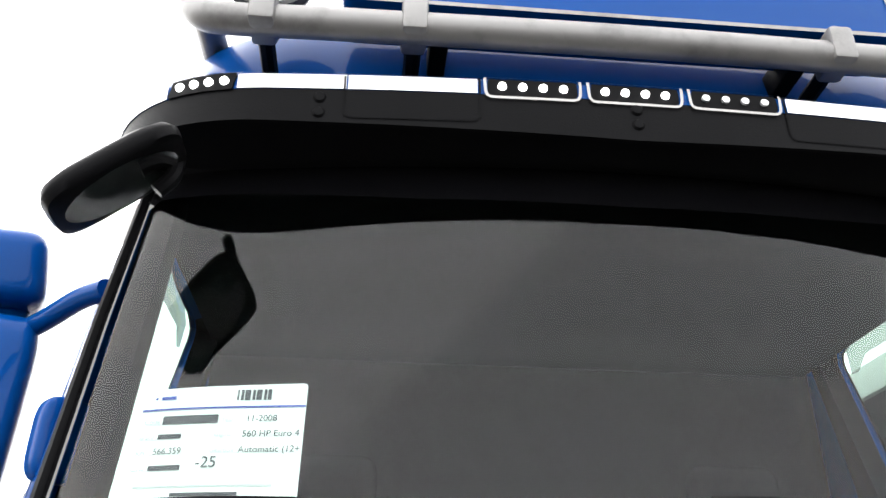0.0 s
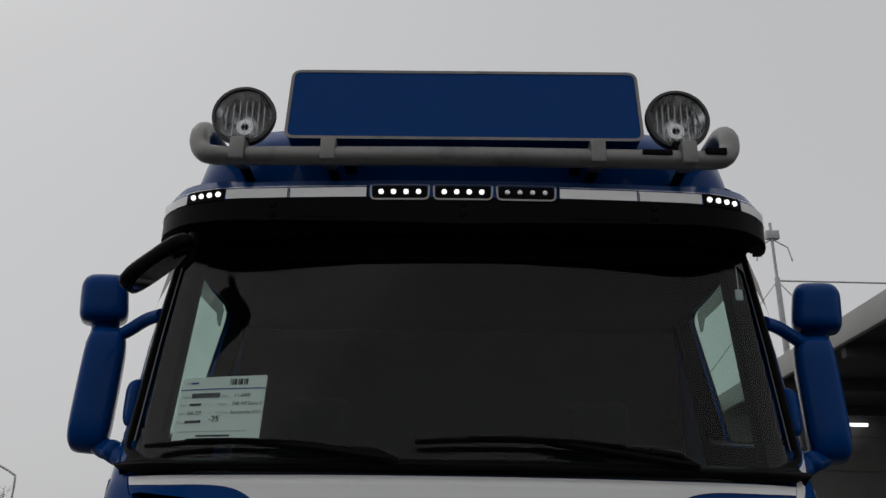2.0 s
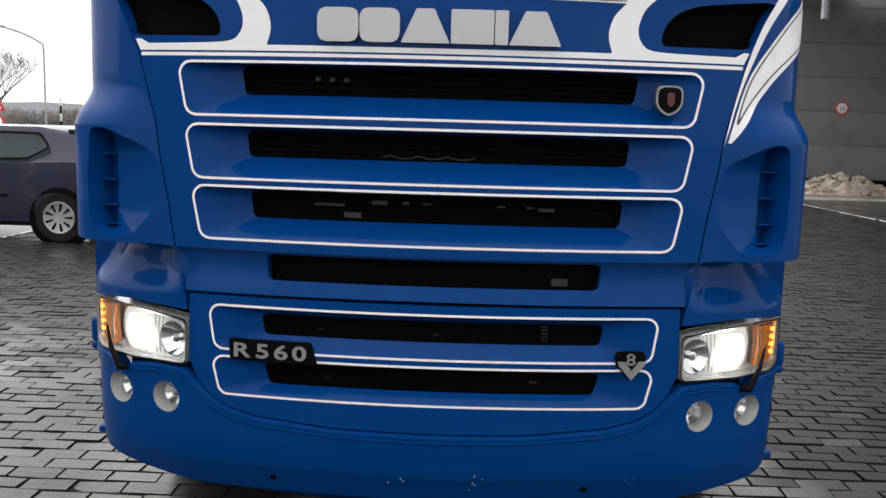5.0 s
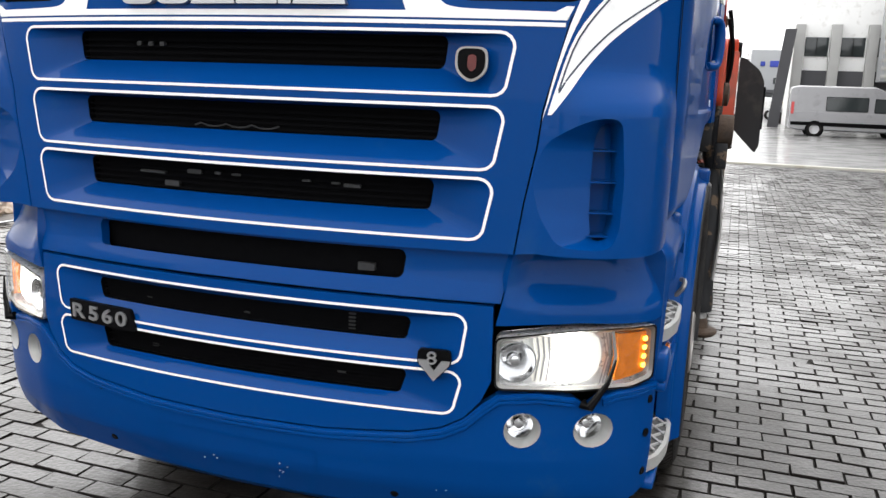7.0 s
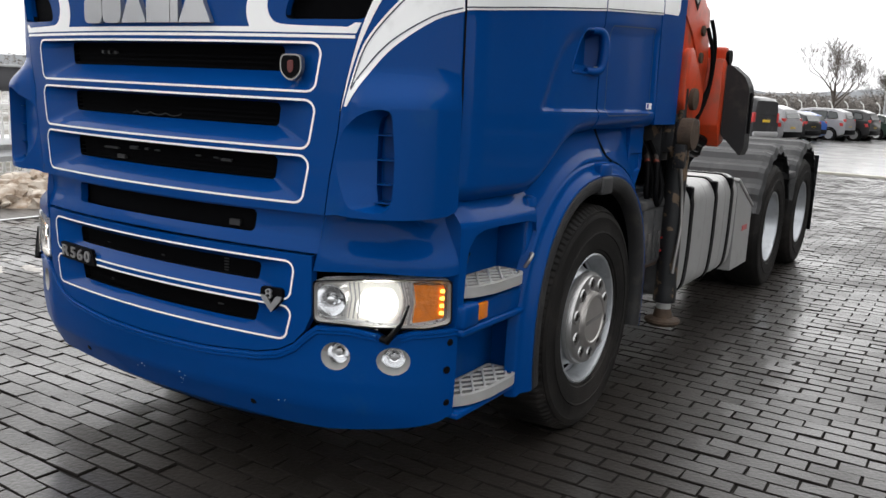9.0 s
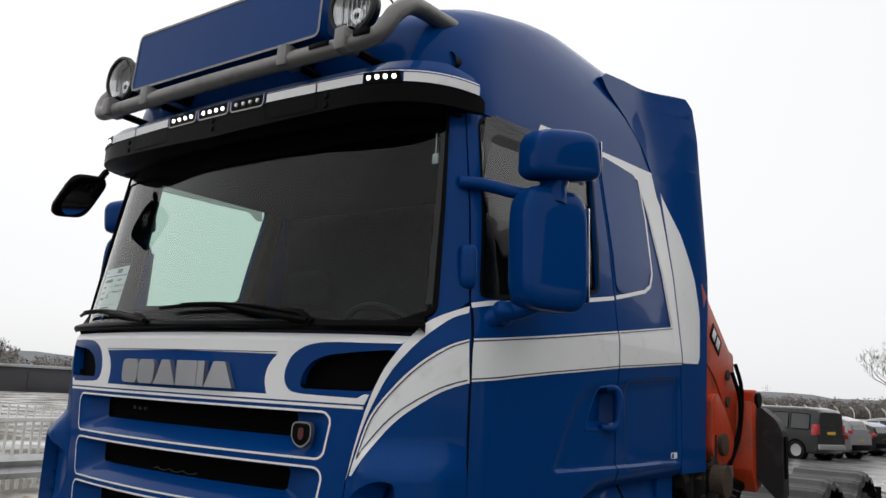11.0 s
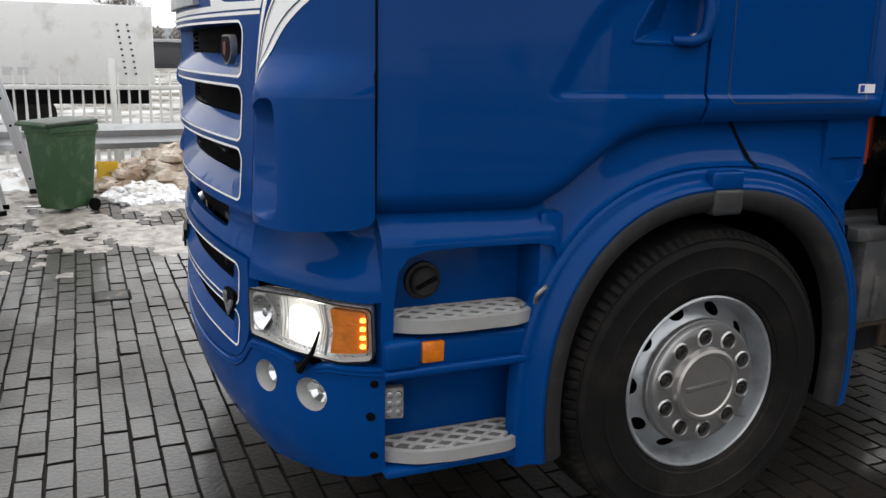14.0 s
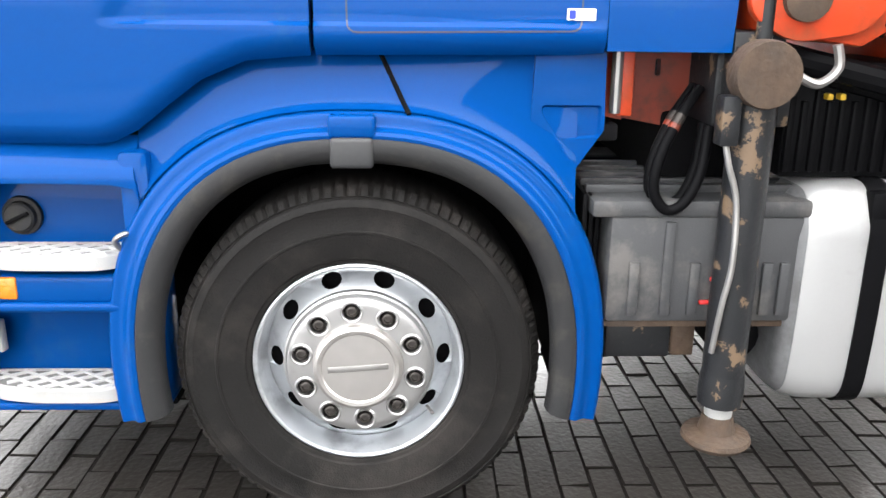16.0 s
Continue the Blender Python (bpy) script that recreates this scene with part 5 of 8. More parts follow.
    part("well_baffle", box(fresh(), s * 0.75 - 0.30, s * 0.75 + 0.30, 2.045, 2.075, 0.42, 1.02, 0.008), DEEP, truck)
    # fender cover between arch and door, arch lips
    bm = fresh()
    N = 48
    A0, A1 = -12, 192
    rows = []
    for k in range(N + 1):
        d = A0 + (A1 - A0) * k / N
        up = max(0.0, math.sin(radians(d))) ** 2
        rows.append([bm.verts.new(arch_point(s, d, r - g * up, x)) for r, g, x in ((0.735, 0.022, 1.165), (0.727, 0.024, 1.196), (0.721, 0.024, 1.2065), (0.714, 0.024, 1.2105), (0.704, 0.023, 1.2110), (0.694, 0.022, 1.2120), (0.680, 0.017, 1.2200), (0.668, 0.010, 1.234), (0.660, 0.008, 1.242), (0.652, 0.006, 1.2455), (0.640, 0.004, 1.243), (0.636, 0.004, 1.215))])
    for a, b in zip(rows, rows[1:]):
        for i in range(11):
            bm.faces.new((a[i], a[i + 1], b[i + 1], b[i]))
    arch = part("wheel_arch", bm, BLUE, truck)
    bm = fresh()
    rows = []
    for k in range(N + 1):
        d = A0 + (A1 - A0) * k / N
        rows.append([bm.verts.new(p) for p in (arch_point(s, d, 0.641, 1.236), arch_point(s, d, 0.637, 1.247), arch_point(s, d, 0.630, 1.251), arch_point(s, d, 0.606, 1.252), arch_point(s, d, 0.584, 1.243), arch_point(s, d, 0.572, 1.225), arch_point(s, d, 0.568, 1.19))])
    for a, b in zip(rows, rows[1:]):
        for i in range(6):
            bm.faces.new((a[i], a[i + 1], b[i + 1], b[i]))
    part("arch_lip", bm, GREYTRIM, arch, "dark grey rubber arch lip")
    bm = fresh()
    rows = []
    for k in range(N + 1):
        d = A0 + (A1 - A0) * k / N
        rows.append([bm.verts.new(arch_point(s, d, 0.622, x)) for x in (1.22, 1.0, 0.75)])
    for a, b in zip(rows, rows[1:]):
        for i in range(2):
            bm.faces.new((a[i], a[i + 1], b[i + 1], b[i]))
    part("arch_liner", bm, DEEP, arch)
    for y0, y1, mat, z0, z1, x1 in ((1.395, 1.522, BLUE, 1.176, 1.238, 1.250), (1.400, 1.516, FENDER, 1.098, 1.180, 1.260)):
        bm = box(fresh(), 1.16, x1, y0, y1, z0, z1, 0.012, 3)
        bmesh.ops.transform(bm, matrix=mir, verts=bm.verts[:])
        part("arch_block", bm, mat, arch)
    # panel above the arch
    bm = fresh()
    top = []
    for k in range(61):
        d = 176 - 142 * k / 60
        low = arch_point(1, d, 0.730 - 0.023 * max(0.0, math.sin(radians(d))) ** 2, 1.19)
        y = max(0.864, low.y)
        zt = max(table(y, [(0.74, 1.05), (0.862, 1.172), (0.90, 1.205), (1.0, 1.285), (1.08, 1.34), (1.18, 1.385), (1.40, 1.40), (2.10, 1.402), (2.16, 1.2)]), low.z + 0.004)
        h = zt - low.z
        top.append([bm.verts.new((s * x, y, low.z + h * g)) for x, g in ((1.200, 0.0), (1.186, 0.05), (1.172, 0.16), (1.160, 0.36), (1.148, 0.62), (1.136, 0.85), (1.128, 1.0), (1.09, 1.05))])
    for a, b in zip(top, top[1:]):
        for i in range(7):
            bm.faces.new((a[i], a[i + 1], b[i + 1], b[i]))
    part("fender_panel", bm, BLUE, truck)
    recess = rounded([(1.970, 1.258), (2.136, 1.258), (2.136, 1.168), (2.035, 1.165), (2.016, 1.172), (1.972, 1.232)], 0.012)
    floor_of = [(y * 0.92 + 2.062 * 0.08, z * 0.86 + 1.213 * 0.14) for y, z in recess]
    bm = sheet(side_plane(s * 1.16), [(1.95, 1.40), (2.14, 1.40), (2.146, 1.19), (2.05, 1.05), (2.0, 1.08), (1.94, 1.18)], [recess], thick=0.04 * s)
    tail = part("fender_tail", bm, BLUE, truck)
    part("tail_recess", funnel(side_plane(s * 1.16), recess, floor_of, 0.0, -0.012 * s), BLUE, tail)
    part("recess_floor", sheet(side_plane(s * 1.16), floor_of, off=-0.012 * s, thick=0.0), BLUE, tail)
    part("fender_seam", tube(fresh(), [(s * 1.134, 1.53, 1.395), (s * 1.150, 1.562, 1.33), (s * 1.178, 1.595, 1.262), (s * 1.205, 1.61, 1.236)], 0.007, 6), DEEP, truck, "dark panel gap")


# ---- wheels ----
def tyre_mesh(x_out, width, y, z, s, r=0.53, n=384, lugs=True):
    bm = fresh()
    prof = [(0.303, -0.02), (0.312, 0.002), (0.322, 0.004), (0.326, 0.010), (0.36, 0.016), (0.40, 0.0195), (0.402, 0.0225), (0.408, 0.0225), (0.41, 0.0195), (0.47, 0.012), (0.474, 0.014), (0.482, 0.012), (0.494, 0.007), (0.496, 0.001), (0.500, 0.001), (0.503, 0.004), (0.512, -0.006), (r - 0.004, -0.022), (r, -0.032), (r + 0.003, -0.09)]
    prof = prof + [(r + 0.004, -width / 2)] + [(a, -width - b) for a, b in reversed(prof)]
    rows = []
    for i, (rr, h) in enumerate(prof):
        row = []
        for k in range(n):
            a = 2 * math.pi * k / n
            q = rr
            if lugs and 0.505 < rr and abs(h + width / 2) > width / 2 - 0.05 and (k % 4 == 3 if n > 200 else k % 2):
                q -= 0.010
            row.append(bm.verts.new((s * (x_out + h), y + q * math.cos(a), z + q * math.sin(a))))
        rows.append(row)
    for a, b in zip(rows, rows[1:]):
        for k in range(n):
            bm.faces.new((a[k], a[(k + 1) % n], b[(k + 1) % n], b[k]))
    return bm


def ring(cx, cy, r, n=16, q=1.0, turn=0.0):
    c, d = math.cos(turn), math.sin(turn)
    return [(cx + r * math.cos(a) * c - r * q * math.sin(a) * d, cy + r * math.cos(a) * d + r * q * math.sin(a) * c) for a in (2 * math.pi * k / n for k in range(n))]


def front_wheel(s, y=1.462, z=0.512, x=1.205):
    m = facing((s * x, y, z), (s, 0, 0))
    bm = lathe(fresh(), [(0.290, -0.24), (0.292, -0.06), (0.300, -0.012), (0.307, -0.002), (0.307, 0.004), (0.301, 0.008), (0.294, 0.004), (0.288, -0.014), (0.283, -0.045), (0.276, -0.075)], m, 72)
    wheel = part("front_wheel", bm, WHEEL, truck, "silver steel disc front wheel")
    part("tyre", tyre_mesh(x + 0.008, 0.33, y, z, s), RUBBER, wheel, "worn black tyre")

    def dish(a, b):
        return m @ Vector((a, b, table(math.hypot(a, b), [(0.0, -0.02), (0.20, -0.025), (0.235, -0.055), (0.262, -0.078), (0.28, -0.080)])))
    slots = [2 * math.pi * (k + 0.02) / 10 for k in range(10)]
    part("wheel_disc", sheet(dish, ring(0, 0, 0.279, 60), [ring(0.247 * math.cos(b), 0.247 * math.sin(b), 0.021, 14, 1.5, b) for b in slots], thick=0.0, du=0.04, dv=0.04), WHEEL, wheel)
    # added near-black disc that stands for the shade behind the hand holes
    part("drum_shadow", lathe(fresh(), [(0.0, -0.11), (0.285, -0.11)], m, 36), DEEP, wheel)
    nuts = [2 * math.pi * (k + 0.65) / 10 for k in range(10)]

    def trim(a, b):
        return m @ Vector((a, b, table(math.hypot(a, b), [(0.0, 0.018), (0.19, 0.018), (0.207, 0.014), (0.214, 0.004), (0.219, -0.022)])))
    part("wheel_trim", sheet(trim, ring(0, 0, 0.200, 60), [ring(0.168 * math.cos(a), 0.168 * math.sin(a), 0.0255, 16) for a in nuts], thick=0.0, du=0.02, dv=0.02), NUTCOVER, wheel, "brushed metal pressed wheel nut cover")
    part("trim_edge", lathe(fresh(), [(0.199, 0.0165), (0.207, 0.014), (0.213, 0.004), (0.2145, -0.006), (0.220, -0.008), (0.222, -0.024)], m, 72), NUTCOVER, wheel)
    part("hub_cap", lathe(fresh(), [(0.132, 0.017), (0.128, 0.034), (0.118, 0.040), (0.108, 0.039), (0.104, 0.034), (0.0, 0.035)], m, 56), HUBCAP, wheel, "brushed hub cap")
    part("hub_mark", box(fresh(), -0.088, 0.088, -0.009, 0.009, 0.034, 0.0362, 0.002, m=m @ pose(0, 0, 0, 0, 0, 4)), STEEL, wheel, "embossed mark as a plain bar")
    part("valve_stem", tube(fresh(), [m @ Vector((0.20, -0.165, -0.05)), m @ Vector((0.215, -0.16, 0.0))], 0.006, 8), HUBCAP, wheel)
    for a in nuts:
        c = m @ Matrix.Translation((0.168 * math.cos(a), 0.168 * math.sin(a), 0.0))
        part("nut_pocket", lathe(fresh(), [(0.034, 0.018), (0.030, 0.0235), (0.0255, 0.022), (0.0245, -0.012), (0.0, -0.013)], c, 18), NUTCOVER, wheel)
        part("wheel_nut", lathe(fresh(), [(0.0225, -0.012), (0.0225, 0.002), (0.017, 0.008), (0.016, 0.018), (0.011, 0.020), (0.010, 0.014), (0.0, 0.014)], c, 12), NUT, wheel)
    return wheel


def rear_wheel(s, y, z=0.51):
    m = facing((s * 1.20, y, z), (s, 0, 0))
    bm = lathe(fresh(), [(0.306, -0.005), (0.303, 0.005), (0.292, 0.0), (0.282, -0.03), (0.272, -0.10), (0.255, -0.135), (0.21, -0.15), (0.15, -0.148), (0.145, -0.09), (0.12, -0.085), (0.115, -0.06), (0.0, -0.06)], m, 48)
    wheel = part("rear_wheel", bm, WHEEL, truck, "silver dished twin rear wheel")
    part("tyre", tyre_mesh(1.205, 0.28, y, z, s, n=96), RUBBER, wheel)
    part("inner_tyre", tyre_mesh(0.885, 0.28, y, z, s, n=60, lugs=False), RUBBER, wheel)
    for k in range(10):
        a = 2 * math.pi * k / 10
        part("wheel_nut", lathe(fresh(), [(0.017, -0.15), (0.015, -0.12), (0.0, -0.118)], m @ Matrix.Translation((0.175 * math.cos(a), 0.175 * math.sin(a), 0.0)), 8), NUT, wheel)
    return wheel


REAR = (5.46, 6.83)
for s in (1, -1):
    front_wheel(s)
    for y in REAR:
        rear_wheel(s, y)

# ---- chassis ----
for s in (1, -1):
    part("frame_rail", box(fresh(), s * 0.385 - 0.035, s * 0.385 + 0.035, 0.3, 7.7, 0.72, 0.98, 0.008), DEEP, truck)
for y in (1.462, *REAR):
    part("axle", tube(fresh(), [(-1.0, y, 0.50), (1.0, y, 0.50)], 0.09, 12), DEEP, truck)
part("engine_block", box(fresh(), -0.5, 0.5, 0.35, 2.2, 0.45, 1.12, 0.05), DEEP, truck)
part("radiator", box(fresh(), -0.66, 0.66, 0.13, 0.20, 0.55, 1.75, 0.01), MESH, truck)
part("underrun_bar", box(fresh(), -1.02, 1.02, 0.22, 0.34, 0.34, 0.48, 0.01), DEEP, truck)
part("gearbox", box(fresh(), -0.3, 0.3, 2.2, 3.6, 0.4, 0.9, 0.05), DEEP, truck)
part("cross_plate", box(fresh(), -0.5, 0.5, 5.4, 6.9, 0.98, 1.06, 0.02), DEEP, truck)
bm = fresh()
lathe(bm, [(0.48, 0.0), (0.48, 0.05), (0.12, 0.06), (0.11, 0.0)], Matrix.Translation((0, 5.9, 1.1)), 32)
part("fifth_wheel", bm, STEEL, truck, "greasy coupling plate")

# rear mudguards: ribbed plastic domes
for s in (1, -1):
    for y in REAR:
        bm = fresh()
        rows = []
        for k in range(37):
            d = radians(12 + 156 * k / 36)
            r = 0.655 + (0.024 if (k % 4) < 2 else 0.0)
            cy, cz = y + r * 1.03 * math.cos(d), 0.55 + r * 1.0 * math.sin(d)
            iy, iz = y + (r - 0.07) * 1.03 * math.cos(d), 0.55 + (r - 0.07) * math.sin(d)
            rows.append([bm.verts.new((s * a, b, c)) for a, b, c in ((0.60, cy, cz), (1.16, cy, cz), (1.205, (cy * 0.75 + iy * 0.25), (cz * 0.75 + iz * 0.25)), (1.225, iy, iz), (1.215, iy, iz - 0.0))])
        for a, b in zip(rows, rows[1:]):
            for i in range(4):
                bm.faces.new((a[i], a[i + 1], b[i + 1], b[i]))
        part("rear_mudguard", bm, FENDER, truck, "dark grey ribbed plastic mudguard", sharp=12)
    part("mud_flap", box(fresh(), s * 0.93 - 0.28, s * 0.93 + 0.28, 7.56, 7.58, 0.25, 1.05, 0.004), BLACK, truck)
    part("guard_bridge", box(fresh(), s * 0.92 - 0.30, s * 0.92 + 0.30, REAR[0] + 0.52, REAR[1] - 0.52, 0.88, 0.95, 0.02), FENDER, truck)

# fuel tank, box behind it, battery box
for s in (1, -1):
    bm = fresh()
    rings = []
    sec = rounded([(0.62, 0.36), (1.205, 0.36), (1.225, 0.60), (1.225, 0.95), (1.17, 1.045), (0.66, 1.045)], 0.13, 6)
    for y, k in ((2.735, 0.945), (2.75, 0.968), (2.79, 0.992), (2.84, 1.0), (4.02, 1.0), (4.05, 0.97), (4.07, 0.9)):
        rings.append([(s * ((x - 0.92) * k + 0.92), y, (z - 0.70) * k + 0.70) for x, z in sec])
    ring_loft(bm, rings)
    tank = part("fuel_tank", bm, TANK, truck, "pale aluminium fuel tank", sharp=40)
    # separate end cap, so that it can carry the shaded colour
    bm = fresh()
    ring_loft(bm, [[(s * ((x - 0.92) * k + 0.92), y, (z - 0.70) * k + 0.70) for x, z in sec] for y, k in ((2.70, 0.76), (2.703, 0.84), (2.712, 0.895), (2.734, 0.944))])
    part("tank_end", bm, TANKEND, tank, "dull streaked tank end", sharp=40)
    for y in (2.93, 3.47, 3.88):
        bm = fresh()
        ring_loft(bm, [[(s * ((x - 0.92) * k + 0.92), y + o, (z - 0.70) * k + 0.70) for x, z in sec] for k, o in ((1.0, -0.03), (1.022, -0.03), (1.022, 0.03), (1.0, 0.03))], cap=False)
        part("tank_strap", bm, BLACK, tank, "black tank strap")
        part("strap_buckle", box(fresh(), s * 1.19 - 0.035, s * 1.19 + 0.035, y - 0.035, y + 0.035, 0.93, 1.03, 0.012), BLACK, tank)
    for y in (3.25, 3.72):
        bm = fresh()
        ring_loft(bm, [[(s * ((x - 0.92) * k + 0.92), y + o, (z - 0.70) * k + 0.70) for x, z in sec] for k, o in ((1.0, -0.012), (1.006, 0.0), (1.0, 0.012))], cap=False)
        part("tank_bead", bm, TANK, tank)
    bm = fresh()
    side = [(4.10, 0.33), (4.60, 0.33), (4.60, 0.76), (4.10, 0.98)]
    ring_loft(bm, [[(s * 0.66, y, z) for y, z in side], [(s * 1.215, y, z) for y, z in side]])
    chest = part("side_box", bm, TANK, truck, "pale metal box with a sloping lid", sharp=30)
    part("box_lid", box(fresh(), -0.28, 0.29, -0.29, 0.29, -0.012, 0.018, 0.012, m=Matrix.Translation((s * 0.935, 4.35, 0.885)) @ pose(0, 0, 0, -23.5, 0, 0)), TANK, chest)
    part("lid_hatch", box(fresh(), -0.1, 0.1, -0.15, 0.12, 0.016, 0.026, 0.01, m=Matrix.Translation((s * 1.06, 4.35, 0.885)) @ pose(0, 0, 0, -23.5, 0, 0)), BLACK, chest)
    part("warning_label", box(fresh(), s * 1.2165 - 0.002, s * 1.2165 + 0.002, 4.35, 4.50, 0.60, 0.64), RED, chest, "small red label")
bm = fresh()
box(bm, 0.70, 1.195, 2.175, 2.735, 0.635, 0.955, 0.015)
bat = part("battery_box", bm, BATTERY, truck, "weathered grey plastic battery box")
part("battery_lid", box(fresh(), 0.69, 1.20, 2.12, 2.745, 0.950, 1.0, 0.012), BATTERY, bat)
for k in range(5):
    part("lid_rib", box(fresh(), 0.70 + 0.09 * k, 0.73 + 0.09 * k, 2.12, 2.74, 0.995, 1.022, 0.006), BATTERY, bat)
for k in range(3):
    part("battery_side_rib", box(fresh(), 0.72, 1.16 - 0.03 * k, 2.10 + 0.025 * k, 2.115 + 0.025 * k, 0.66, 1.01 - 0.01 * k, 0.004), BLACK, bat)
for y in (2.235, 2.33, 2.41, 2.62, 2.67):
    part("battery_front_rib", box(fresh(), 1.19, 1.207, y, y + 0.03, 0.66, 0.82 if y != 2.33 else 0.94, 0.005), BATTERY, bat)
part("battery_tray", box(fresh(), 0.68, 1.18, 2.16, 2.74, 0.615, 0.636, 0.004), RUST, bat)
for y, z in ((2.47, 0.765), (2.445, 0.695)):
    part("red_reflex", box(fresh(), 1.195, 1.209, y, y + 0.035, z, z + 0.012, 0.003), RED, bat)
part("tray_bracket", box(fresh(), 0.78, 1.12, 2.20, 2.40, 0.49, 0.612, 0.01), LEGPAINT, truck, "dark steel box under the battery tray")
part("tray_stay", box(fresh(), 1.06, 1.13, 2.40, 2.47, 0.50, 0.618, 0.008), RUST, truck)
part("air_tank", tube(fresh(), [(0.75, 2.22, 0.55), (1.05, 2.22, 0.55)], 0.09, 16), DEEP, truck)
part("air_tank", tube(fresh(), [(0.75, 2.62, 0.53), (1.05, 2.62, 0.53)], 0.08, 16), DEEP, truck)

# ---- loader crane behind the cab ----
crane = part("crane_frame", box(fresh(), -0.85, 0.95, 2.36, 2.66, 0.98, 1.22, 0.02), DEEP, truck, "orange loader crane folded behind the cab")
part("crane_pedestal", box(fresh(), -0.35, 0.35, 2.38, 2.78, 1.2, 2.1, 0.05, 3), ORANGE, crane)
part("crane_bracket", sheet(lambda y, z: Vector((1.02, y, z)), [(2.175, 1.42), (2.225, 1.42), (2.225, 1.20), (2.175, 1.21)], thick=0.05), ORANGE, crane)
# the shade on this inner plate is in its colour
part("crane_plate", sheet(lambda y, z: Vector((0.94, y, z)), [(2.22, 1.42), (2.44, 1.42), (2.44, 1.22), (2.38, 1.17), (2.22, 1.20)], [rounded([(2.335, 1.37), (2.352, 1.37), (2.352, 1.32), (2.335, 1.32)], 0.007)], thick=0.04), ORANGESHADE, crane, "rust-dulled orange crane plate")
part("bracket_rib", box(fresh(), 1.02, 1.10, 2.19, 2.235, 1.22, 1.42, 0.006), ORANGE, crane)
part("outrigger_beam", box(fresh(), -1.0, 1.16, 2.44, 2.66, 1.20, 1.40, 0.012), LEGPAINT, crane)


def prism(prof, x0, x1, r=0.0):
    bm = fresh()
    ring_loft(bm, [[(x0, y, z) for y, z in prof], [(x1, y, z) for y, z in prof]])
    bmesh.ops.recalc_face_normals(bm, faces=bm.faces[:])
    if r:
        bmesh.ops.bevel(bm, geom=bm.edges[:], offset=r, segments=2, affect="EDGES", profile=0.5)
    return bm


part("main_boom", prism([(2.40, 2.42), (2.55, 2.30), (2.86, 2.075), (2.93, 2.06), (2.99, 1.75), (2.93, 1.50), (2.80, 1.42), (2.52, 1.46)], 0.15, 1.22, 0.012), ORANGE, crane)
part("boom_cheek", prism(rounded([(2.48, 1.80), (2.58, 1.83), (2.78, 1.66), (2.86, 1.56), (2.80, 1.46), (2.60, 1.43), (2.48, 1.50)], 0.05), 1.21, 1.25, 0.006), ORANGE, crane)
part("boom_knuckle", lathe(fresh(), [(0.06, 0.0), (0.06, 0.03), (0.03, 0.036), (0.0, 0.036)], facing((1.245, 2.62, 1.545), (1, 0, 0)), 24), RUST, crane)
part("arm_extension", prism([(2.98, 1.79), (3.06, 1.78), (3.12, 1.72), (3.16, 1.62), (3.16, 1.30), (3.05, 1.27), (2.98, 1.40)], 0.2, 1.31, 0.01), ORANGE, crane)
part("arm_head", prism(rounded([(3.03, 1.86), (3.12, 1.86), (3.20, 1.78), (3.20, 1.68), (3.06, 1.70)], 0.03), 1.05, 1.30, 0.008), ORANGE, crane)
part("arm_pin", tube(fresh(), [(1.10, 3.10, 1.80), (1.32, 3.10, 1.80)], 0.045, 14), BLACK, crane)
bm = fresh()
gp = rounded([(1.315, 1.76), (1.345, 1.755), (1.425, 1.69), (1.455, 1.63), (1.46, 1.27), (1.44, 1.225), (1.315, 1.35)], 0.015)
ring_loft(bm, [[(x, y, z) for x, z in gp] for y in (3.05, 3.17)])
bmesh.ops.recalc_face_normals(bm, faces=bm.faces[:])
guard = part("rubber_guard", bm, GREYTRIM, crane, "black rubber guard plate")
part("guard_slit", box(fresh(), 1.455, 1.468, 3.085, 3.135, 1.36, 1.60, 0.012, 3), DEEP, guard)
for k, (y, z) in enumerate(((2.60, 1.40), (2.70, 1.36), (2.84, 1.32))):
    part("hydraulic_cylinder", tube(fresh(), [(1.16 - 0.05 * k, y, z), (1.22 - 0.05 * k, y + 0.42, z - 0.10)], 0.035, 10), BLACK, crane)
part("boom_mark", box(fresh(), 1.2205, 1.2235, -0.09, 0.09, -0.05, 0.05, 0.002, m=Matrix.Translation((0, 2.62, 2.12)) @ pose(0, 0, 0, -35, 0, 0)), BLACK, crane, "dark patch with pale brand shapes")
for k in range(2):
    part("boom_letter", box(fresh(), 1.223, 1.2255, -0.065 + 0.075 * k, -0.015 + 0.075 * k, -0.03, 0.03, 0.002, m=Matrix.Translation((0, 2.62, 2.12)) @ pose(0, 0, 0, -35, 0, 0)), PAPER, crane)
part("boom_edge", tube(fresh(), smooth_path([(1.222, 2.47, 1.98), (1.224, 2.62, 1.88), (1.226, 2.78, 1.70), (1.226, 2.86, 1.56)]), 0.006, 6), ORANGE, crane)
for pts in ([(1.24, 2.90, 2.0), (1.26, 2.95, 1.85), (1.24, 2.97, 1.6), (1.2, 2.92, 1.42)], [(1.24, 2.84, 1.95), (1.27, 2.88, 1.8), (1.26, 2.90, 1.62), (1.2, 2.85, 1.45)]):
    part("hydraulic_hose", tube(fresh(), smooth_path(pts), 0.012, 8), BLACK, crane)
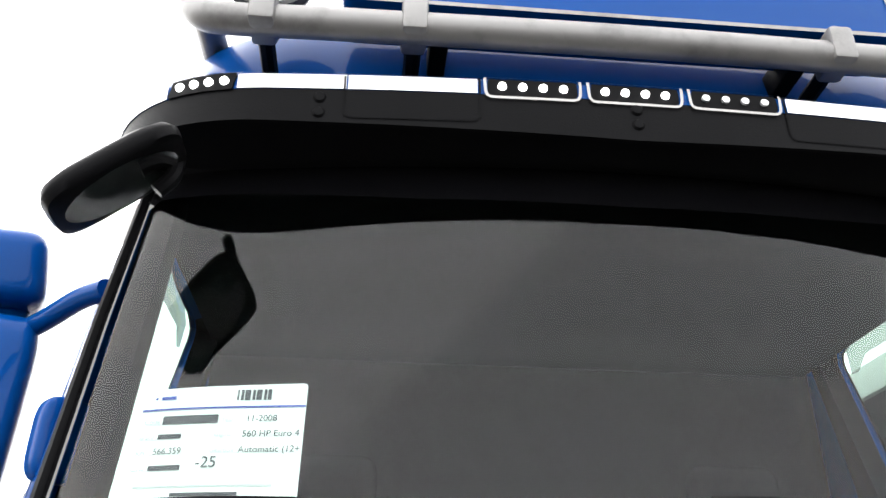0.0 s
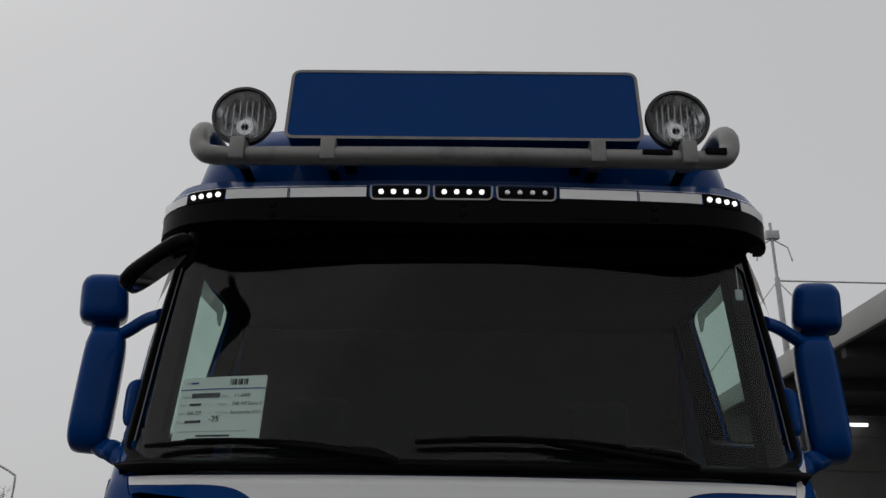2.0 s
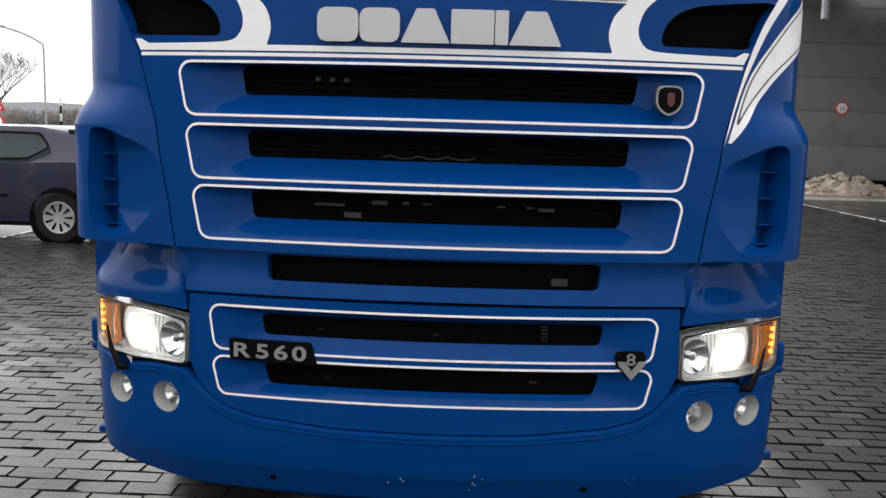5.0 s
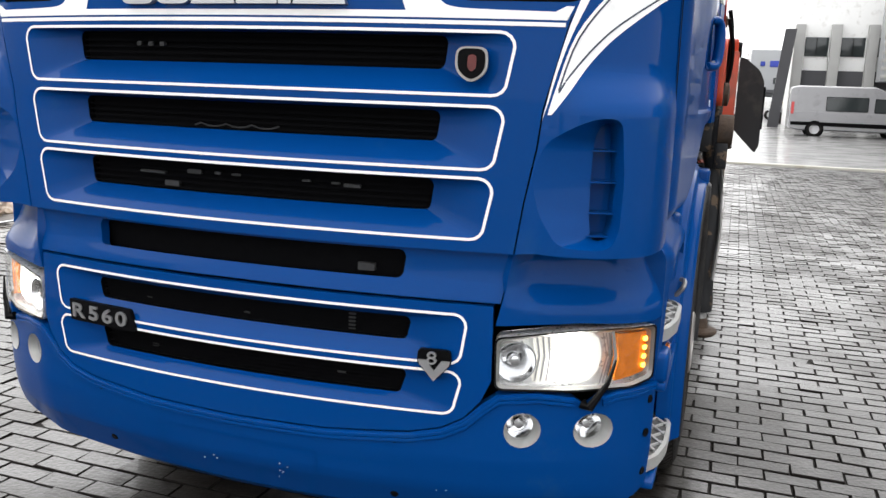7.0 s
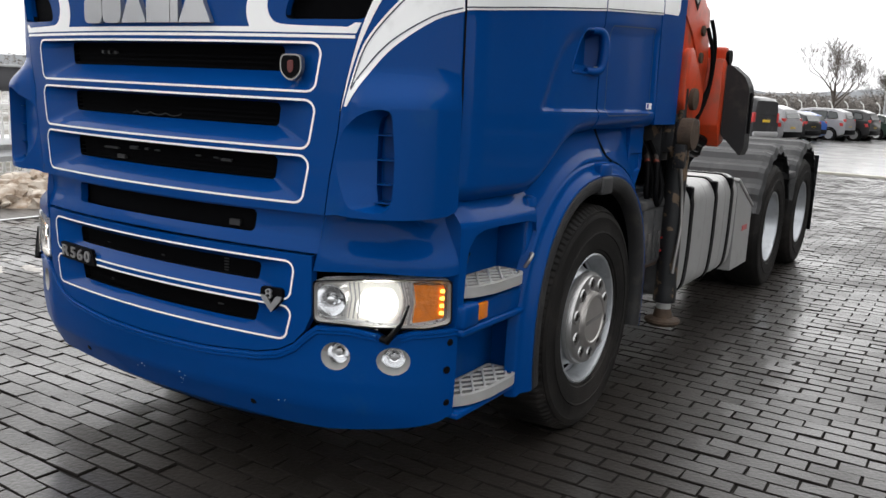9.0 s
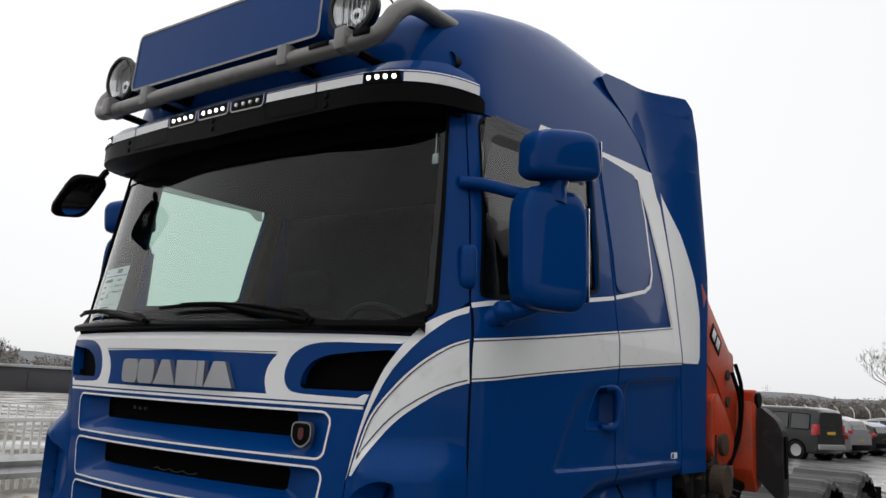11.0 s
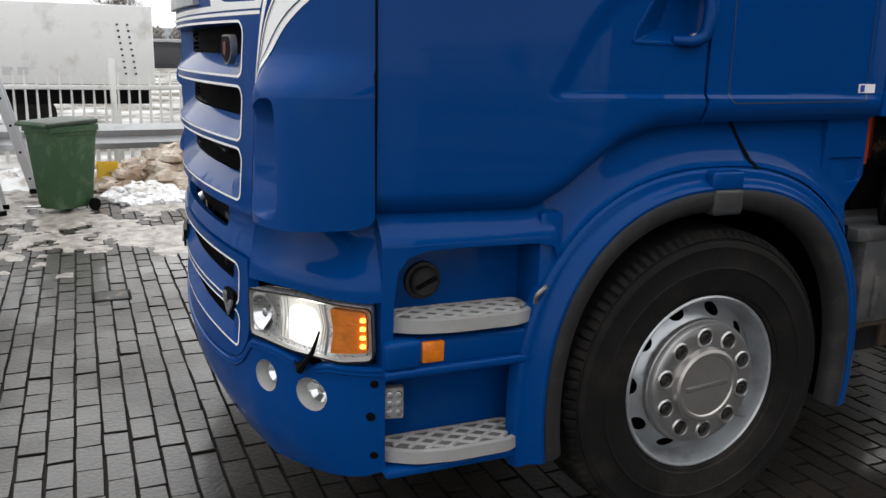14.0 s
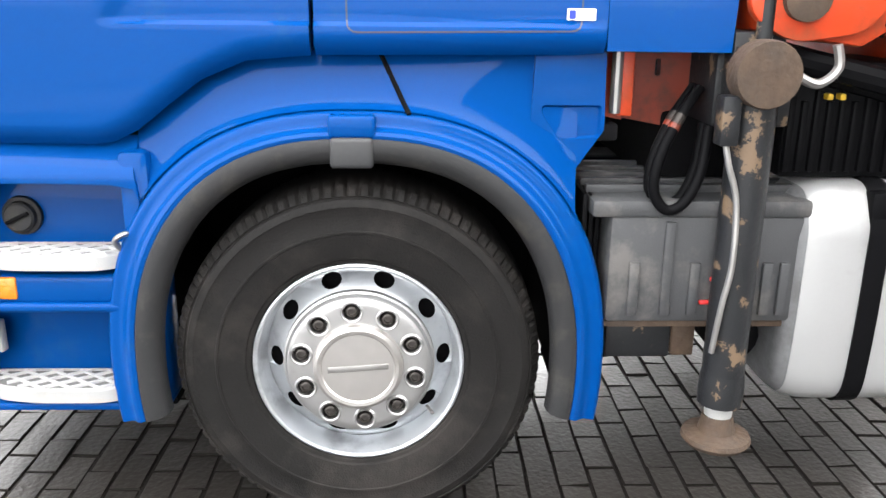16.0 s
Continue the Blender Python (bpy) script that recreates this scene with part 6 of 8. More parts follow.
for dx, grow in ((0.0, 1.0), (-0.05, 0.86)):
    loop = smooth_path([(1.10 + dx, 2.42, 1.30), (1.17 + dx, 2.345, 1.22), (1.20 + dx, 2.295, 1.12), (1.205 + dx, 2.285, 1.03), (1.205 + dx, 2.325, 0.975 + 0.05 * (1 - grow)), (1.205 + dx, 2.375, 1.0), (1.19 + dx, 2.415, 1.08), (1.15 + dx, 2.44, 1.20)], 8)
    part("hose_loop", tube(fresh(), loop, 0.0155, 12), BLACK, crane, "thick black hydraulic hose hanging in a loop")
    part("hose_fitting", tube(fresh(), [loop[7], loop[9]], 0.0165, 12), NUT, crane, "steel hose fitting")
    part("hose_tag", tube(fresh(), [loop[9], loop[10]], 0.0165, 12), ORANGESHADE, crane, "red hose sleeve")
for y, z in ((2.80, 1.93), (2.80, 1.78)):
    part("boom_boss", lathe(fresh(), [(0.03, 0.0), (0.03, 0.012), (0.0, 0.014)], facing((1.222, y, z), (1, 0, 0)), 16), RUST, crane)

for s in (1, -1):
    leg = part("support_leg", tube(fresh(), [(s * 1.235, 2.525, 0.40), (s * 1.235, 2.525, 1.42)], 0.060, 20), LEGPAINT, truck, "worn black hydraulic support leg")
    part("leg_collar", lathe(fresh(), [(0.064, 0.0), (0.066, 0.05), (0.062, 0.10)], Matrix.Translation((s * 1.235, 2.525, 0.40)), 20), LEGPAINT, leg)
    part("leg_ring", lathe(fresh(), [(0.040, 0.0), (0.041, 0.035), (0.035, 0.04)], Matrix.Translation((s * 1.235, 2.525, 0.355)), 20), STEPALU, leg, "white ring above the foot")
    part("leg_foot", lathe(fresh(), [(0.0, 0.265), (0.088, 0.268), (0.102, 0.285), (0.098, 0.298), (0.055, 0.310), (0.044, 0.36), (0.0, 0.36)], Matrix.Translation((s * 1.235, 2.525, 0.0)), 28), RUST, leg, "rusty round foot")
    part("leg_cap", lathe(fresh(), [(0.0, 0.015), (0.084, 0.012), (0.088, 0.0), (0.088, -0.06)], facing((s * 1.305, 2.525, 1.355), (s, 0, 0)), 30), RUST, leg, "brown rusted round cap")
    part("leg_bracket", box(fresh(), s * 1.16 - 0.06, s * 1.16 + 0.06, 2.46, 2.60, 1.25, 1.46, 0.01), LEGPAINT, leg)
    part("leg_pipe", tube(fresh(), smooth_path([(s * 1.28, 2.44, 1.19), (s * 1.285, 2.455, 1.12), (s * 1.29, 2.485, 1.02), (s * 1.30, 2.49, 0.85), (s * 1.295, 2.475, 0.72), (s * 1.285, 2.465, 0.58)]), 0.009, 8), STEEL, leg)
    part("leg_valve", box(fresh(), s * 1.27 - 0.03, s * 1.27 + 0.03, 2.42, 2.47, 1.17, 1.30, 0.006), LEGPAINT, leg)
    part("leg_hook", tube(fresh(), smooth_path([(s * 1.27, 2.60, 1.36), (s * 1.27, 2.67, 1.33), (s * 1.27, 2.72, 1.37), (s * 1.27, 2.71, 1.43)]), 0.013, 8), STEEL, leg)
    part("leg_piston", tube(fresh(), [(s * 1.235, 2.53, 1.42), (s * 1.235, 2.53, 1.60)], 0.022, 12), LEGPAINT, leg)
part("control_valve_bank", box(fresh(), 0.8, 1.12, 2.66, 3.1, 1.05, 1.38, 0.02), BLACK, crane)
for k in range(12):
    part("valve_fin", box(fresh(), 1.10, 1.135, 2.668 + 0.036 * k, 2.686 + 0.036 * k, 1.07, 1.30 - 0.03 * (k % 2), 0.004), BLACK, crane)
for k in range(5):
    y, z = 2.77 + 0.036 * (k if k < 3 else k - 3.2), 1.358 if k < 3 else 1.275
    part("valve_knob", box(fresh(), 1.118, 1.150, y, y + 0.017, z, z + 0.017, 0.004), YELLOW, crane)
part("lower_boom_arm", prism(rounded([(2.70, 1.62), (3.3, 1.60), (3.3, 1.46), (2.74, 1.44)], 0.04), 0.70, 1.12, 0.01), ORANGE, crane)
part("cab_step_pole", tube(fresh(), [(1.10, 2.185, 1.23), (1.10, 2.185, 1.42)], 0.016, 10), STEEL, crane)


# ---- ground ----
def brick_ground(name, base, joint):
    m = bpy.data.materials.new(name)
    m.use_nodes = True
    n, l = m.node_tree.nodes, m.node_tree.links
    b = n["Principled BSDF"]
    co = n.new("ShaderNodeTexCoord")
    br = n.new("ShaderNodeTexBrick")
    br.inputs["Scale"].default_value, br.inputs["Brick Width"].default_value, br.inputs["Row Height"].default_value = 1.0, 0.21, 0.105
    br.inputs["Mortar Size"].default_value, br.inputs["Mortar Smooth"].default_value = 0.010, 0.3
    br.inputs["Color1"].default_value, br.inputs["Color2"].default_value, br.inputs["Mortar"].default_value = (*base, 1), (*[c * 0.72 for c in base], 1), (*joint, 1)
    l.new(co.outputs["Object"], br.inputs["Vector"])
    wet = n.new("ShaderNodeTexNoise")
    wet.inputs["Scale"].default_value, wet.inputs["Detail"].default_value = 0.35, 7
    l.new(co.outputs["Object"], wet.inputs["Vector"])
    fine = n.new("ShaderNodeTexNoise")
    fine.inputs["Scale"].default_value, fine.inputs["Detail"].default_value = 30, 4
    l.new(co.outputs["Object"], fine.inputs["Vector"])
    mr = n.new("ShaderNodeMapRange")
    mr.inputs["From Min"].default_value, mr.inputs["From Max"].default_value = 0.35, 0.65
    mr.inputs["To Min"].default_value, mr.inputs["To Max"].default_value = 0.7, 1.25
    l.new(wet.outputs["Fac"], mr.inputs["Value"])
    mul = n.new("ShaderNodeVectorMath")
    mul.operation = "SCALE"
    l.new(br.outputs["Color"], mul.inputs[0])
    l.new(mr.outputs["Result"], mul.inputs["Scale"])
    l.new(mul.outputs[0], b.inputs["Base Color"])
    rr = n.new("ShaderNodeMapRange")
    rr.inputs["From Min"].default_value, rr.inputs["From Max"].default_value = 0.35, 0.65
    rr.inputs["To Min"].default_value, rr.inputs["To Max"].default_value = 0.22, 0.5
    l.new(wet.outputs["Fac"], rr.inputs["Value"])
    l.new(rr.outputs["Result"], b.inputs["Roughness"])
    bp = n.new("ShaderNodeBump")
    bp.inputs["Strength"].default_value, bp.inputs["Distance"].default_value = 0.35, 0.012
    mix = n.new("ShaderNodeMath")
    mix.operation = "MULTIPLY_ADD"
    l.new(fine.outputs["Fac"], mix.inputs[0])
    mix.inputs[1].default_value = 0.35
    inv = n.new("ShaderNodeMath")
    inv.operation = "SUBTRACT"
    inv.inputs[0].default_value = 1.0
    l.new(br.outputs["Fac"], inv.inputs[1])
    l.new(inv.outputs[0], mix.inputs[2])
    l.new(mix.outputs[0], bp.inputs["Height"])
    l.new(bp.outputs["Normal"], b.inputs["Normal"])
    return m


def wet_film(m, low, high):
    """A patchy film of water on the stones."""
    n, l = m.node_tree.nodes, m.node_tree.links
    geo, wet, mr = n.new("ShaderNodeNewGeometry"), n.new("ShaderNodeTexNoise"), n.new("ShaderNodeMapRange")
    wet.inputs["Scale"].default_value, wet.inputs["Detail"].default_value, wet.inputs["Roughness"].default_value = 0.8, 7, 0.6
    mr.inputs["From Min"].default_value, mr.inputs["From Max"].default_value = 0.4, 0.6
    mr.inputs["To Min"].default_value, mr.inputs["To Max"].default_value = low, high
    l.new(geo.outputs["Position"], wet.inputs["Vector"])
    l.new(wet.outputs["Fac"], mr.inputs["Value"])
    l.new(mr.outputs["Result"], n["Principled BSDF"].inputs["Coat Weight"])
    n["Principled BSDF"].inputs["Coat Roughness"].default_value = 0.14
    n["Principled BSDF"].inputs["Coat IOR"].default_value = 1.45


def paver_material():
    m = material("wet_paver", (0.020, 0.0172, 0.0148), 0.40, spec=0.3, vary=0.4, scale=1.3, bump=0.35, bump_scale=50, per_object=0.18, dirt=(0.020, 0.017, 0.015), dirt_amount=0.5, dirt_scale=1.8)
    wet_film(m, 0.05, 0.65)
    return m


GROUND_M = brick_ground("far_wet_paving", (0.056, 0.0495, 0.0445), (0.012, 0.011, 0.010))
wet_film(GROUND_M, 0.05, 0.55)
PAVER = paver_material()
SLUSH = material("trodden_slush", (0.40, 0.375, 0.345), 0.35, vary=0.3, scale=8, bump=0.6, bump_scale=50, dirt=(0.15, 0.13, 0.11), dirt_amount=0.7, dirt_scale=9)
JOINT = material("wet_joint_sand", (0.012, 0.0102, 0.0088), 0.75, spec=0.12, vary=0.5, scale=20, bump=0.4, bump_scale=120)
SNOW = material("old_snow", (0.78, 0.79, 0.80), 0.6, vary=0.08, scale=6, bump=0.5, bump_scale=40, dirt=(0.42, 0.38, 0.34), dirt_amount=0.40, dirt_scale=3)
DIRTYSNOW = material("dirty_snow", (0.52, 0.46, 0.39), 0.7, vary=0.25, scale=4, bump=0.8, bump_scale=30, dirt=(0.22, 0.15, 0.095), dirt_amount=0.75, dirt_scale=3.5)
ASPHALT = material("wet_asphalt", (0.17, 0.168, 0.165), 0.35, vary=0.2, scale=0.6, bump=0.3, bump_scale=60, dirt=(0.09, 0.088, 0.086), dirt_amount=0.4, dirt_scale=0.3)
wet_film(ASPHALT, 0.3, 0.9)
VERGE = material("winter_grass", (0.10, 0.09, 0.068), 0.9, vary=0.4, scale=2, bump=0.6, bump_scale=15, dirt=(0.60, 0.60, 0.60), dirt_amount=0.62, dirt_scale=0.5)

# the near field is laid with single pavers, so the sheet has a shallow tray there
NX0, NX1, NY0, NY1 = -5.88, 8.40, -5.04, 20.16
bm = fresh()
for x0, x1, y0, y1 in ((-400, NX0, -300, 600), (NX1, 400, -300, 600), (NX0, NX1, -300, NY0), (NX0, NX1, NY1, 600)):
    vs = [bm.verts.new(p) for p in ((x0, y0, 0), (x1, y0, 0), (x1, y1, 0), (x0, y1, 0))]
    bm.faces.new(vs)
ground = part("ground", bm, GROUND_M, None, sharp=0)
tagged(ground, "wet grey brick paving of a lorry yard", "ground", kind="structure")
bm = fresh()
box(bm, NX0, NX1, NY0, NY1, -0.06, -0.0095)
bed = part("paving_bed", bm, JOINT, None)
tagged(bed, "dark wet joint sand between pavers", "paving", kind="structure")

# asphalt apron with a pale kerb line beyond the paving
apron = part("asphalt_apron", box(fresh(), -60, 60, 20.6, 200, -0.05, 0.012), ASPHALT, None)
tagged(apron, "wet grey asphalt parking apron", "road", kind="structure")
kerb_line = part("kerb", box(fresh(), -40, 40, 20.25, 20.55, -0.05, 0.05, 0.015), material("pale_kerb", (0.42, 0.405, 0.36), 0.6, vary=0.15, scale=3, dirt=(0.3, 0.28, 0.22), dirt_amount=0.4), None)
tagged(kerb_line, "long pale concrete kerb strip across the yard", "kerb", kind="structure")
verge = part("verge", box(fresh(), -80, -8.2, -40, 140, -0.05, 0.03), VERGE, None)
tagged(verge, "winter grass verge with snow remains", "grass", kind="structure")
drain = thing("drain_cover", "dark square drain cover set in the paving", "drain", (-2.31, -0.31, 0))
part("drain_frame", box(fresh(), -2.43, -2.19, -0.43, -0.19, -0.02, 0.004, 0.004), DEEP, drain)
part("drain_grate", box(fresh(), -2.41, -2.21, -0.41, -0.21, 0.0, 0.006, 0.003), LEGPAINT, drain)

# ---- fence, guard rail ----
FENCEWHITE = material("white_fence_paint", (0.74, 0.74, 0.72), 0.5, vary=0.06, scale=5, dirt=(0.5, 0.49, 0.45), dirt_amount=0.3, dirt_scale=4)
GALV = material("galvanised_steel", (0.40, 0.41, 0.42), 0.45, metal=0.6, vary=0.15, scale=6, dirt=(0.25, 0.25, 0.25), dirt_amount=0.3)


def fence_x(y):
    return -8.75 - 0.13 * (y - 0.5) if y > 0 else -8.685


def make_fence(y0, y1, label):
    f = thing("fence", label, "fence", (fence_x((y0 + y1) / 2), (y0 + y1) / 2, 0), "white fence panels")
    a, b = Vector((fence_x(y0), y0, 0)), Vector((fence_x(y1), y1, 0))
    d = (b - a).normalized()
    n = Vector((-d.y, d.x, 0))
    ang = math.degrees(math.atan2(d.y, d.x))
    for z in (0.36, 1.05):
        part("fence_rail", box(fresh(), 0, (b - a).length, -0.02, 0.02, z - 0.03, z + 0.03, 0.004, m=Matrix.Translation(a) @ pose(0, 0, 0, 0, 0, ang)), FENCEWHITE, f)
    part("fence_post", box(fresh(), -0.035, 0.035, -0.035, 0.035, 0.0, 1.42, 0.005, m=Matrix.Translation(a) @ pose(0, 0, 0, 0, 0, ang)), FENCEWHITE, f)
    k = int((b - a).length / 0.135)
    first = None
    for i in range(k):
        p = a + d * (0.07 + i * 0.135)
        h = 1.26 if i % 2 else 1.25
        if first is None or h not in first:
            bm = fresh()
            box(bm, -0.026, 0.026, -0.012, 0.012, 0.08, h, 0.0)
            for v in bm.verts:
                if v.co.z > h - 0.01:
                    v.co.x *= 0.3
            me = bpy.data.meshes.new("slat")
            bm.to_mesh(me)
            bm.free()
            me.materials.append(FENCEWHITE)
            first = first or {}
            first[h] = me
        ob = new("slat", first[h])
        ob.parent = f
        ob.matrix_local = Matrix.Translation(p + n * 0.03 - f.location) @ pose(0, 0, 0, 0, 0, ang)
    return f


for k in range(-4, 8):
    make_fence(k * 2.6, k * 2.6 + 2.6, "white steel palisade fence panel along the yard edge")
bm = fresh()
y = 20.8
while y < 90:
    box(bm, fence_x(y) - 0.02, fence_x(y) + 0.02, y, y + 0.05, 0.1, 1.4)
    y += 0.27
for z in (0.42, 1.12):
    tube(bm, [(fence_x(20.8), 20.8, z), (fence_x(90), 90, z)], 0.03, 4)
tagged(part("far_fence", bm, FENCEWHITE, None), "long run of white palisade fence far off", "fence", kind="stuff")

rail = thing("guard_rail", "galvanised steel guard rail before the white fence", "guard rail", (-8.2, 4, 0))
bm = fresh()
prof = [(0.0, 0.30), (0.03, 0.33), (0.07, 0.38), (0.03, 0.43), (0.0, 0.46), (0.03, 0.49), (0.07, 0.54), (0.03, 0.59), (0.0, 0.62)]
ring_loft(bm, [[(-8.15 - 0.13 * max(0, yy) + dx, yy, z) for dx, z in prof] for yy in (-10, 0, 10, 25, 60)], closed=False)
part("rail_beam", bm, GALV, rail)
for k in range(-2, 9):
    yy = k * 4.0 + 1.5
    part("rail_post", box(fresh(), -8.25 - 0.13 * max(0, yy), -8.15 - 0.13 * max(0, yy), yy - 0.05, yy + 0.05, 0.0, 0.60, 0.004), GALV, rail)


# ---- snow ----
def heap(name, label, cx, cy, rx, ry, h, mat, seed, lumps=90, dirt=None):
    rnd = random.Random(seed)
    bm = fresh()
    n = 44
    grid = {}
    for i in range(n + 1):
        for j in range(n + 1):
            u, v = -1 + 2 * i / n, -1 + 2 * j / n
            r = math.hypot(u, v)
            x, y = cx + u * rx, cy + v * ry
            q = noise.noise(Vector((x * 1.3, y * 1.3, seed))) * 0.5 + noise.noise(Vector((x * 4, y * 4, seed + 5))) * 0.28 + noise.noise(Vector((x * 11, y * 11, seed + 9))) * 0.14
            z = h * max(0, 1 - r ** 1.6) * (0.75 + q) + 0.03 * q - 0.03 * r
            grid[i, j] = bm.verts.new((x, y, max(-0.02, z)))
    for i in range(n):
        for j in range(n):
            bm.faces.new((grid[i, j], grid[i + 1, j], grid[i + 1, j + 1], grid[i, j + 1]))
    t = thing(name, label, "snow", (cx, cy, 0))
    body = part("heap_body", bm, mat, t, sharp=70)
    bm = fresh()
    for k in range(lumps):
        a, r = rnd.uniform(0, 6.28), rnd.uniform(0, 1) ** 0.6
        x, y = cx + math.cos(a) * r * rx * 0.95, cy + math.sin(a) * r * ry * 0.95
        z = h * max(0, 1 - r ** 1.6) * 0.75
        s = rnd.uniform(0.03, 0.10) * (1.25 if h > 0.3 else 0.8)
        g = bmesh.ops.create_icosphere(bm, subdivisions=2, radius=s)["verts"]
        for v in g:
            v.co = Vector((v.co.x * rnd.uniform(0.9, 1.1) * 1.2, v.co.y * 1.1, v.co.z * 0.8)) * (1 + 0.7 * noise.noise(v.co * 16 + Vector((k, 0, 0)))) + Vector((x, y, z + s * 0.1))
    tagged(part("snow_rubble", bm, mat, t, sharp=28), kind="stuff")
    return t


heap("snow_heap", "dirty brown-white snow heap against the guard rail", -6.95, 1.05, 1.0, 1.5, 0.62, DIRTYSNOW, 3, 520)
heap("snow_heap", "low dirty snow heap by the fence", -7.1, 4.6, 0.9, 2.2, 0.38, DIRTYSNOW, 8, 300)
heap("snow_heap", "small white snow heap beside the green bin", -6.2, 0.22, 0.65, 0.5, 0.13, SNOW, 12, 200)
heap("snow_heap", "flat white snow bank under the guard rail", -7.5, -0.95, 0.8, 1.1, 0.16, SNOW, 17, 30)
heap("snow_heap", "small grey snow heap at the hall wall", 11.6, 23.6, 1.6, 1.1, 0.75, DIRTYSNOW, 21, 70)
bm = fresh()
n = 150
grid = {}
for i in range(n + 1):
    for j in range(n + 1):
        x, y = -7.6 + 5.2 * i / n, -3.6 + 5.6 * j / n
        q = noise.noise(Vector((x * 1.1, y * 2.2, 2))) + 0.7 * noise.noise(Vector((x * 3.4, y * 6, 7))) + 0.45 * noise.noise(Vector((x * 9, y * 15, 4)))
        edge = ease(-2.2, -4.0, x) * ease(2.0, 0.9, y) * ease(-3.6, -2.4, y)
        grid[i, j] = bm.verts.new((x, y, 0.003 + 0.028 * (q - 0.46 + 0.95 * (edge - 0.5))))
for i in range(n):
    for j in range(n):
        q = (grid[i, j], grid[i + 1, j], grid[i + 1, j + 1], grid[i, j + 1])
        if max(v.co.z for v in q) > 0.002:
            bm.faces.new(q)
for v in [v for v in bm.verts if not v.link_faces]:
    bm.verts.remove(v)
for v in bm.verts:
    v.co.z = max(-0.004, min(0.022, v.co.z))
tagged(part("slush", bm, SLUSH, None, sharp=80), "thin patches of trodden slush on the paving", "snow", kind="stuff")

# ---- bin, ladders, container ----
BINGREEN = material("green_bin_plastic", (0.024, 0.070, 0.026), 0.5, vary=0.15, scale=5, dirt=(0.07, 0.12, 0.06), dirt_amount=0.35, dirt_scale=6)
BINLID = material("dark_green_lid", (0.012, 0.03, 0.014), 0.45, vary=0.2, scale=5, dirt=(0.05, 0.06, 0.05), dirt_amount=0.3, dirt_scale=5)
bin_ = thing("wheelie_bin", "green plastic wheelie bin standing in slush", "bin", (-5.50, -0.60, 0))
mb = Matrix.Translation((-5.50, -0.60, 0)) @ pose(0, 0, 0, 0, 0, 128) @ Matrix.Diagonal((0.75, 0.75, 0.85, 1.0))
rings = []
for z, w, d in ((0.06, 0.20, 0.24), (0.10, 0.215, 0.26), (0.60, 0.255, 0.305), (0.92, 0.275, 0.335), (0.925, 0.30, 0.36), (0.99, 0.30, 0.36)):
    rings.append([mb @ Vector((d * x, w * y, z)) for x, y in rounded([(-1, -1), (1, -1), (1, 1), (-1, 1)], 0.18)])
part("bin_body", ring_loft(fresh(), rings), BINGREEN, bin_, sharp=40)
part("bin_lid", box(fresh(), -0.37, 0.37, -0.31, 0.31, 0.99, 1.045, 0.02, 3, m=mb @ pose(0, 0, 0, 0, -2, 0)), BINLID, bin_, "dark green lid")
part("lid_lip", box(fresh(), 0.34, 0.41, -0.18, 0.18, 0.985, 1.02, 0.01, m=mb), BINGREEN, bin_)
part("bin_handle", tube(fresh(), [mb @ Vector((-0.40, -0.28, 1.0)), mb @ Vector((-0.42, 0.28, 1.0))], 0.018, 8), BINGREEN, bin_)
for sy in (-0.27, 0.27):
    part("bin_wheel", lathe(fresh(), [(0.0, -0.025), (0.072, -0.025), (0.078, 0.0), (0.072, 0.025), (0.0, 0.025)], mb @ facing((0.22, sy, 0.078), (0, 1, 0)), 20), BLACK, bin_)
    part("bin_rib", box(fresh(), -0.32, 0.32, sy - 0.012, sy + 0.012, 0.88, 0.93, 0.004, m=mb), BINGREEN, bin_)
tub = thing("yellow_tub", "yellow plastic tub on the snow", "tub", (-6.8, -0.18, 0.0))
part("tub_body", ring_loft(fresh(), [[(-6.8 + 0.10 * k * x, -0.18 + 0.12 * k * y, z) for x, y in rounded([(-1, -1), (1, -1), (1, 1), (-1, 1)], 0.2)] for z, k in ((0.05, 0.85), (0.30, 1.0), (0.30, 0.93), (0.10, 0.8))]), YELLOW, tub)

LADDER = material("ladder_aluminium", (0.60, 0.61, 0.62), 0.4, metal=0.5, vary=0.1, scale=8)
for fx, fy, lean in ((-5.32, -1.17, 0.42), (-6.62, -0.92, 0.62)):
    lad = thing("ladder", "aluminium ladder leaning on the site container", "ladder", (fx, fy, 0), "ladders")
    for dx in (0.0, -0.34):
        a, b = Vector((fx + dx, fy, 0.0)), Vector((fx + dx, fy - lean, 2.5))
        ang = math.degrees(math.atan2(lean, 2.5))
        part("stile", box(fresh(), -0.013, 0.013, -0.045, 0.045, 0.0, 2.55, 0.004, m=Matrix.Translation(a) @ pose(0, 0, 0, ang, 0, 0)), LADDER, lad)
        part("ladder_foot", box(fresh(), -0.02, 0.02, -0.06, 0.06, -0.0, 0.06, 0.006, m=Matrix.Translation(a)), BLACK, lad)
        for k in range(8):
            p = a.lerp(b, (k + 0.6) / 8.8)
            part("rung_end", lathe(fresh(), [(0.0, 0.016), (0.014, 0.015), (0.016, 0.0)], facing(p, (1, 0, 0)), 10), BLACK, lad)
    for k in range(8):
        p = Vector((fx, fy, 0)).lerp(Vector((fx, fy - lean, 2.5)), (k + 0.6) / 8.8)
        part("rung", tube(fresh(), [p, p + Vector((-0.34, 0, 0))], 0.014, 8), LADDER, lad)

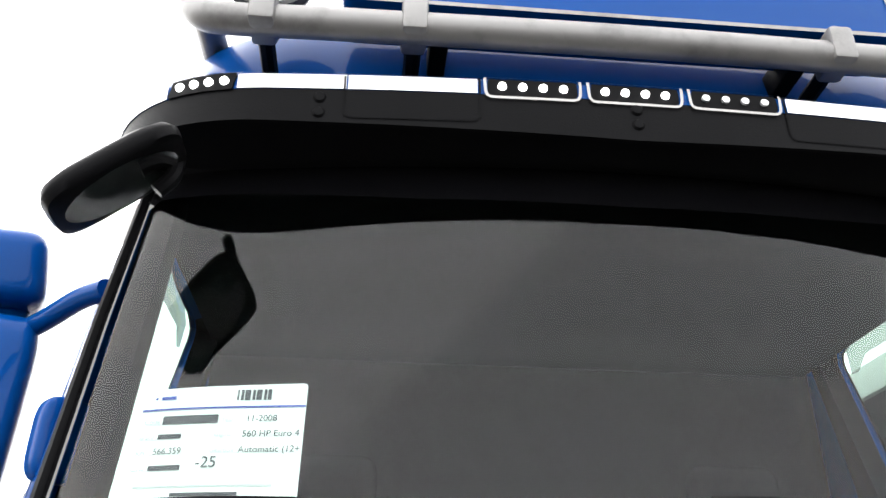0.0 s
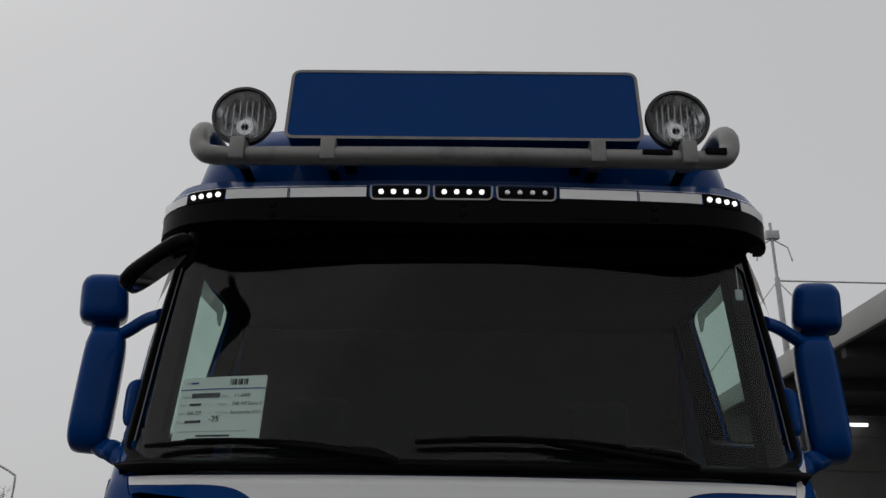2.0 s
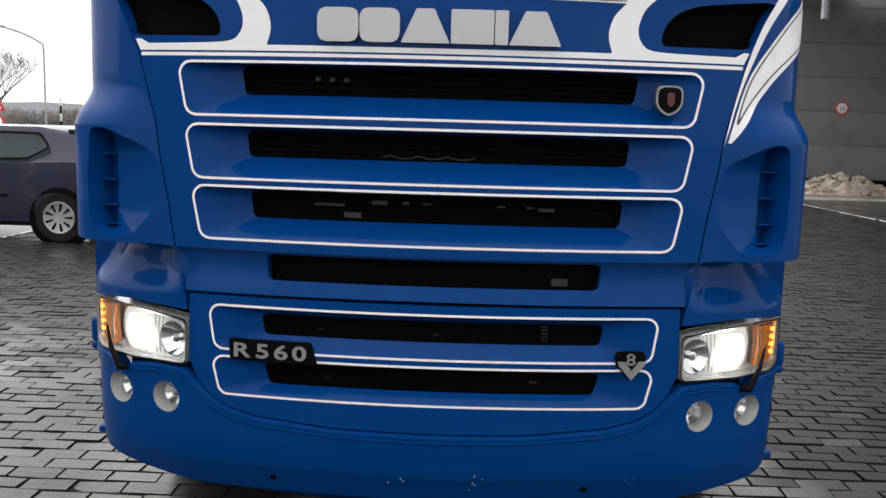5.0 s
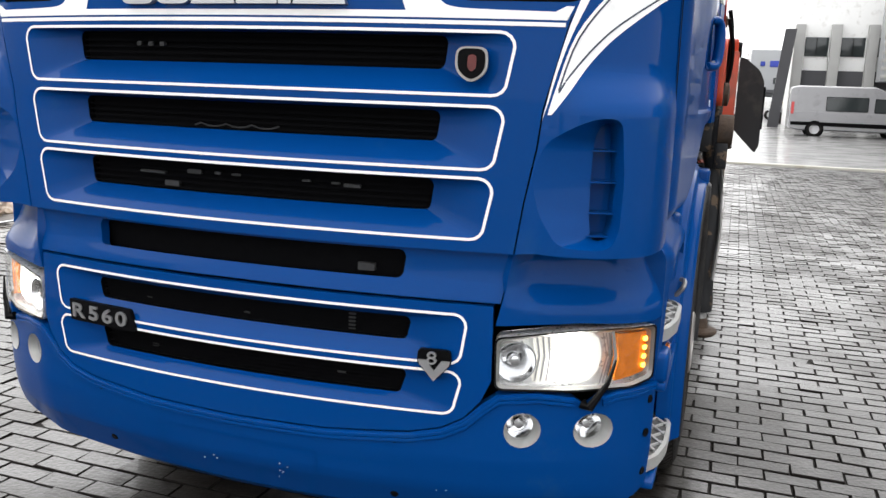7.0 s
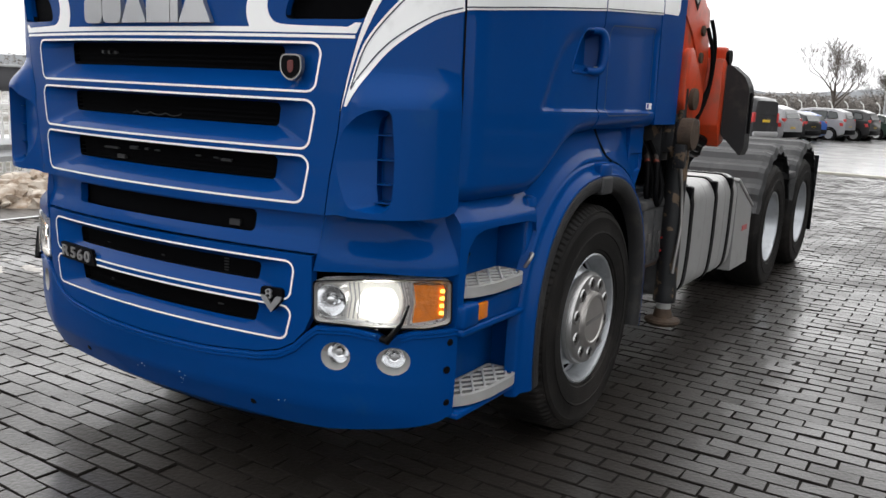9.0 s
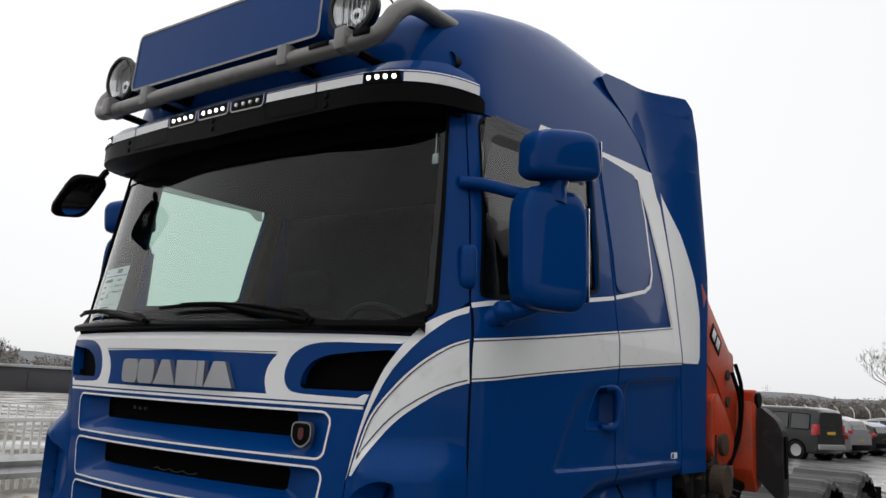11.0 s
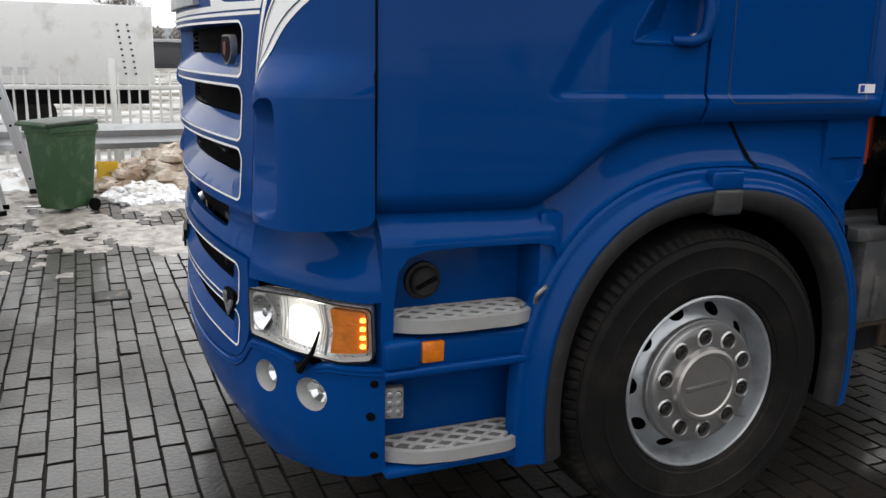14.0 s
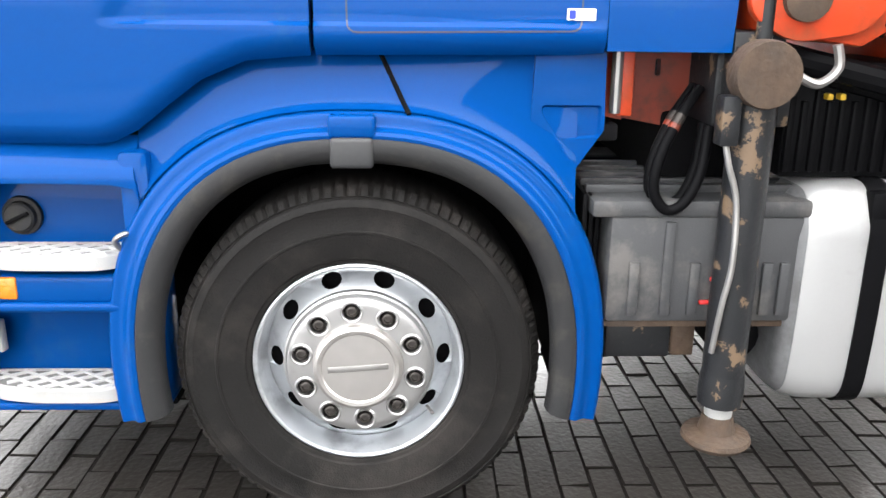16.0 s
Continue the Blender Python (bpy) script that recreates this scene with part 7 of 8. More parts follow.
CONT = material("grey_container_steel", (0.34, 0.37, 0.39), 0.5, vary=0.08, scale=3, dirt=(0.2, 0.2, 0.2), dirt_amount=0.3)
WRAP = material("white_sheet_panel", (0.62, 0.64, 0.66), 0.35, vary=0.1, scale=3, bump=0.8, bump_scale=5)
FOOTRED = material("red_foot_paint", (0.55, 0.04, 0.02), 0.45, vary=0.15)
cont = thing("site_container", "grey steel site container with white panels and red feet", "container", (-6.3, -3.2, 0))
part("container_core", box(fresh(), -7.35, -5.28, -5.4, -1.66, 0.16, 2.7, 0.01), WRAP, cont)
for x in (-7.33, -6.30, -5.27):
    part("container_post", box(fresh(), x - 0.05, x + 0.05, -1.68, -1.58, 0.14, 2.75, 0.008), CONT, cont)
    part("container_foot", box(fresh(), x - 0.07, x + 0.05, -1.70, -1.56, 0.0, 0.24, 0.01), FOOTRED, cont, "red painted foot")
part("container_sill", box(fresh(), -7.4, -5.2, -1.68, -1.60, 0.14, 0.24, 0.008), CONT, cont)
for k in range(9):
    part("container_panel_fold", box(fresh(), -5.285, -5.25, -5.3 + 0.41 * k, -5.12 + 0.41 * k, 0.25, 2.65, 0.01), CONT, cont)
for k in range(8):
    part("sheet_fold", box(fresh(), -7.28, -5.33, -1.665, -1.63, 0.35 + 0.29 * k, 0.52 + 0.29 * k, 0.014), WRAP, cont)

# white board behind the fence, low sheds and trees beyond it
WALLWHITE = material("white_board", (0.70, 0.70, 0.69), 0.5, vary=0.06, scale=2, dirt=(0.55, 0.54, 0.52), dirt_amount=0.3)
board = thing("trailer", "white box trailer parked behind the white fence", "trailer", (-13, -4, 0))
part("trailer_body", box(fresh(), -14.4, -12.0, -9.0, 0.8, 0.95, 2.25, 0.02), WALLWHITE, board)
part("trailer_chassis", box(fresh(), -14.2, -12.2, -8.9, 0.7, 0.62, 0.95, 0.01), DEEP, board)
for yy in (-7.2, -6.0, -1.2):
    part("trailer_wheel", lathe(fresh(), [(0.0, -0.12), (0.38, -0.12), (0.42, -0.06), (0.42, 0.06), (0.38, 0.12), (0.0, 0.12)], facing((-12.35, yy, 0.42), (1, 0, 0)), 24), RUBBER, board)
for k in range(9):
    for j, yy in enumerate((0.22, 0.38)):
        part("trailer_rivet", box(fresh(), -12.0, -11.99, yy + 0.012 * k, yy + 0.035 + 0.012 * k, 1.92 - 0.1 * k, 1.95 - 0.1 * k), BLACK, board)
for k in range(6):
    part("trailer_mark", box(fresh(), -12.0, -11.99, -2.4 + 0.22 * k, -2.25 + 0.22 * k, 1.10, 1.22), INKGREY, board, "faint writing as plain bars")
SHED = material("dark_shed", (0.05, 0.05, 0.055), 0.7, vary=0.2, scale=0.5)
for x0, x1, y0, y1, h, mt, lb in ((-75, -66, 4, 60, 2.0, SHED, "long dark low shed beyond the fence"), (-60, -57, 21.8, 25.5, 1.1, ORANGE, "orange skip container by the far shed"), (-58, -56, 19.6, 21.2, 1.0, WALLWHITE, "white lorry body by the far shed")):
    t = thing("shed" if mt is SHED else "skip" if mt is ORANGE else "lorry_body", lb, "building" if mt is SHED else "container", ((x0 + x1) / 2, (y0 + y1) / 2, 0))
    part("wall", box(fresh(), x0, x1, y0, y1, 0, h, 0.05), mt, t)
    part("roof_edge", box(fresh(), x0 - 0.2, x1 + 0.2, y0 - 0.2, y1 + 0.2, h, h + 0.25, 0.03), GALV if mt is not ORANGE else RUST, t)
    for k in range(6):
        part("wall_bay", box(fresh(), x1, x1 + 0.06, y0 + (y1 - y0) * (k + 0.1) / 6, y0 + (y1 - y0) * (k + 0.85) / 6, 0.3, h - 0.4, 0.02), mt, t)


# ---- vehicles ----
def car_paint(name, color):
    return material(name, color, 0.3, coat=0.5, spec=0.35, vary=0.06, scale=3, dirt=tuple(0.7 * c + 0.03 for c in color), dirt_amount=0.2)


DARKGLASS = material("dark_car_glass", (0.02, 0.026, 0.027), 0.08, spec=0.6, vary=0.3, scale=2)
SEEGLASS = glass_material("car_glass", (0.5, 0.62, 0.57))
WHEELGREY = material("wheel_trim", (0.42, 0.42, 0.43), 0.35, metal=0.5, vary=0.1)


def vehicle(name, label, category, at, heading, stations, wheels, paint, windows, group="", lamps=(), wheel_r=0.31, detail=False, glass=None):
    """A car or van. stations: (along, floor, belt, top, half width at belt, half width at top); windows: side outlines (along, height)."""
    t = thing(name, label, category, (at[0], at[1], 0), group)
    t.rotation_euler = (0, 0, radians(heading))

    def prof(a):
        return [table(a, [(s[0], s[k]) for s in stations]) for k in range(1, 6)]

    def add(nm, bm, mat, par=None, lab=""):
        ob = part(nm, bm, mat, None, lab)
        ob.parent = par or t
        return ob
    bm = fresh()
    rings = []
    for st in stations:
        a, fl, be, to, wb, wt = st
        half = [(wb * 0.90, fl), (wb * 0.985, fl + 0.06), (wb, fl + (be - fl) * 0.45), (wb * 0.985, be), (wb * 0.96, be + 0.015), (wt * 1.0 + (wb - wt) * 0.06, to - min(0.07, (to - be) * 0.5)), (wt * 0.93, to - 0.012), (wt * 0.55, to + 0.012)]
        rings.append([(a, -y, z) for y, z in half] + [(a, y, z) for y, z in reversed(half)])
    ring_loft(bm, rings)
    body = add("body", bm, paint)

    def flank(s):
        def surf(u, z):
            fl, be, to, wb, wt = prof(u)
            if z <= be:
                k = min(1, max(0, (z - fl) / (be - fl)))
                y = wb * (0.985 + 0.015 * math.sin(math.pi * k))
            else:
                k = min(1, (z - be) / max(0.05, to - be))
                y = wb * 0.975 + (wt - wb * 0.975) * k
            return Vector((u, s * y, z))
        return surf
    for s in (1, -1):
        for w in windows:
            w2 = rounded(w, 0.05)
            win = add("window", sheet(flank(s), w2, off=-0.008 * s * -1 if False else (0.012 if s < 0 else -0.012), thick=0.0, du=0.15), glass or DARKGLASS, body)
            add("window_trim", ribbon(flank(s), w2, 0.03, 0.016 if s < 0 else -0.016, closed=True), BLACK, win)
    for i, (a, r) in enumerate((w, wheel_r) for w in wheels):
        fl, be, to, wb, wt = prof(a)
        for s in (1, -1):
            m = facing((a, s * (wb - 0.01), r), (0, s, 0))
            add("arch", lathe(fresh(), [(r * 1.22, -0.15), (r * 1.22, 0.008), (r * 1.16, 0.016), (r * 0.9, 0.006)], m, 28), BLACK, body)
            wh = add("wheel", lathe(fresh(), [(r * 0.66, -0.10), (r * 0.66, 0.012), (r * 0.62, 0.020), (r * 0.50, 0.006), (0.0, 0.018)], m, 28), WHEELGREY)
            add("tyre", lathe(fresh(), [(r * 0.64, -0.16), (r * 0.96, -0.15), (r, -0.12), (r, -0.01), (r * 0.95, 0.018), (r * 0.66, 0.022)], m, 32), RUBBER, wh)
            if detail:
                for k in range(9):
                    b = 2 * math.pi * k / 9
                    hole = fresh()
                    c = m @ pose(r * 0.40 * math.cos(b), r * 0.40 * math.sin(b), 0.0165, 0, 0, math.degrees(b))
                    ring_loft(hole, [[c @ Vector((x * r, y * r, zz)) for x, y in rounded([(-0.16, -0.025), (0.16, -0.055), (0.16, 0.055), (-0.16, 0.025)], 0.02)] for zz in (-0.01, 0.0035)])
                    add("trim_slot", hole, DEEP, wh)
    for nm, out, mat, s2 in lamps:
        for s in (1, -1):
            add(nm, sheet(flank(s), rounded(out, 0.02), off=0.012 if s < 0 else -0.012, thick=0.0), mat, body)
    return t, body, add, flank


HATCH = [(-2.0, 0.42, 0.70, 0.72, 0.62, 0.55), (-1.9, 0.24, 0.76, 0.80, 0.78, 0.60), (-1.45, 0.20, 0.86, 0.92, 0.83, 0.62), (-0.95, 0.19, 0.92, 0.99, 0.84, 0.64), (-0.35, 0.19, 0.94, 1.33, 0.84, 0.62), (0.15, 0.19, 0.95, 1.43, 0.84, 0.60), (0.9, 0.19, 0.98, 1.43, 0.84, 0.60), (1.35, 0.20, 1.0, 1.36, 0.83, 0.58), (1.75, 0.26, 0.98, 1.08, 0.80, 0.60), (1.95, 0.36, 0.80, 0.92, 0.74, 0.56)]
NAVY = car_paint("navy_car_paint", (0.008, 0.010, 0.035))
# the dark blue hatchback, tail towards the lorry
t, body, add, flank = vehicle("hatchback_car", "dark blue hatchback car parked beside the lorry", "car", (-6.20, 8.40), 0, HATCH, (-1.22, 1.24), NAVY,
                              [[(-0.62, 0.99), (0.12, 1.0), (0.16, 1.34), (-0.28, 1.30)], [(0.22, 1.0), (0.86, 1.02), (1.10, 1.16), (0.95, 1.33), (0.22, 1.34)]], lamps=(("tail_lamp", [(1.46, 0.93), (1.84, 0.96), (1.86, 0.86), (1.62, 0.86)], RED, 1),), detail=True, glass=SEEGLASS)
for s in (1, -1):
    for u, z0, z1 in ((0.19, 0.3, 1.36), (-0.75, 0.3, 0.95)):
        add("door_gap", ribbon(flank(s), [(u, z0), (u, z1)], 0.012, 0.006 if s < 0 else -0.006), BLACK, body)
    add("rub_strip", ribbon(flank(s), [(-0.72, 0.56), (0.62, 0.57)], 0.035, 0.012 if s < 0 else -0.012), BLACK, body)
    add("sill_line", ribbon(flank(s), [(-0.8, 0.32), (0.8, 0.32)], 0.02, 0.006 if s < 0 else -0.006), NAVY, body)
add("rear_window", sheet(lambda u, v: Vector((1.36 + (1.36 - v) * 1.25, u, v)), rounded([(-0.52, 1.33), (0.52, 1.33), (0.58, 1.06), (-0.58, 1.06)], 0.05), off=0.02, thick=0.0), SEEGLASS, body)
add("tailgate_spoiler", box(fresh(), 1.25, 1.52, -0.55, 0.55, 1.36, 1.40, 0.015), NAVY, body)
add("rear_bumper", box(fresh(), 1.80, 2.0, -0.76, 0.76, 0.34, 0.58, 0.05, 3), NAVY, body)

EST = [(-2.2, 0.42, 0.66, 0.70, 0.66, 0.55), (-2.1, 0.24, 0.74, 0.78, 0.82, 0.62), (-1.5, 0.20, 0.86, 0.92, 0.87, 0.66), (-0.95, 0.19, 0.90, 1.0, 0.88, 0.68), (-0.3, 0.19, 0.93, 1.40, 0.88, 0.66), (0.3, 0.19, 0.95, 1.48, 0.88, 0.64), (1.4, 0.19, 0.98, 1.46, 0.87, 0.62), (1.95, 0.24, 0.98, 1.30, 0.85, 0.60), (2.15, 0.34, 0.86, 0.98, 0.80, 0.58)]
ESTW = [[(-0.6, 0.97), (0.25, 0.98), (0.25, 1.38), (-0.25, 1.34)], [(0.33, 0.98), (1.15, 1.0), (1.15, 1.40), (0.33, 1.40)], [(1.22, 1.01), (1.75, 1.05), (1.62, 1.34), (1.22, 1.40)]]
SUV = [(a, f + 0.05, b + 0.12, c + (0.22 if c > 1.1 else 0.1), d * 1.03, e * 1.05) for a, f, b, c, d, e in EST]
SUVW = [[(x, z + 0.14) for x, z in w] for w in ESTW]
COLORS = {"black": (0.012, 0.012, 0.013), "white": (0.75, 0.75, 0.74), "silver": (0.28, 0.28, 0.29), "blue": (0.02, 0.10, 0.42), "red": (0.28, 0.02, 0.03), "grey": (0.022, 0.022, 0.024), "dark green": (0.02, 0.035, 0.025)}
PAINTS = {k: car_paint(k.replace(" ", "_") + "_car_paint", v) for k, v in COLORS.items()}
PARKED = [("silver", 0, -6.2, 36.4), ("black", 1, -6.2, 41.5), ("blue", 1, -6.4, 44.6), ("red", 1, -6.3, 48.1), ("silver", 0, -5.4, 47.3), ("black", 0, -4.4, 49.4), ("dark green", 1, -3.9, 54.6), ("grey", 1, -3.5, 58.6), ("silver", 1, -3.1, 62.7), ("white", 1, -2.6, 66.7), ("black", 1, -2.2, 70.8), ("grey", 1, -1.6, 74.8), ("white", 1, -1.2, 78.8)]
for col, kind, x, y in PARKED:
    t, body, add, flank = vehicle("parked_car", "%s %s parked in a row on wet asphalt" % (col, "estate car" if kind else "off-road car"), "car", (x, y), -18 + (7 * x) % 9, EST if kind else SUV, (-1.35, 1.40), PAINTS[col], ESTW if kind else SUVW, "parked cars", lamps=(("tail_lamp", [(1.86, 0.96), (2.04, 0.96), (2.06, 0.80), (1.92, 0.80)], RED, 1), ("head_lamp", [(-2.08, 0.72), (-1.80, 0.78), (-1.82, 0.66), (-2.06, 0.62)], LAMPGREY, 1)), wheel_r=0.33)
    up = 0.14 * (not kind)
    add("rear_window", sheet(lambda u, v, up=up: Vector((1.97 + (1.28 + up - v) * 0.6, u, v)), rounded([(-0.52, 1.27 + up), (0.52, 1.27 + up), (0.60, 1.03 + up), (-0.60, 1.03 + up)], 0.04), off=0.02, thick=0.0), DARKGLASS, body)
    add("windscreen", sheet(lambda u, v, up=up: Vector((-0.95 + (v - 1.0 - up) * 1.6, u, v)), rounded([(-0.58, 1.36 + up), (0.58, 1.36 + up), (0.68, 1.03 + up), (-0.68, 1.03 + up)], 0.05), off=-0.03, thick=0.0), DARKGLASS, body)
    add("number_plate", box(fresh(), 2.13, 2.15, -0.22, 0.22, 0.72, 0.81, 0.004), YELLOW, body)
    for sy in (-0.68, 0.68):
        add("rear_lamp", box(fresh(), 2.0, 2.13, sy - 0.11, sy + 0.11, 0.80 + up, 1.02 + up, 0.02), RED, body)
    add("rear_bumper", box(fresh(), 2.0, 2.2, -0.78, 0.78, 0.36, 0.60, 0.05, 2), BLACK, body)
MPV = [(-2.4, 0.45, 0.9, 0.95, 0.75, 0.6), (-2.3, 0.28, 0.98, 1.04, 0.92, 0.7), (-1.6, 0.24, 1.08, 1.3, 0.95, 0.72), (-0.9, 0.24, 1.1, 1.93, 0.95, 0.76), (-0.3, 0.24, 1.1, 1.97, 0.95, 0.78), (1.9, 0.24, 1.1, 1.97, 0.95, 0.78), (2.3, 0.28, 1.1, 1.9, 0.94, 0.76), (2.42, 0.4, 1.0, 1.8, 0.88, 0.72)]
t, body, add, flank = vehicle("parked_van", "dark grey people carrier parked at the row's end", "van", (-6.9, 33.6), -20, MPV, (-1.5, 1.55), PAINTS["grey"], [[(-1.0, 1.15), (0.1, 1.15), (0.1, 1.72), (-0.7, 1.70)], [(0.2, 1.15), (1.2, 1.15), (1.2, 1.75), (0.2, 1.75)], [(1.3, 1.15), (2.1, 1.15), (2.1, 1.72), (1.3, 1.75)]], lamps=(("tail_lamp", [(2.2, 1.35), (2.36, 1.35), (2.36, 0.95), (2.2, 0.95)], RED, 1),), wheel_r=0.35)
add("rear_window", sheet(lambda u, v: Vector((2.42 - (v - 1.0) * 0.08, u, v)), rounded([(-0.66, 1.78), (0.66, 1.78), (0.76, 1.24), (-0.76, 1.24)], 0.05), off=0.02, thick=0.0), DARKGLASS, body)
for sy in (-0.82, 0.82):
    add("rear_lamp", box(fresh(), 2.28, 2.43, sy - 0.08, sy + 0.08, 0.98, 1.36, 0.02), RED, body)
add("number_plate", box(fresh(), 2.42, 2.44, -0.26, 0.26, 0.98, 1.09, 0.004), YELLOW, body)
add("rear_bumper", box(fresh(), 2.3, 2.5, -0.85, 0.85, 0.42, 0.62, 0.05, 2), WHEELGREY, body)
VAN = [(-2.95, 0.5, 0.95, 1.02, 0.80, 0.65), (-2.85, 0.36, 1.05, 1.12, 0.98, 0.7), (-2.2, 0.30, 1.18, 1.45, 1.02, 0.78), (-1.5, 0.30, 1.22, 2.30, 1.03, 0.84), (-0.9, 0.30, 1.22, 2.52, 1.03, 0.88), (2.6, 0.30, 1.22, 2.52, 1.03, 0.88), (2.9, 0.36, 1.22, 2.46, 1.02, 0.86), (2.98, 0.45, 1.2, 2.38, 0.98, 0.84)]
vehicle("panel_van", "silver high-roof panel van with black lower trim", "van", (6.75, 45.2), 180, VAN, (-1.95, 1.75), PAINTS["silver"], [[(-1.9, 1.28), (-0.9, 1.28), (-0.9, 1.95), (-1.45, 1.92)], [(-0.6, 1.30), (1.3, 1.30), (1.3, 1.98), (-0.6, 1.98)]], lamps=(("tail_lamp", [(2.80, 1.70), (2.93, 1.70), (2.93, 1.10), (2.80, 1.10)], RED, 1), ("trim_band", [(-2.3, 0.72), (2.9, 0.72), (2.9, 0.55), (-2.3, 0.50)], BLACK, 1)), wheel_r=0.36)

# white tractor unit far off
TW = car_paint("white_lorry_paint", (0.74, 0.74, 0.73))
lorry = thing("white_tractor_unit", "white tractor unit lorry parked across the far yard", "truck", (1.1, 88, 0))


def block(par, nm, mat, *b, r=0.06):
    return part(nm, box(fresh(), *b, r, 3), mat, par)


block(lorry, "cab_body", TW, -1.2, 1.1, 86.8, 89.2, 1.05, 2.9, r=0.12)
part("cab_roof", ring_loft(fresh(), [[(x, y, z) for x, y in ((a, 86.85), (b, 86.85), (b, 89.15), (a, 89.15))] for a, b, z in ((-1.15, 1.1, 2.88), (-0.95, 1.1, 3.3), (-0.5, 1.05, 3.75), (0.0, 1.0, 3.85))]), TW, lorry)
block(lorry, "front_skirt", TW, -1.25, 0.9, 86.85, 89.15, 0.32, 1.07, r=0.08)
block(lorry, "cab_window", DARKGLASS, -0.65, 0.25, 86.78, 86.84, 1.95, 2.7, r=0.03)
block(lorry, "cab_windscreen", DARKGLASS, -1.24, -1.18, 87.0, 89.0, 1.95, 2.75, r=0.03)
block(lorry, "lorry_chassis", DEEP, 1.0, 3.3, 87.4, 88.6, 0.65, 0.95, r=0.03)
block(lorry, "side_skirt", TW, 1.15, 3.1, 86.9, 87.05, 0.5, 2.2, r=0.05)
block(lorry, "wheel_arch", DEEP, -0.15, 1.12, 86.76, 86.86, 0.45, 1.2, r=0.05)
block(lorry, "grille", DEEP, -1.29, -1.22, 87.2, 88.8, 0.8, 1.7, r=0.03)
block(lorry, "sun_visor", DARKGLASS, -1.42, -1.1, 86.95, 89.05, 2.76, 2.95, r=0.04)
block(lorry, "mirror", DEEP, -1.35, -1.15, 86.5, 86.75, 1.9, 2.6, r=0.04)
for x in (0.5, 2.6):
    part("lorry_wheel", lathe(fresh(), [(0.0, -0.1), (0.32, -0.1), (0.5, -0.12), (0.52, 0.0), (0.5, 0.15), (0.0, 0.15)], facing((x, 86.85, 0.52), (0, -1, 0)), 24), RUBBER, lorry)
    part("lorry_hub", lathe(fresh(), [(0.0, 0.17), (0.27, 0.16), (0.28, 0.1)], facing((x, 86.85, 0.52), (0, -1, 0)), 20), WHEELGREY, lorry)
for i, (x0, x1, y) in enumerate(((4.6, 9.5, 84.0), (3.6, 8.8, 72.0))):
    fb = thing("flatbed_trailer", "grey flatbed trailer parked in the far yard", "trailer", ((x0 + x1) / 2, y, 0), "far trailers")
    block(fb, "bed", GALV, x0, x1, y - 1.2, y + 1.2, 1.0, 1.22, r=0.02)
    block(fb, "drop_side", TW, x0, x1, y - 1.24, y - 1.18, 1.2, 1.65, r=0.02)
    for k in range(3):
        part("trailer_wheel", lathe(fresh(), [(0.0, -0.1), (0.45, -0.1), (0.48, 0.0), (0.45, 0.12), (0.0, 0.12)], facing((x0 + 1.0 + 1.1 * k, y - 1.05, 0.48), (0, -1, 0)), 20), RUBBER, fb)
    block(fb, "load_box", YELLOW, x0 + 0.5, x0 + 1.4, y - 0.8, y, 1.22, 1.75, r=0.05)
lorry.location.x += 1.6
bt = thing("box_lorry", "white box lorry body far behind the cars", "truck", (-2.4, 118, 0))
block(bt, "box_body", TW, -4.5, -0.2, 117, 119.4, 1.0, 3.3, r=0.05)
block(bt, "box_chassis", DEEP, -4.4, -0.3, 117.2, 119.2, 0.5, 1.0, r=0.03)

# ---- advertising pillars, buildings ----
PANELGREY = material("grey_cladding", (0.30, 0.31, 0.32), 0.5, vary=0.06, scale=0.5)
for x, y, w, h in ((-4.75, 90, 0.85, 4.4), (1.4, 112, 0.9, 4.0)):
    adv = thing("advert_pillar", "grey advertising pillar with blue and white panels", "sign", (x, y, 0), "advertising pillars")
    block(adv, "pillar_body", PANELGREY, x - w, x + w, y, y + 0.5, 0, h, r=0.03)
    for k, (z0, z1) in enumerate(((0.62, 0.96), (0.40, 0.60), (0.20, 0.38))):
        pn = block(adv, "pillar_panel", PAPER, x - w * 0.88, x + w * 0.88, y - 0.03, y + 0.01, h * z0, h * z1, r=0.005)
        part("panel_mark", box(fresh(), x - w * 0.85, x - w * 0.35, y - 0.04, y - 0.02, h * z0 + 0.1, h * z1 - 0.1), INKBLUE, pn)
    if y < 100:
        lettering("panel_figure", "2", 1.35, Matrix.Translation((x - 0.2, y - 0.05, h * 0.68)) @ pose(0, 0, 0, 90, 0, 0), INKBLUE, adv, 0.01)
lp = thing("street_lamp", "grey street lamp with two arms behind the parked cars", "lamp", (-5.9, 92, 0))
part("lamp_mast", tube(fresh(), [(-5.9, 92, 0), (-5.9, 92, 7.2)], 0.09, 8, radii=[0.11, 0.06]), GALV, lp)
for s in (1, -1):
    part("lamp_arm", tube(fresh(), [(-5.9, 92, 3.7), (-5.9 + s * 1.4, 92, 3.85), (-5.9 + s * 3.4, 92, 3.75)], 0.05, 6), GALV, lp)
off = thing("office_building", "white and grey two-storey office with dark window bands", "building", (12, 62, 0))
GREYPIL = material("grey_concrete_pillar", (0.33, 0.33, 0.32), 0.7, vary=0.1, scale=1)
block(off, "wall", WALLWHITE, 4.6, 40, 61, 75, 0, 9.5, r=0.02)
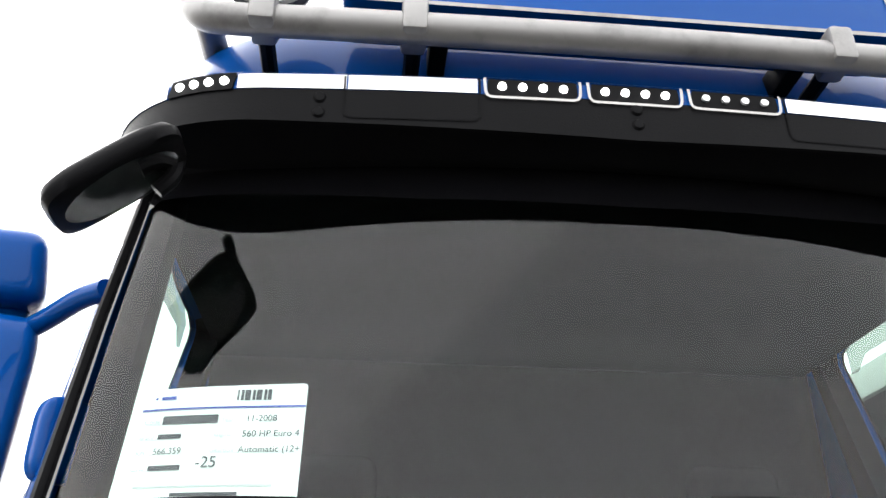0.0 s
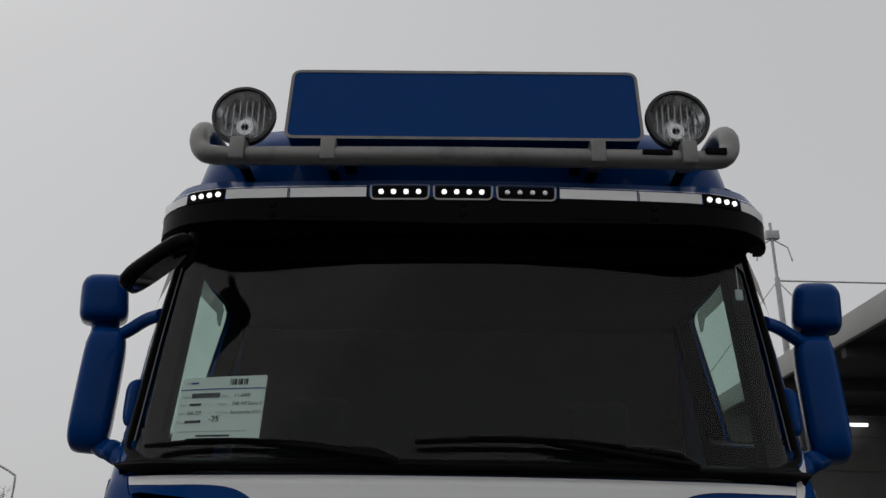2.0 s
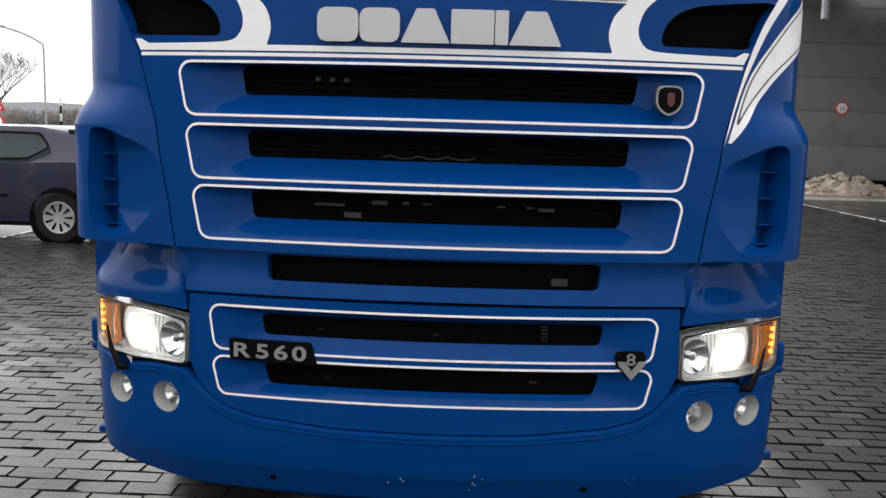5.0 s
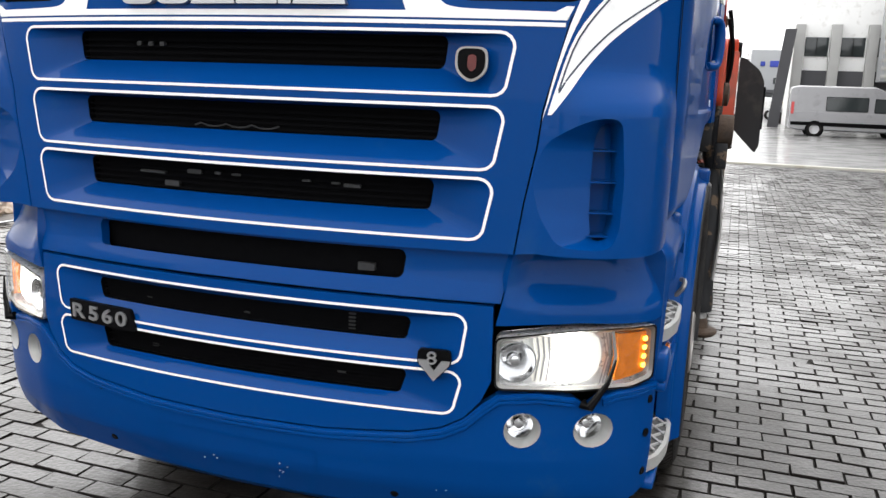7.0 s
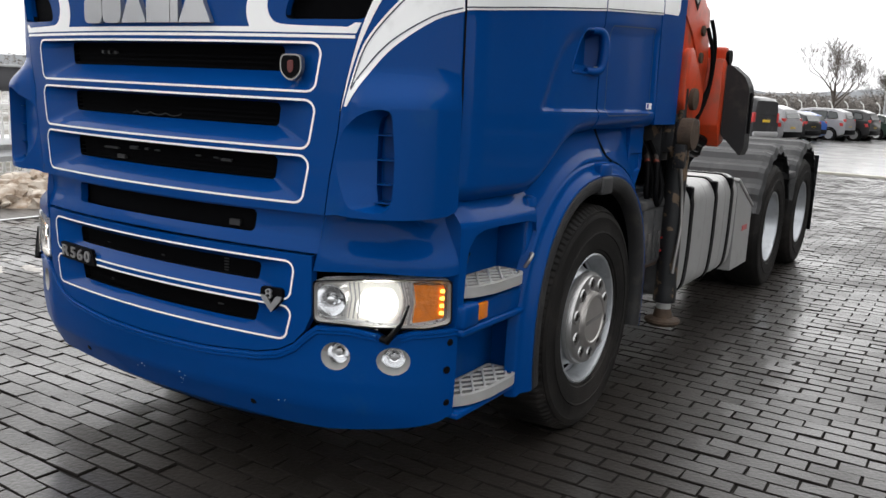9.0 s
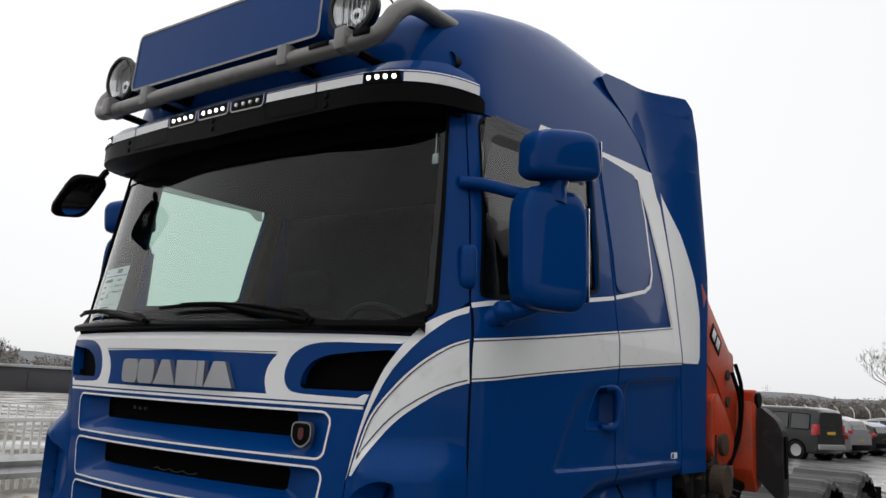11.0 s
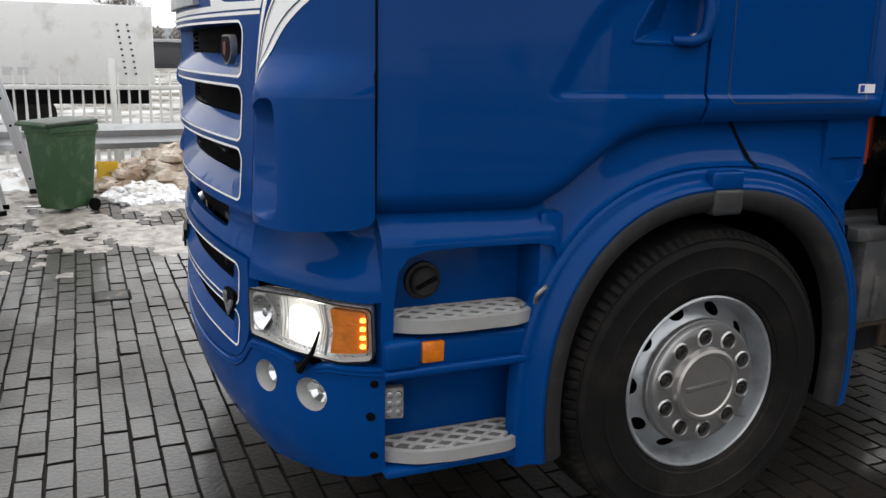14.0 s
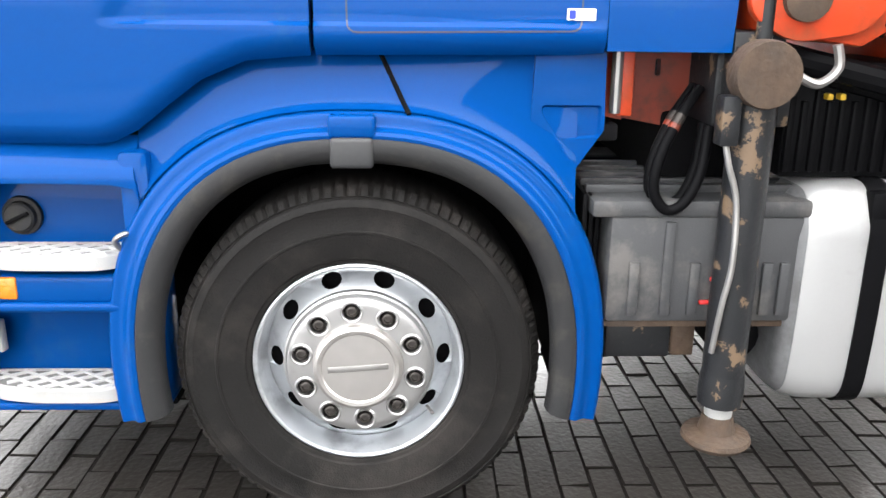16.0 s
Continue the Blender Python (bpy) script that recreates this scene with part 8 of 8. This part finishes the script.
for k in range(8):
    x = 4.75 + 2.25 * k
    block(off, "pillar", GREYPIL, x - 0.32, x + 0.32, 60.2, 60.9, 0, 6.9, r=0.02)
    wn_ = block(off, "window", DARKGLASS, x + 0.4, x + 1.85, 60.93, 61.0, 4.85, 6.1, r=0.01)
    part("mullion", box(fresh(), x + 1.1, x + 1.15, 60.90, 60.94, 4.85, 6.1), BLACK, wn_)
# dark sheet laid over the wall as the ground floor's shade
block(off, "ground_floor_shade", SHED, 4.6, 40, 60.9, 60.98, 0, 3.9, r=0.01)
part("slanted_wing_wall", ring_loft(fresh(), [[(3.2, 59, 0), (3.9, 59, 0), (3.9, 59.5, 0), (3.2, 59.5, 0)], [(3.75, 59, 6.5), (4.45, 59, 6.5), (4.45, 59.5, 6.5), (3.75, 59.5, 6.5)]]), SHED, off)
block(off, "louvre_wall", PANELGREY, 9.6, 14, 58.0, 60.0, 3.2, 9.5, r=0.02)
for k in range(12):
    part("louvre", box(fresh(), 9.55, 14.0, 57.94, 58.0, 3.4 + 0.5 * k, 3.62 + 0.5 * k, 0.01), GREYPIL, off)
hq = thing("grey_hall", "grey clad hall with a blue wall mark", "building", (6, 125, 0))
block(hq, "wall", PANELGREY, 2.2, 24, 118, 135, 0, 8.6, r=0.05)
block(hq, "wall_mark", INKBLUE, 4.6, 7.0, 117.9, 118.0, 6.4, 7.2, r=0.02)
block(hq, "wall_disc", INKBLUE, 3.4, 4.0, 117.9, 118.0, 6.5, 7.1, r=0.1)
block(hq, "canopy", SHED, 1.6, 10, 114, 118, 2.9, 3.4, r=0.02)
block(hq, "window", DARKGLASS, 5.2, 8.5, 117.9, 118.0, 4.2, 5.0, r=0.01)
far = thing("yard_fence", "white fence with bent post tops behind the parked cars", "fence", (-14, 88, 0))
part("fence_rail", box(fresh(), -40, 2, 87.96, 88.04, 1.15, 1.45, 0.02), FENCEWHITE, far)
for k in range(30):
    x = -39.5 + 1.4 * k
    part("fence_post", tube(fresh(), [(x, 88, 0), (x, 88, 2.0), (x - 0.12, 88, 2.35), (x - 0.4, 88, 2.6)], 0.05, 6), FENCEWHITE, far)

# the hall with a canopy on the lorry's left side
HALLGREY = material("dark_sandwich_panel", (0.155, 0.15, 0.145), 0.55, vary=0.06, scale=0.8, dirt=(0.12, 0.115, 0.11), dirt_amount=0.3, dirt_scale=0.8)
hall = thing("workshop_hall", "dark grey panel-clad workshop hall with a deep canopy", "building", (20, 30, 0))
block(hall, "wall", HALLGREY, 9.6, 45, 26.4, 50, 0, 6.9, r=0.02)
for k in range(6):
    part("wall_panel", box(fresh(), 9.7, 45, 26.30, 26.42, 0.35 + 1.13 * k, 0.35 + 1.13 * k + 1.115, 0.006), HALLGREY, hall)
block(hall, "plinth", DEEP, 9.65, 45, 26.34, 26.44, 0, 0.33, r=0.01)
part("canopy", box(fresh(), 9.9, 45, 4.0, 26.3, 6.85, 7.0, 0.02), SHED, hall)
part("canopy_edge", box(fresh(), 9.8, 9.95, 4.0, 26.3, 6.75, 7.35, 0.02), GREYPIL, hall)
for k in range(6):
    part("canopy_beam", box(fresh(), 10, 45, 5 + 4 * k, 5.25 + 4 * k, 6.5, 6.85, 0.01), SHED, hall)
part("hanging_tube", tube(fresh(), [(13.2, 25.9, 6.35), (14.6, 25.9, 6.35)], 0.06, 10), material("lit_tube", (0.95, 0.98, 1.0), 0.3, emit=2.5), hall, "lit fluorescent tube")
speed = thing("round_sign", "round white speed sign with a red rim on the hall wall", "sign", (13.2, 26.25, 2.7))
part("sign_disc", lathe(fresh(), [(0.0, 0.01), (0.235, 0.01), (0.24, 0.0)], facing((13.2, 26.28, 2.72), (0, -1, 0)), 32), RED, speed)
part("sign_face", lathe(fresh(), [(0.0, 0.016), (0.165, 0.016), (0.17, 0.01)], facing((13.2, 26.28, 2.72), (0, -1, 0)), 32), PAPER, speed)
lettering("sign_figures", "10", 0.22, Matrix.Translation((13.2, 26.255, 2.64)) @ pose(0, 0, 0, 90, 0, 0), INK, speed, 0.004, "CENTER")
mast = thing("weather_mast", "thin guyed mast on the canopy roof", "mast", (11.6, 24, 7))
part("mast_pole", tube(fresh(), [(11.6, 24, 7.0), (11.6, 24, 12.6)], 0.1, 8, radii=[0.13, 0.09]), GALV, mast)
part("mast_top", tube(fresh(), [(11.6, 24, 12.6), (11.6, 24, 14.6)], 0.05, 6), GALV, mast)
part("mast_box", box(fresh(), 11.4, 11.85, 23.9, 24.1, 14.0, 14.3, 0.02), GALV, mast)
for s in (1, -1):
    part("mast_prong", tube(fresh(), [(11.6, 24, 14.0), (11.6 + s * 0.5, 24, 13.7), (11.6 + s * 0.6, 24, 13.2)], 0.025, 5), GALV, mast)
    part("guy_wire", tube(fresh(), [(11.6, 24, 12.5), (11.6 + s * 4.2, 24, 7.3)], 0.018, 4), GALV, mast)
part("mast_boom", tube(fresh(), [(11.6, 24, 12.5), (30, 24, 12.3)], 0.03, 5), GALV, mast)

for ob in (hall, speed):
    ob.location.x -= 0.65
mast.location += Vector((-0.8, 0, -1.7))

# street furniture beyond the fence
LX = -32.1
lamp = thing("street_lamp", "tall curved grey street lamp beyond the fence", "lamp", (LX, 60, 0))
part("lamp_mast", tube(fresh(), smooth_path([(LX, 60, 0), (LX, 60, 4), (LX, 60, 7.0), (LX - 0.3, 60, 7.5), (LX - 1.5, 60, 8.1), (LX - 3, 60, 8.55)]), 0.08, 8), GALV, lamp)
part("lamp_head", box(fresh(), LX - 4.0, LX - 2.9, 59.85, 60.15, 8.5, 8.68, 0.05), GALV, lamp)
rs = thing("road_signs", "red and white triangular and round road signs on one post", "sign", (-20.6, 33.5, 0))
part("sign_post", tube(fresh(), [(-20.6, 33.5, 0), (-20.6, 33.5, 2.9)], 0.04, 8), GALV, rs)
part("triangle_back", ring_loft(fresh(), [[(-20.6 - 0.45, y, 1.95), (-20.6 + 0.45, y, 1.95), (-20.6, y, 2.75)] for y in (33.42, 33.45)]), RED, rs)
part("triangle_face", ring_loft(fresh(), [[(-20.6 - 0.24, y, 2.05), (-20.6 + 0.24, y, 2.05), (-20.6, y, 2.5)] for y in (33.40, 33.42)]), PAPER, rs)
part("round_disc", lathe(fresh(), [(0.0, 0.02), (0.36, 0.02), (0.36, 0.0)], facing((-20.6, 33.45, 1.5), (0, -1, 0)), 28), RED, rs)
part("round_face", lathe(fresh(), [(0.0, 0.03), (0.25, 0.03), (0.25, 0.02)], facing((-20.6, 33.45, 1.5), (0, -1, 0)), 28), PAPER, rs)
for px_, py_ in ((-21.0, 40.0), (-18.9, 40.0), (-16.2, 40.0)):
    pole = thing("banded_post", "white and dark banded post rising over the fence", "post", (px_, py_, 0), "banded posts")
    for j in range(7):
        part("post_band", tube(fresh(), [(px_, py_, 0.4 * j), (px_, py_, 0.4 * (j + 1))], 0.05, 8), FENCEWHITE if j % 2 == 0 else DEEP, pole)
pyl = thing("pylon", "grey lattice power pylon far away", "pylon", (-70, 420, 0))
bm = fresh()
for a, b in (((-73, 420, 0), (-70.6, 420, 30)), ((-67, 420, 0), (-69.4, 420, 30)), ((-76, 420, 22), (-64, 420, 22)), ((-75, 420, 27), (-65, 420, 27)), ((-73, 420, 5), (-68, 420, 12)), ((-67, 420, 5), (-72, 420, 12)), ((-76, 420, 22), (-70, 420, 25)), ((-64, 420, 22), (-70, 420, 25))):
    tube(bm, [a, b], 0.16, 4)
part("lattice", bm, GALV, pyl)
pyl.location.x, pyl.scale = -116, (0.48, 0.48, 0.48)


# ---- bare trees and far woods ----
BARK = material("bare_bark", (0.075, 0.062, 0.052), 0.9, vary=0.3, scale=3, bump=0.5, bump_scale=30)


def bare_tree(seed, height):
    rnd = random.Random(seed)
    trunk, limbs = fresh(), fresh()

    def grow(bm, p, d, length, r, level):
        pts, rad = [p], [r]
        q = p.copy()
        dd = d.copy()
        n = 4 if level < 3 else 3
        for k in range(n):
            dd = (dd + Vector((rnd.uniform(-1, 1), rnd.uniform(-1, 1), rnd.uniform(-0.5, 0.9))) * (0.04 if level == 0 else 0.13)).normalized()
            q = q + dd * length / n
            pts.append(q.copy())
            rad.append(r * (1 - 0.62 * (k + 1) / n))
        tube(bm, pts, r, 7 if level < 2 else 4 if level < 4 else 3, radii=rad)
        if level < 6:
            for k in range(3 if level else 8):
                at = pts[-1] if (k == 0) else pts[rnd.randint(2, n)]
                side = Vector((rnd.uniform(-1, 1), rnd.uniform(-1, 1), rnd.uniform(0.0, 0.75))).normalized()
                nd = (dd * (0.80 if level else 0.50) + side * 0.75).normalized()
                grow(limbs, at, nd, length * rnd.uniform(0.62, 0.8), max(0.014, r * rnd.uniform(0.42, 0.56)), level + 1)
    grow(trunk, Vector((0, 0, 0)), Vector((0, 0, 1)), height * 0.34, height * 0.024, 0)
    return trunk, limbs


TREES = []
for seed, h in ((4, 10.0), (11, 9.0), (23, 11.0)):
    tr = thing("bare_tree", "leafless winter tree with a fine dense crown", "tree", (0, 0, 0), "bare trees")
    a, b = bare_tree(seed, h)
    trunk = part("trunk", a, BARK, tr)
    part("branchwork", b, BARK, tr)
    TREES.append(tr)
SPOTS = [(0, -14.3, 118, 1.1), (1, -8.5, 122, 0.85), (2, -3.5, 126, 0.9), (0, -27, 62, 0.48), (1, -63, 15.6, 0.52), (2, -62, 12.4, 0.43), (0, -64, 19.6, 0.47), (1, -66, 24.0, 0.50), (2, -65, 28.5, 0.42), (0, -64, 9.0, 0.45), (0, -88, 36, 0.75), (1, -62, 58, 0.9), (2, -70, 66, 1.0), (0, -84, 14, 0.9), (1, -100, 4, 0.95), (2, -76, 24, 0.8), (0, -60, 46, 0.75), (1, 4, 140, 1.1), (2, 12, 150, 1.1), (0, -48, 80, 0.9)]
used = set()
for i, x, y, k in SPOTS:
    m = pose(x, y, 0, 0, 0, (x * 37 + y * 11) % 360) @ Matrix.Scale(k, 4)
    if i not in used:
        TREES[i].matrix_basis = m
        used.add(i)
    else:
        c = copy_thing(TREES[i], Matrix.Translation((x, y, 0)))
        c.matrix_basis = m
# much paler than BARK: distance haze is mixed into the woods' colour
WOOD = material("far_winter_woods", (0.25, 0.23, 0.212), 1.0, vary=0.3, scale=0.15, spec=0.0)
bm = fresh()
rnd = random.Random(31)
for x0, y0, x1, y1, n, h in ((-190, 60, -120, 260, 260, 6), (-120, 240, -10, 230, 420, 6.5), (-10, 190, 60, 170, 460, 11.5), (-150, -60, -130, 60, 160, 6), (60, 170, 160, 60, 160, 9)):
    fine, size = (270, 0.40) if h > 11 else (130, 0.48)
    for k in range(n):
        t = rnd.random()
        x, y = x0 + (x1 - x0) * t + rnd.uniform(-6, 6), y0 + (y1 - y0) * t + rnd.uniform(-8, 8)
        hh = h * rnd.uniform(0.7, 1.05)
        wide = hh * rnd.uniform(0.22, 0.34)
        for j in range(fine):
            if j < 3:
                base, top, w = Vector((x + rnd.uniform(-0.6, 0.6), y, 0)), Vector((x + rnd.uniform(-1, 1), y + rnd.uniform(-1, 1), hh * 0.8)), 0.12
                vs = [bm.verts.new(p) for p in (base + Vector((-w, -w, 0)), base + Vector((w, w, 0)), top)]
            else:
                d = Vector((rnd.gauss(0, 1), rnd.gauss(0, 1), rnd.gauss(0, 1))).normalized() * rnd.uniform(0.3, 1.0) ** 0.5
                c = Vector((x + d.x * wide, y + d.y * wide, hh * (0.56 + 0.44 * d.z)))
                p, q = Vector((rnd.gauss(0, 1), rnd.gauss(0, 1), rnd.gauss(0, 1))).normalized() * rnd.uniform(0.3, 0.75) * size, Vector((rnd.gauss(0, 1), rnd.gauss(0, 1), rnd.gauss(0, 1))).normalized() * rnd.uniform(0.2, 0.5) * size
                vs = [bm.verts.new(c + k) for k in (p, q, -p, -q)]
            bm.faces.new(vs)
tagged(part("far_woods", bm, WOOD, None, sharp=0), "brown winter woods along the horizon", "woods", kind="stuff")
# backdrop ridge; its haze is only the pale grey-blue base colour
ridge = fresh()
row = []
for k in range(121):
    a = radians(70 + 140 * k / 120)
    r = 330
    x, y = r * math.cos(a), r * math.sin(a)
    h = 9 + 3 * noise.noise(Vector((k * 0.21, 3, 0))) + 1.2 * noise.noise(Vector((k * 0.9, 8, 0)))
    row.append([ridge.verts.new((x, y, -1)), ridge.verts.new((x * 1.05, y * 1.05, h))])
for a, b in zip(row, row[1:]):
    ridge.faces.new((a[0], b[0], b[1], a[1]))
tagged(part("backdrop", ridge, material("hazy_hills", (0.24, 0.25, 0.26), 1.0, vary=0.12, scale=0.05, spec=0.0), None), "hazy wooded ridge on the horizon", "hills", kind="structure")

# ---- sale sheet behind the windscreen ----
sheet_thing = thing("info_sheet", "white printed sale sheet behind the windscreen", "sheet", (-0.755, 0.08, 2.12))


def pane(u, z):
    return lay(cab, u, z, -0.016)


SX0, SX1, SZ0, SZ1 = -0.942, -0.632, 2.022, 2.245
part("paper", sheet(pane, rounded([(SX0, SZ1 - 0.004), (SX1, SZ1), (SX1, SZ0 + 0.006), (SX0, SZ0)], 0.008), off=0.0, thick=0.001), PAPER, sheet_thing)


def bar(x0, x1, z0, z1, mat, nm="print_bar"):
    """A printed bar at fractions of the sheet."""
    w, h = SX1 - SX0, SZ1 - SZ0
    part(nm, sheet(pane, [(SX0 + w * a, SZ0 + h * b) for a, b in ((x0, z0), (x1, z0), (x1, z1), (x0, z1))], off=0.0015, thick=0.0), mat, sheet_thing)


def words(text, x, z, size, mat=INK, slope=0):
    w, h = SX1 - SX0, SZ1 - SZ0
    u, v = SX0 + w * x, SZ0 + h * z
    p = lay(pane, u, v, 0.0025)
    q = lay(pane, u + 0.02, v, 0.0025)
    d = (q - p).normalized()
    up = (lay(pane, u, v + 0.02, 0.0025) - p).normalized()
    n = d.cross(up)
    m = Matrix((d, up, n)).transposed().to_4x4()
    m.translation = p
    lettering("print", text, size, m, mat, sheet_thing, 0.0002)


bar(0.0, 1.0, 0.795, 0.812, INKBLUE, "blue_rule")
bar(0.12, 0.22, 0.885, 0.915, INKBLUE)
bar(0.08, 0.095, 0.89, 0.91, INKBLUE)
for k in range(9):
    bar(0.60 + 0.022 * k, 0.61 + 0.022 * k + 0.006 * (k % 3), 0.86, 0.95, INK, "barcode_bar")
words("Code", 0.04, 0.68, 0.014, INKGREY)
bar(0.16, 0.51, 0.675, 0.745, INK, "code_bar")
words("Year", 0.53, 0.68, 0.012, INKGREY)
words("11-2008", 0.67, 0.68, 0.0165)
words("Brand", 0.03, 0.555, 0.012, INKGREY)
bar(0.15, 0.30, 0.555, 0.595, INK)
words("Engine", 0.50, 0.56, 0.012, INKGREY)
words("560 HP Euro 4", 0.66, 0.555, 0.0165)
words("KM", 0.03, 0.43, 0.012, INKGREY)
words("566.359", 0.14, 0.43, 0.0165)
words("Gearbox", 0.49, 0.435, 0.012, INKGREY)
words("Automatic (12+", 0.65, 0.43, 0.0165)
words("Ch nr.", 0.02, 0.305, 0.012, INKGREY)
bar(0.13, 0.33, 0.305, 0.345, INK)
words("-25", 0.42, 0.32, 0.028)
bar(0.06, 0.86, 0.175, 0.188, INKGREY)
bar(0.30, 0.68, 0.105, 0.132, INK)

# ---- pavers of the near field, the nearest as single pieces ----
PL, PW, GAP = 0.21, 0.105, 0.0055


def paver_bmesh(bm, x, y, dz, tx, ty, l=PL, w=PW):
    a, b, c = (l - GAP) / 2, (w - GAP) / 2, 0.003
    lo = [bm.verts.new((x + sx * a, y + sy * b, -0.03)) for sx, sy in ((-1, -1), (1, -1), (1, 1), (-1, 1))]
    mi = [bm.verts.new((x + sx * a, y + sy * b, -c + dz + tx * sx + ty * sy)) for sx, sy in ((-1, -1), (1, -1), (1, 1), (-1, 1))]
    hi = [bm.verts.new((x + sx * (a - c), y + sy * (b - c), dz + tx * sx + ty * sy)) for sx, sy in ((-1, -1), (1, -1), (1, 1), (-1, 1))]
    for p, q in ((lo, mi), (mi, hi)):
        for i in range(4):
            j = (i + 1) % 4
            bm.faces.new((p[i], p[j], q[j], q[i]))
    bm.faces.new(hi)


rnd = random.Random(77)
verts, faces, singles = [], [], []
nrow = int(round((NY1 - NY0) / PW))
ncol = int(round((NX1 - NX0) / PL))
for j in range(nrow):
    y = NY0 + (j + 0.5) * PW
    for i in range(-1, ncol):
        x = NX0 + (i + 0.5 + (0.5 if j % 2 else 0.0)) * PL + rnd.uniform(-0.002, 0.002)
        l = PL
        if x - PL / 2 < NX0 - 1e-4 or x + PL / 2 > NX1 + 1e-4:
            continue
        dz, tx, ty = rnd.uniform(-0.004, 0.0025) + 0.006 * noise.noise(Vector((x * 0.8, y * 0.8, 1))), rnd.uniform(-0.0024, 0.0024), rnd.uniform(-0.002, 0.002)
        if 1.75 < x < 3.65 and 0.4 < y < 3.7 and len(singles) < 300:
            singles.append((x, y, dz, tx, ty))
            continue
        a, b, c = (l - GAP) / 2, (PW - GAP) / 2, 0.003
        jit = [(rnd.uniform(-0.004, 0.003), rnd.uniform(-0.0045, 0.002)) for s in range(4)]
        k = len(verts)
        for aa, bb, zz in ((a, b, None), (a, b, -c), (a - c, b - c, 0.0)):
            for (sx, sy), (jx, jy) in zip(((-1, -1), (1, -1), (1, 1), (-1, 1)), jit):
                verts.append((x + sx * (aa + jx), y + sy * (bb + jy), -0.03 if zz is None else zz + dz + tx * sx + ty * sy))
        for p, q in ((0, 4), (4, 8)):
            for s in range(4):
                t = (s + 1) % 4
                faces.append((k + p + s, k + p + t, k + q + t, k + q + s))
        faces.append((k + 8, k + 9, k + 10, k + 11))
me = bpy.data.meshes.new("pavers")
me.from_pydata(verts, [], faces)
me.materials.append(PAVER)
me.materials.append(JOINT)
me.polygons.foreach_set("material_index", [0 if p % 9 == 8 else 1 for p in range(len(faces))])
rest = new("pavers", me)
rest.parent = bed
tagged(rest, "wet grey brick pavers", kind="stuff")
shapes = []
for k in range(6):
    bm = fresh()
    paver_bmesh(bm, 0, 0, 0, 0, 0)
    bm.verts.ensure_lookup_table()
    for c in range(4):
        jx, jy = rnd.uniform(-0.0022, 0.0015), rnd.uniform(-0.0005, 0.0065)
        for v in (bm.verts[c], bm.verts[4 + c], bm.verts[8 + c]):
            v.co.x -= math.copysign(jx, v.co.x)
            v.co.y -= math.copysign(jy, v.co.y)
    pm = bpy.data.meshes.new("paver")
    bm.to_mesh(pm)
    bm.free()
    pm.materials.append(PAVER)
    pm.materials.append(JOINT)
    pm.polygons.foreach_set("material_index", [0 if p == 8 else 1 for p in range(9)])
    shapes.append(pm)
for x, y, dz, tx, ty in singles:
    ob = new("paver", rnd.choice(shapes))
    ob.parent = bed
    ob.matrix_local = Matrix.Translation((x, y, dz)) @ Euler((ty / 0.05, -tx / 0.1, 0)).to_matrix().to_4x4()
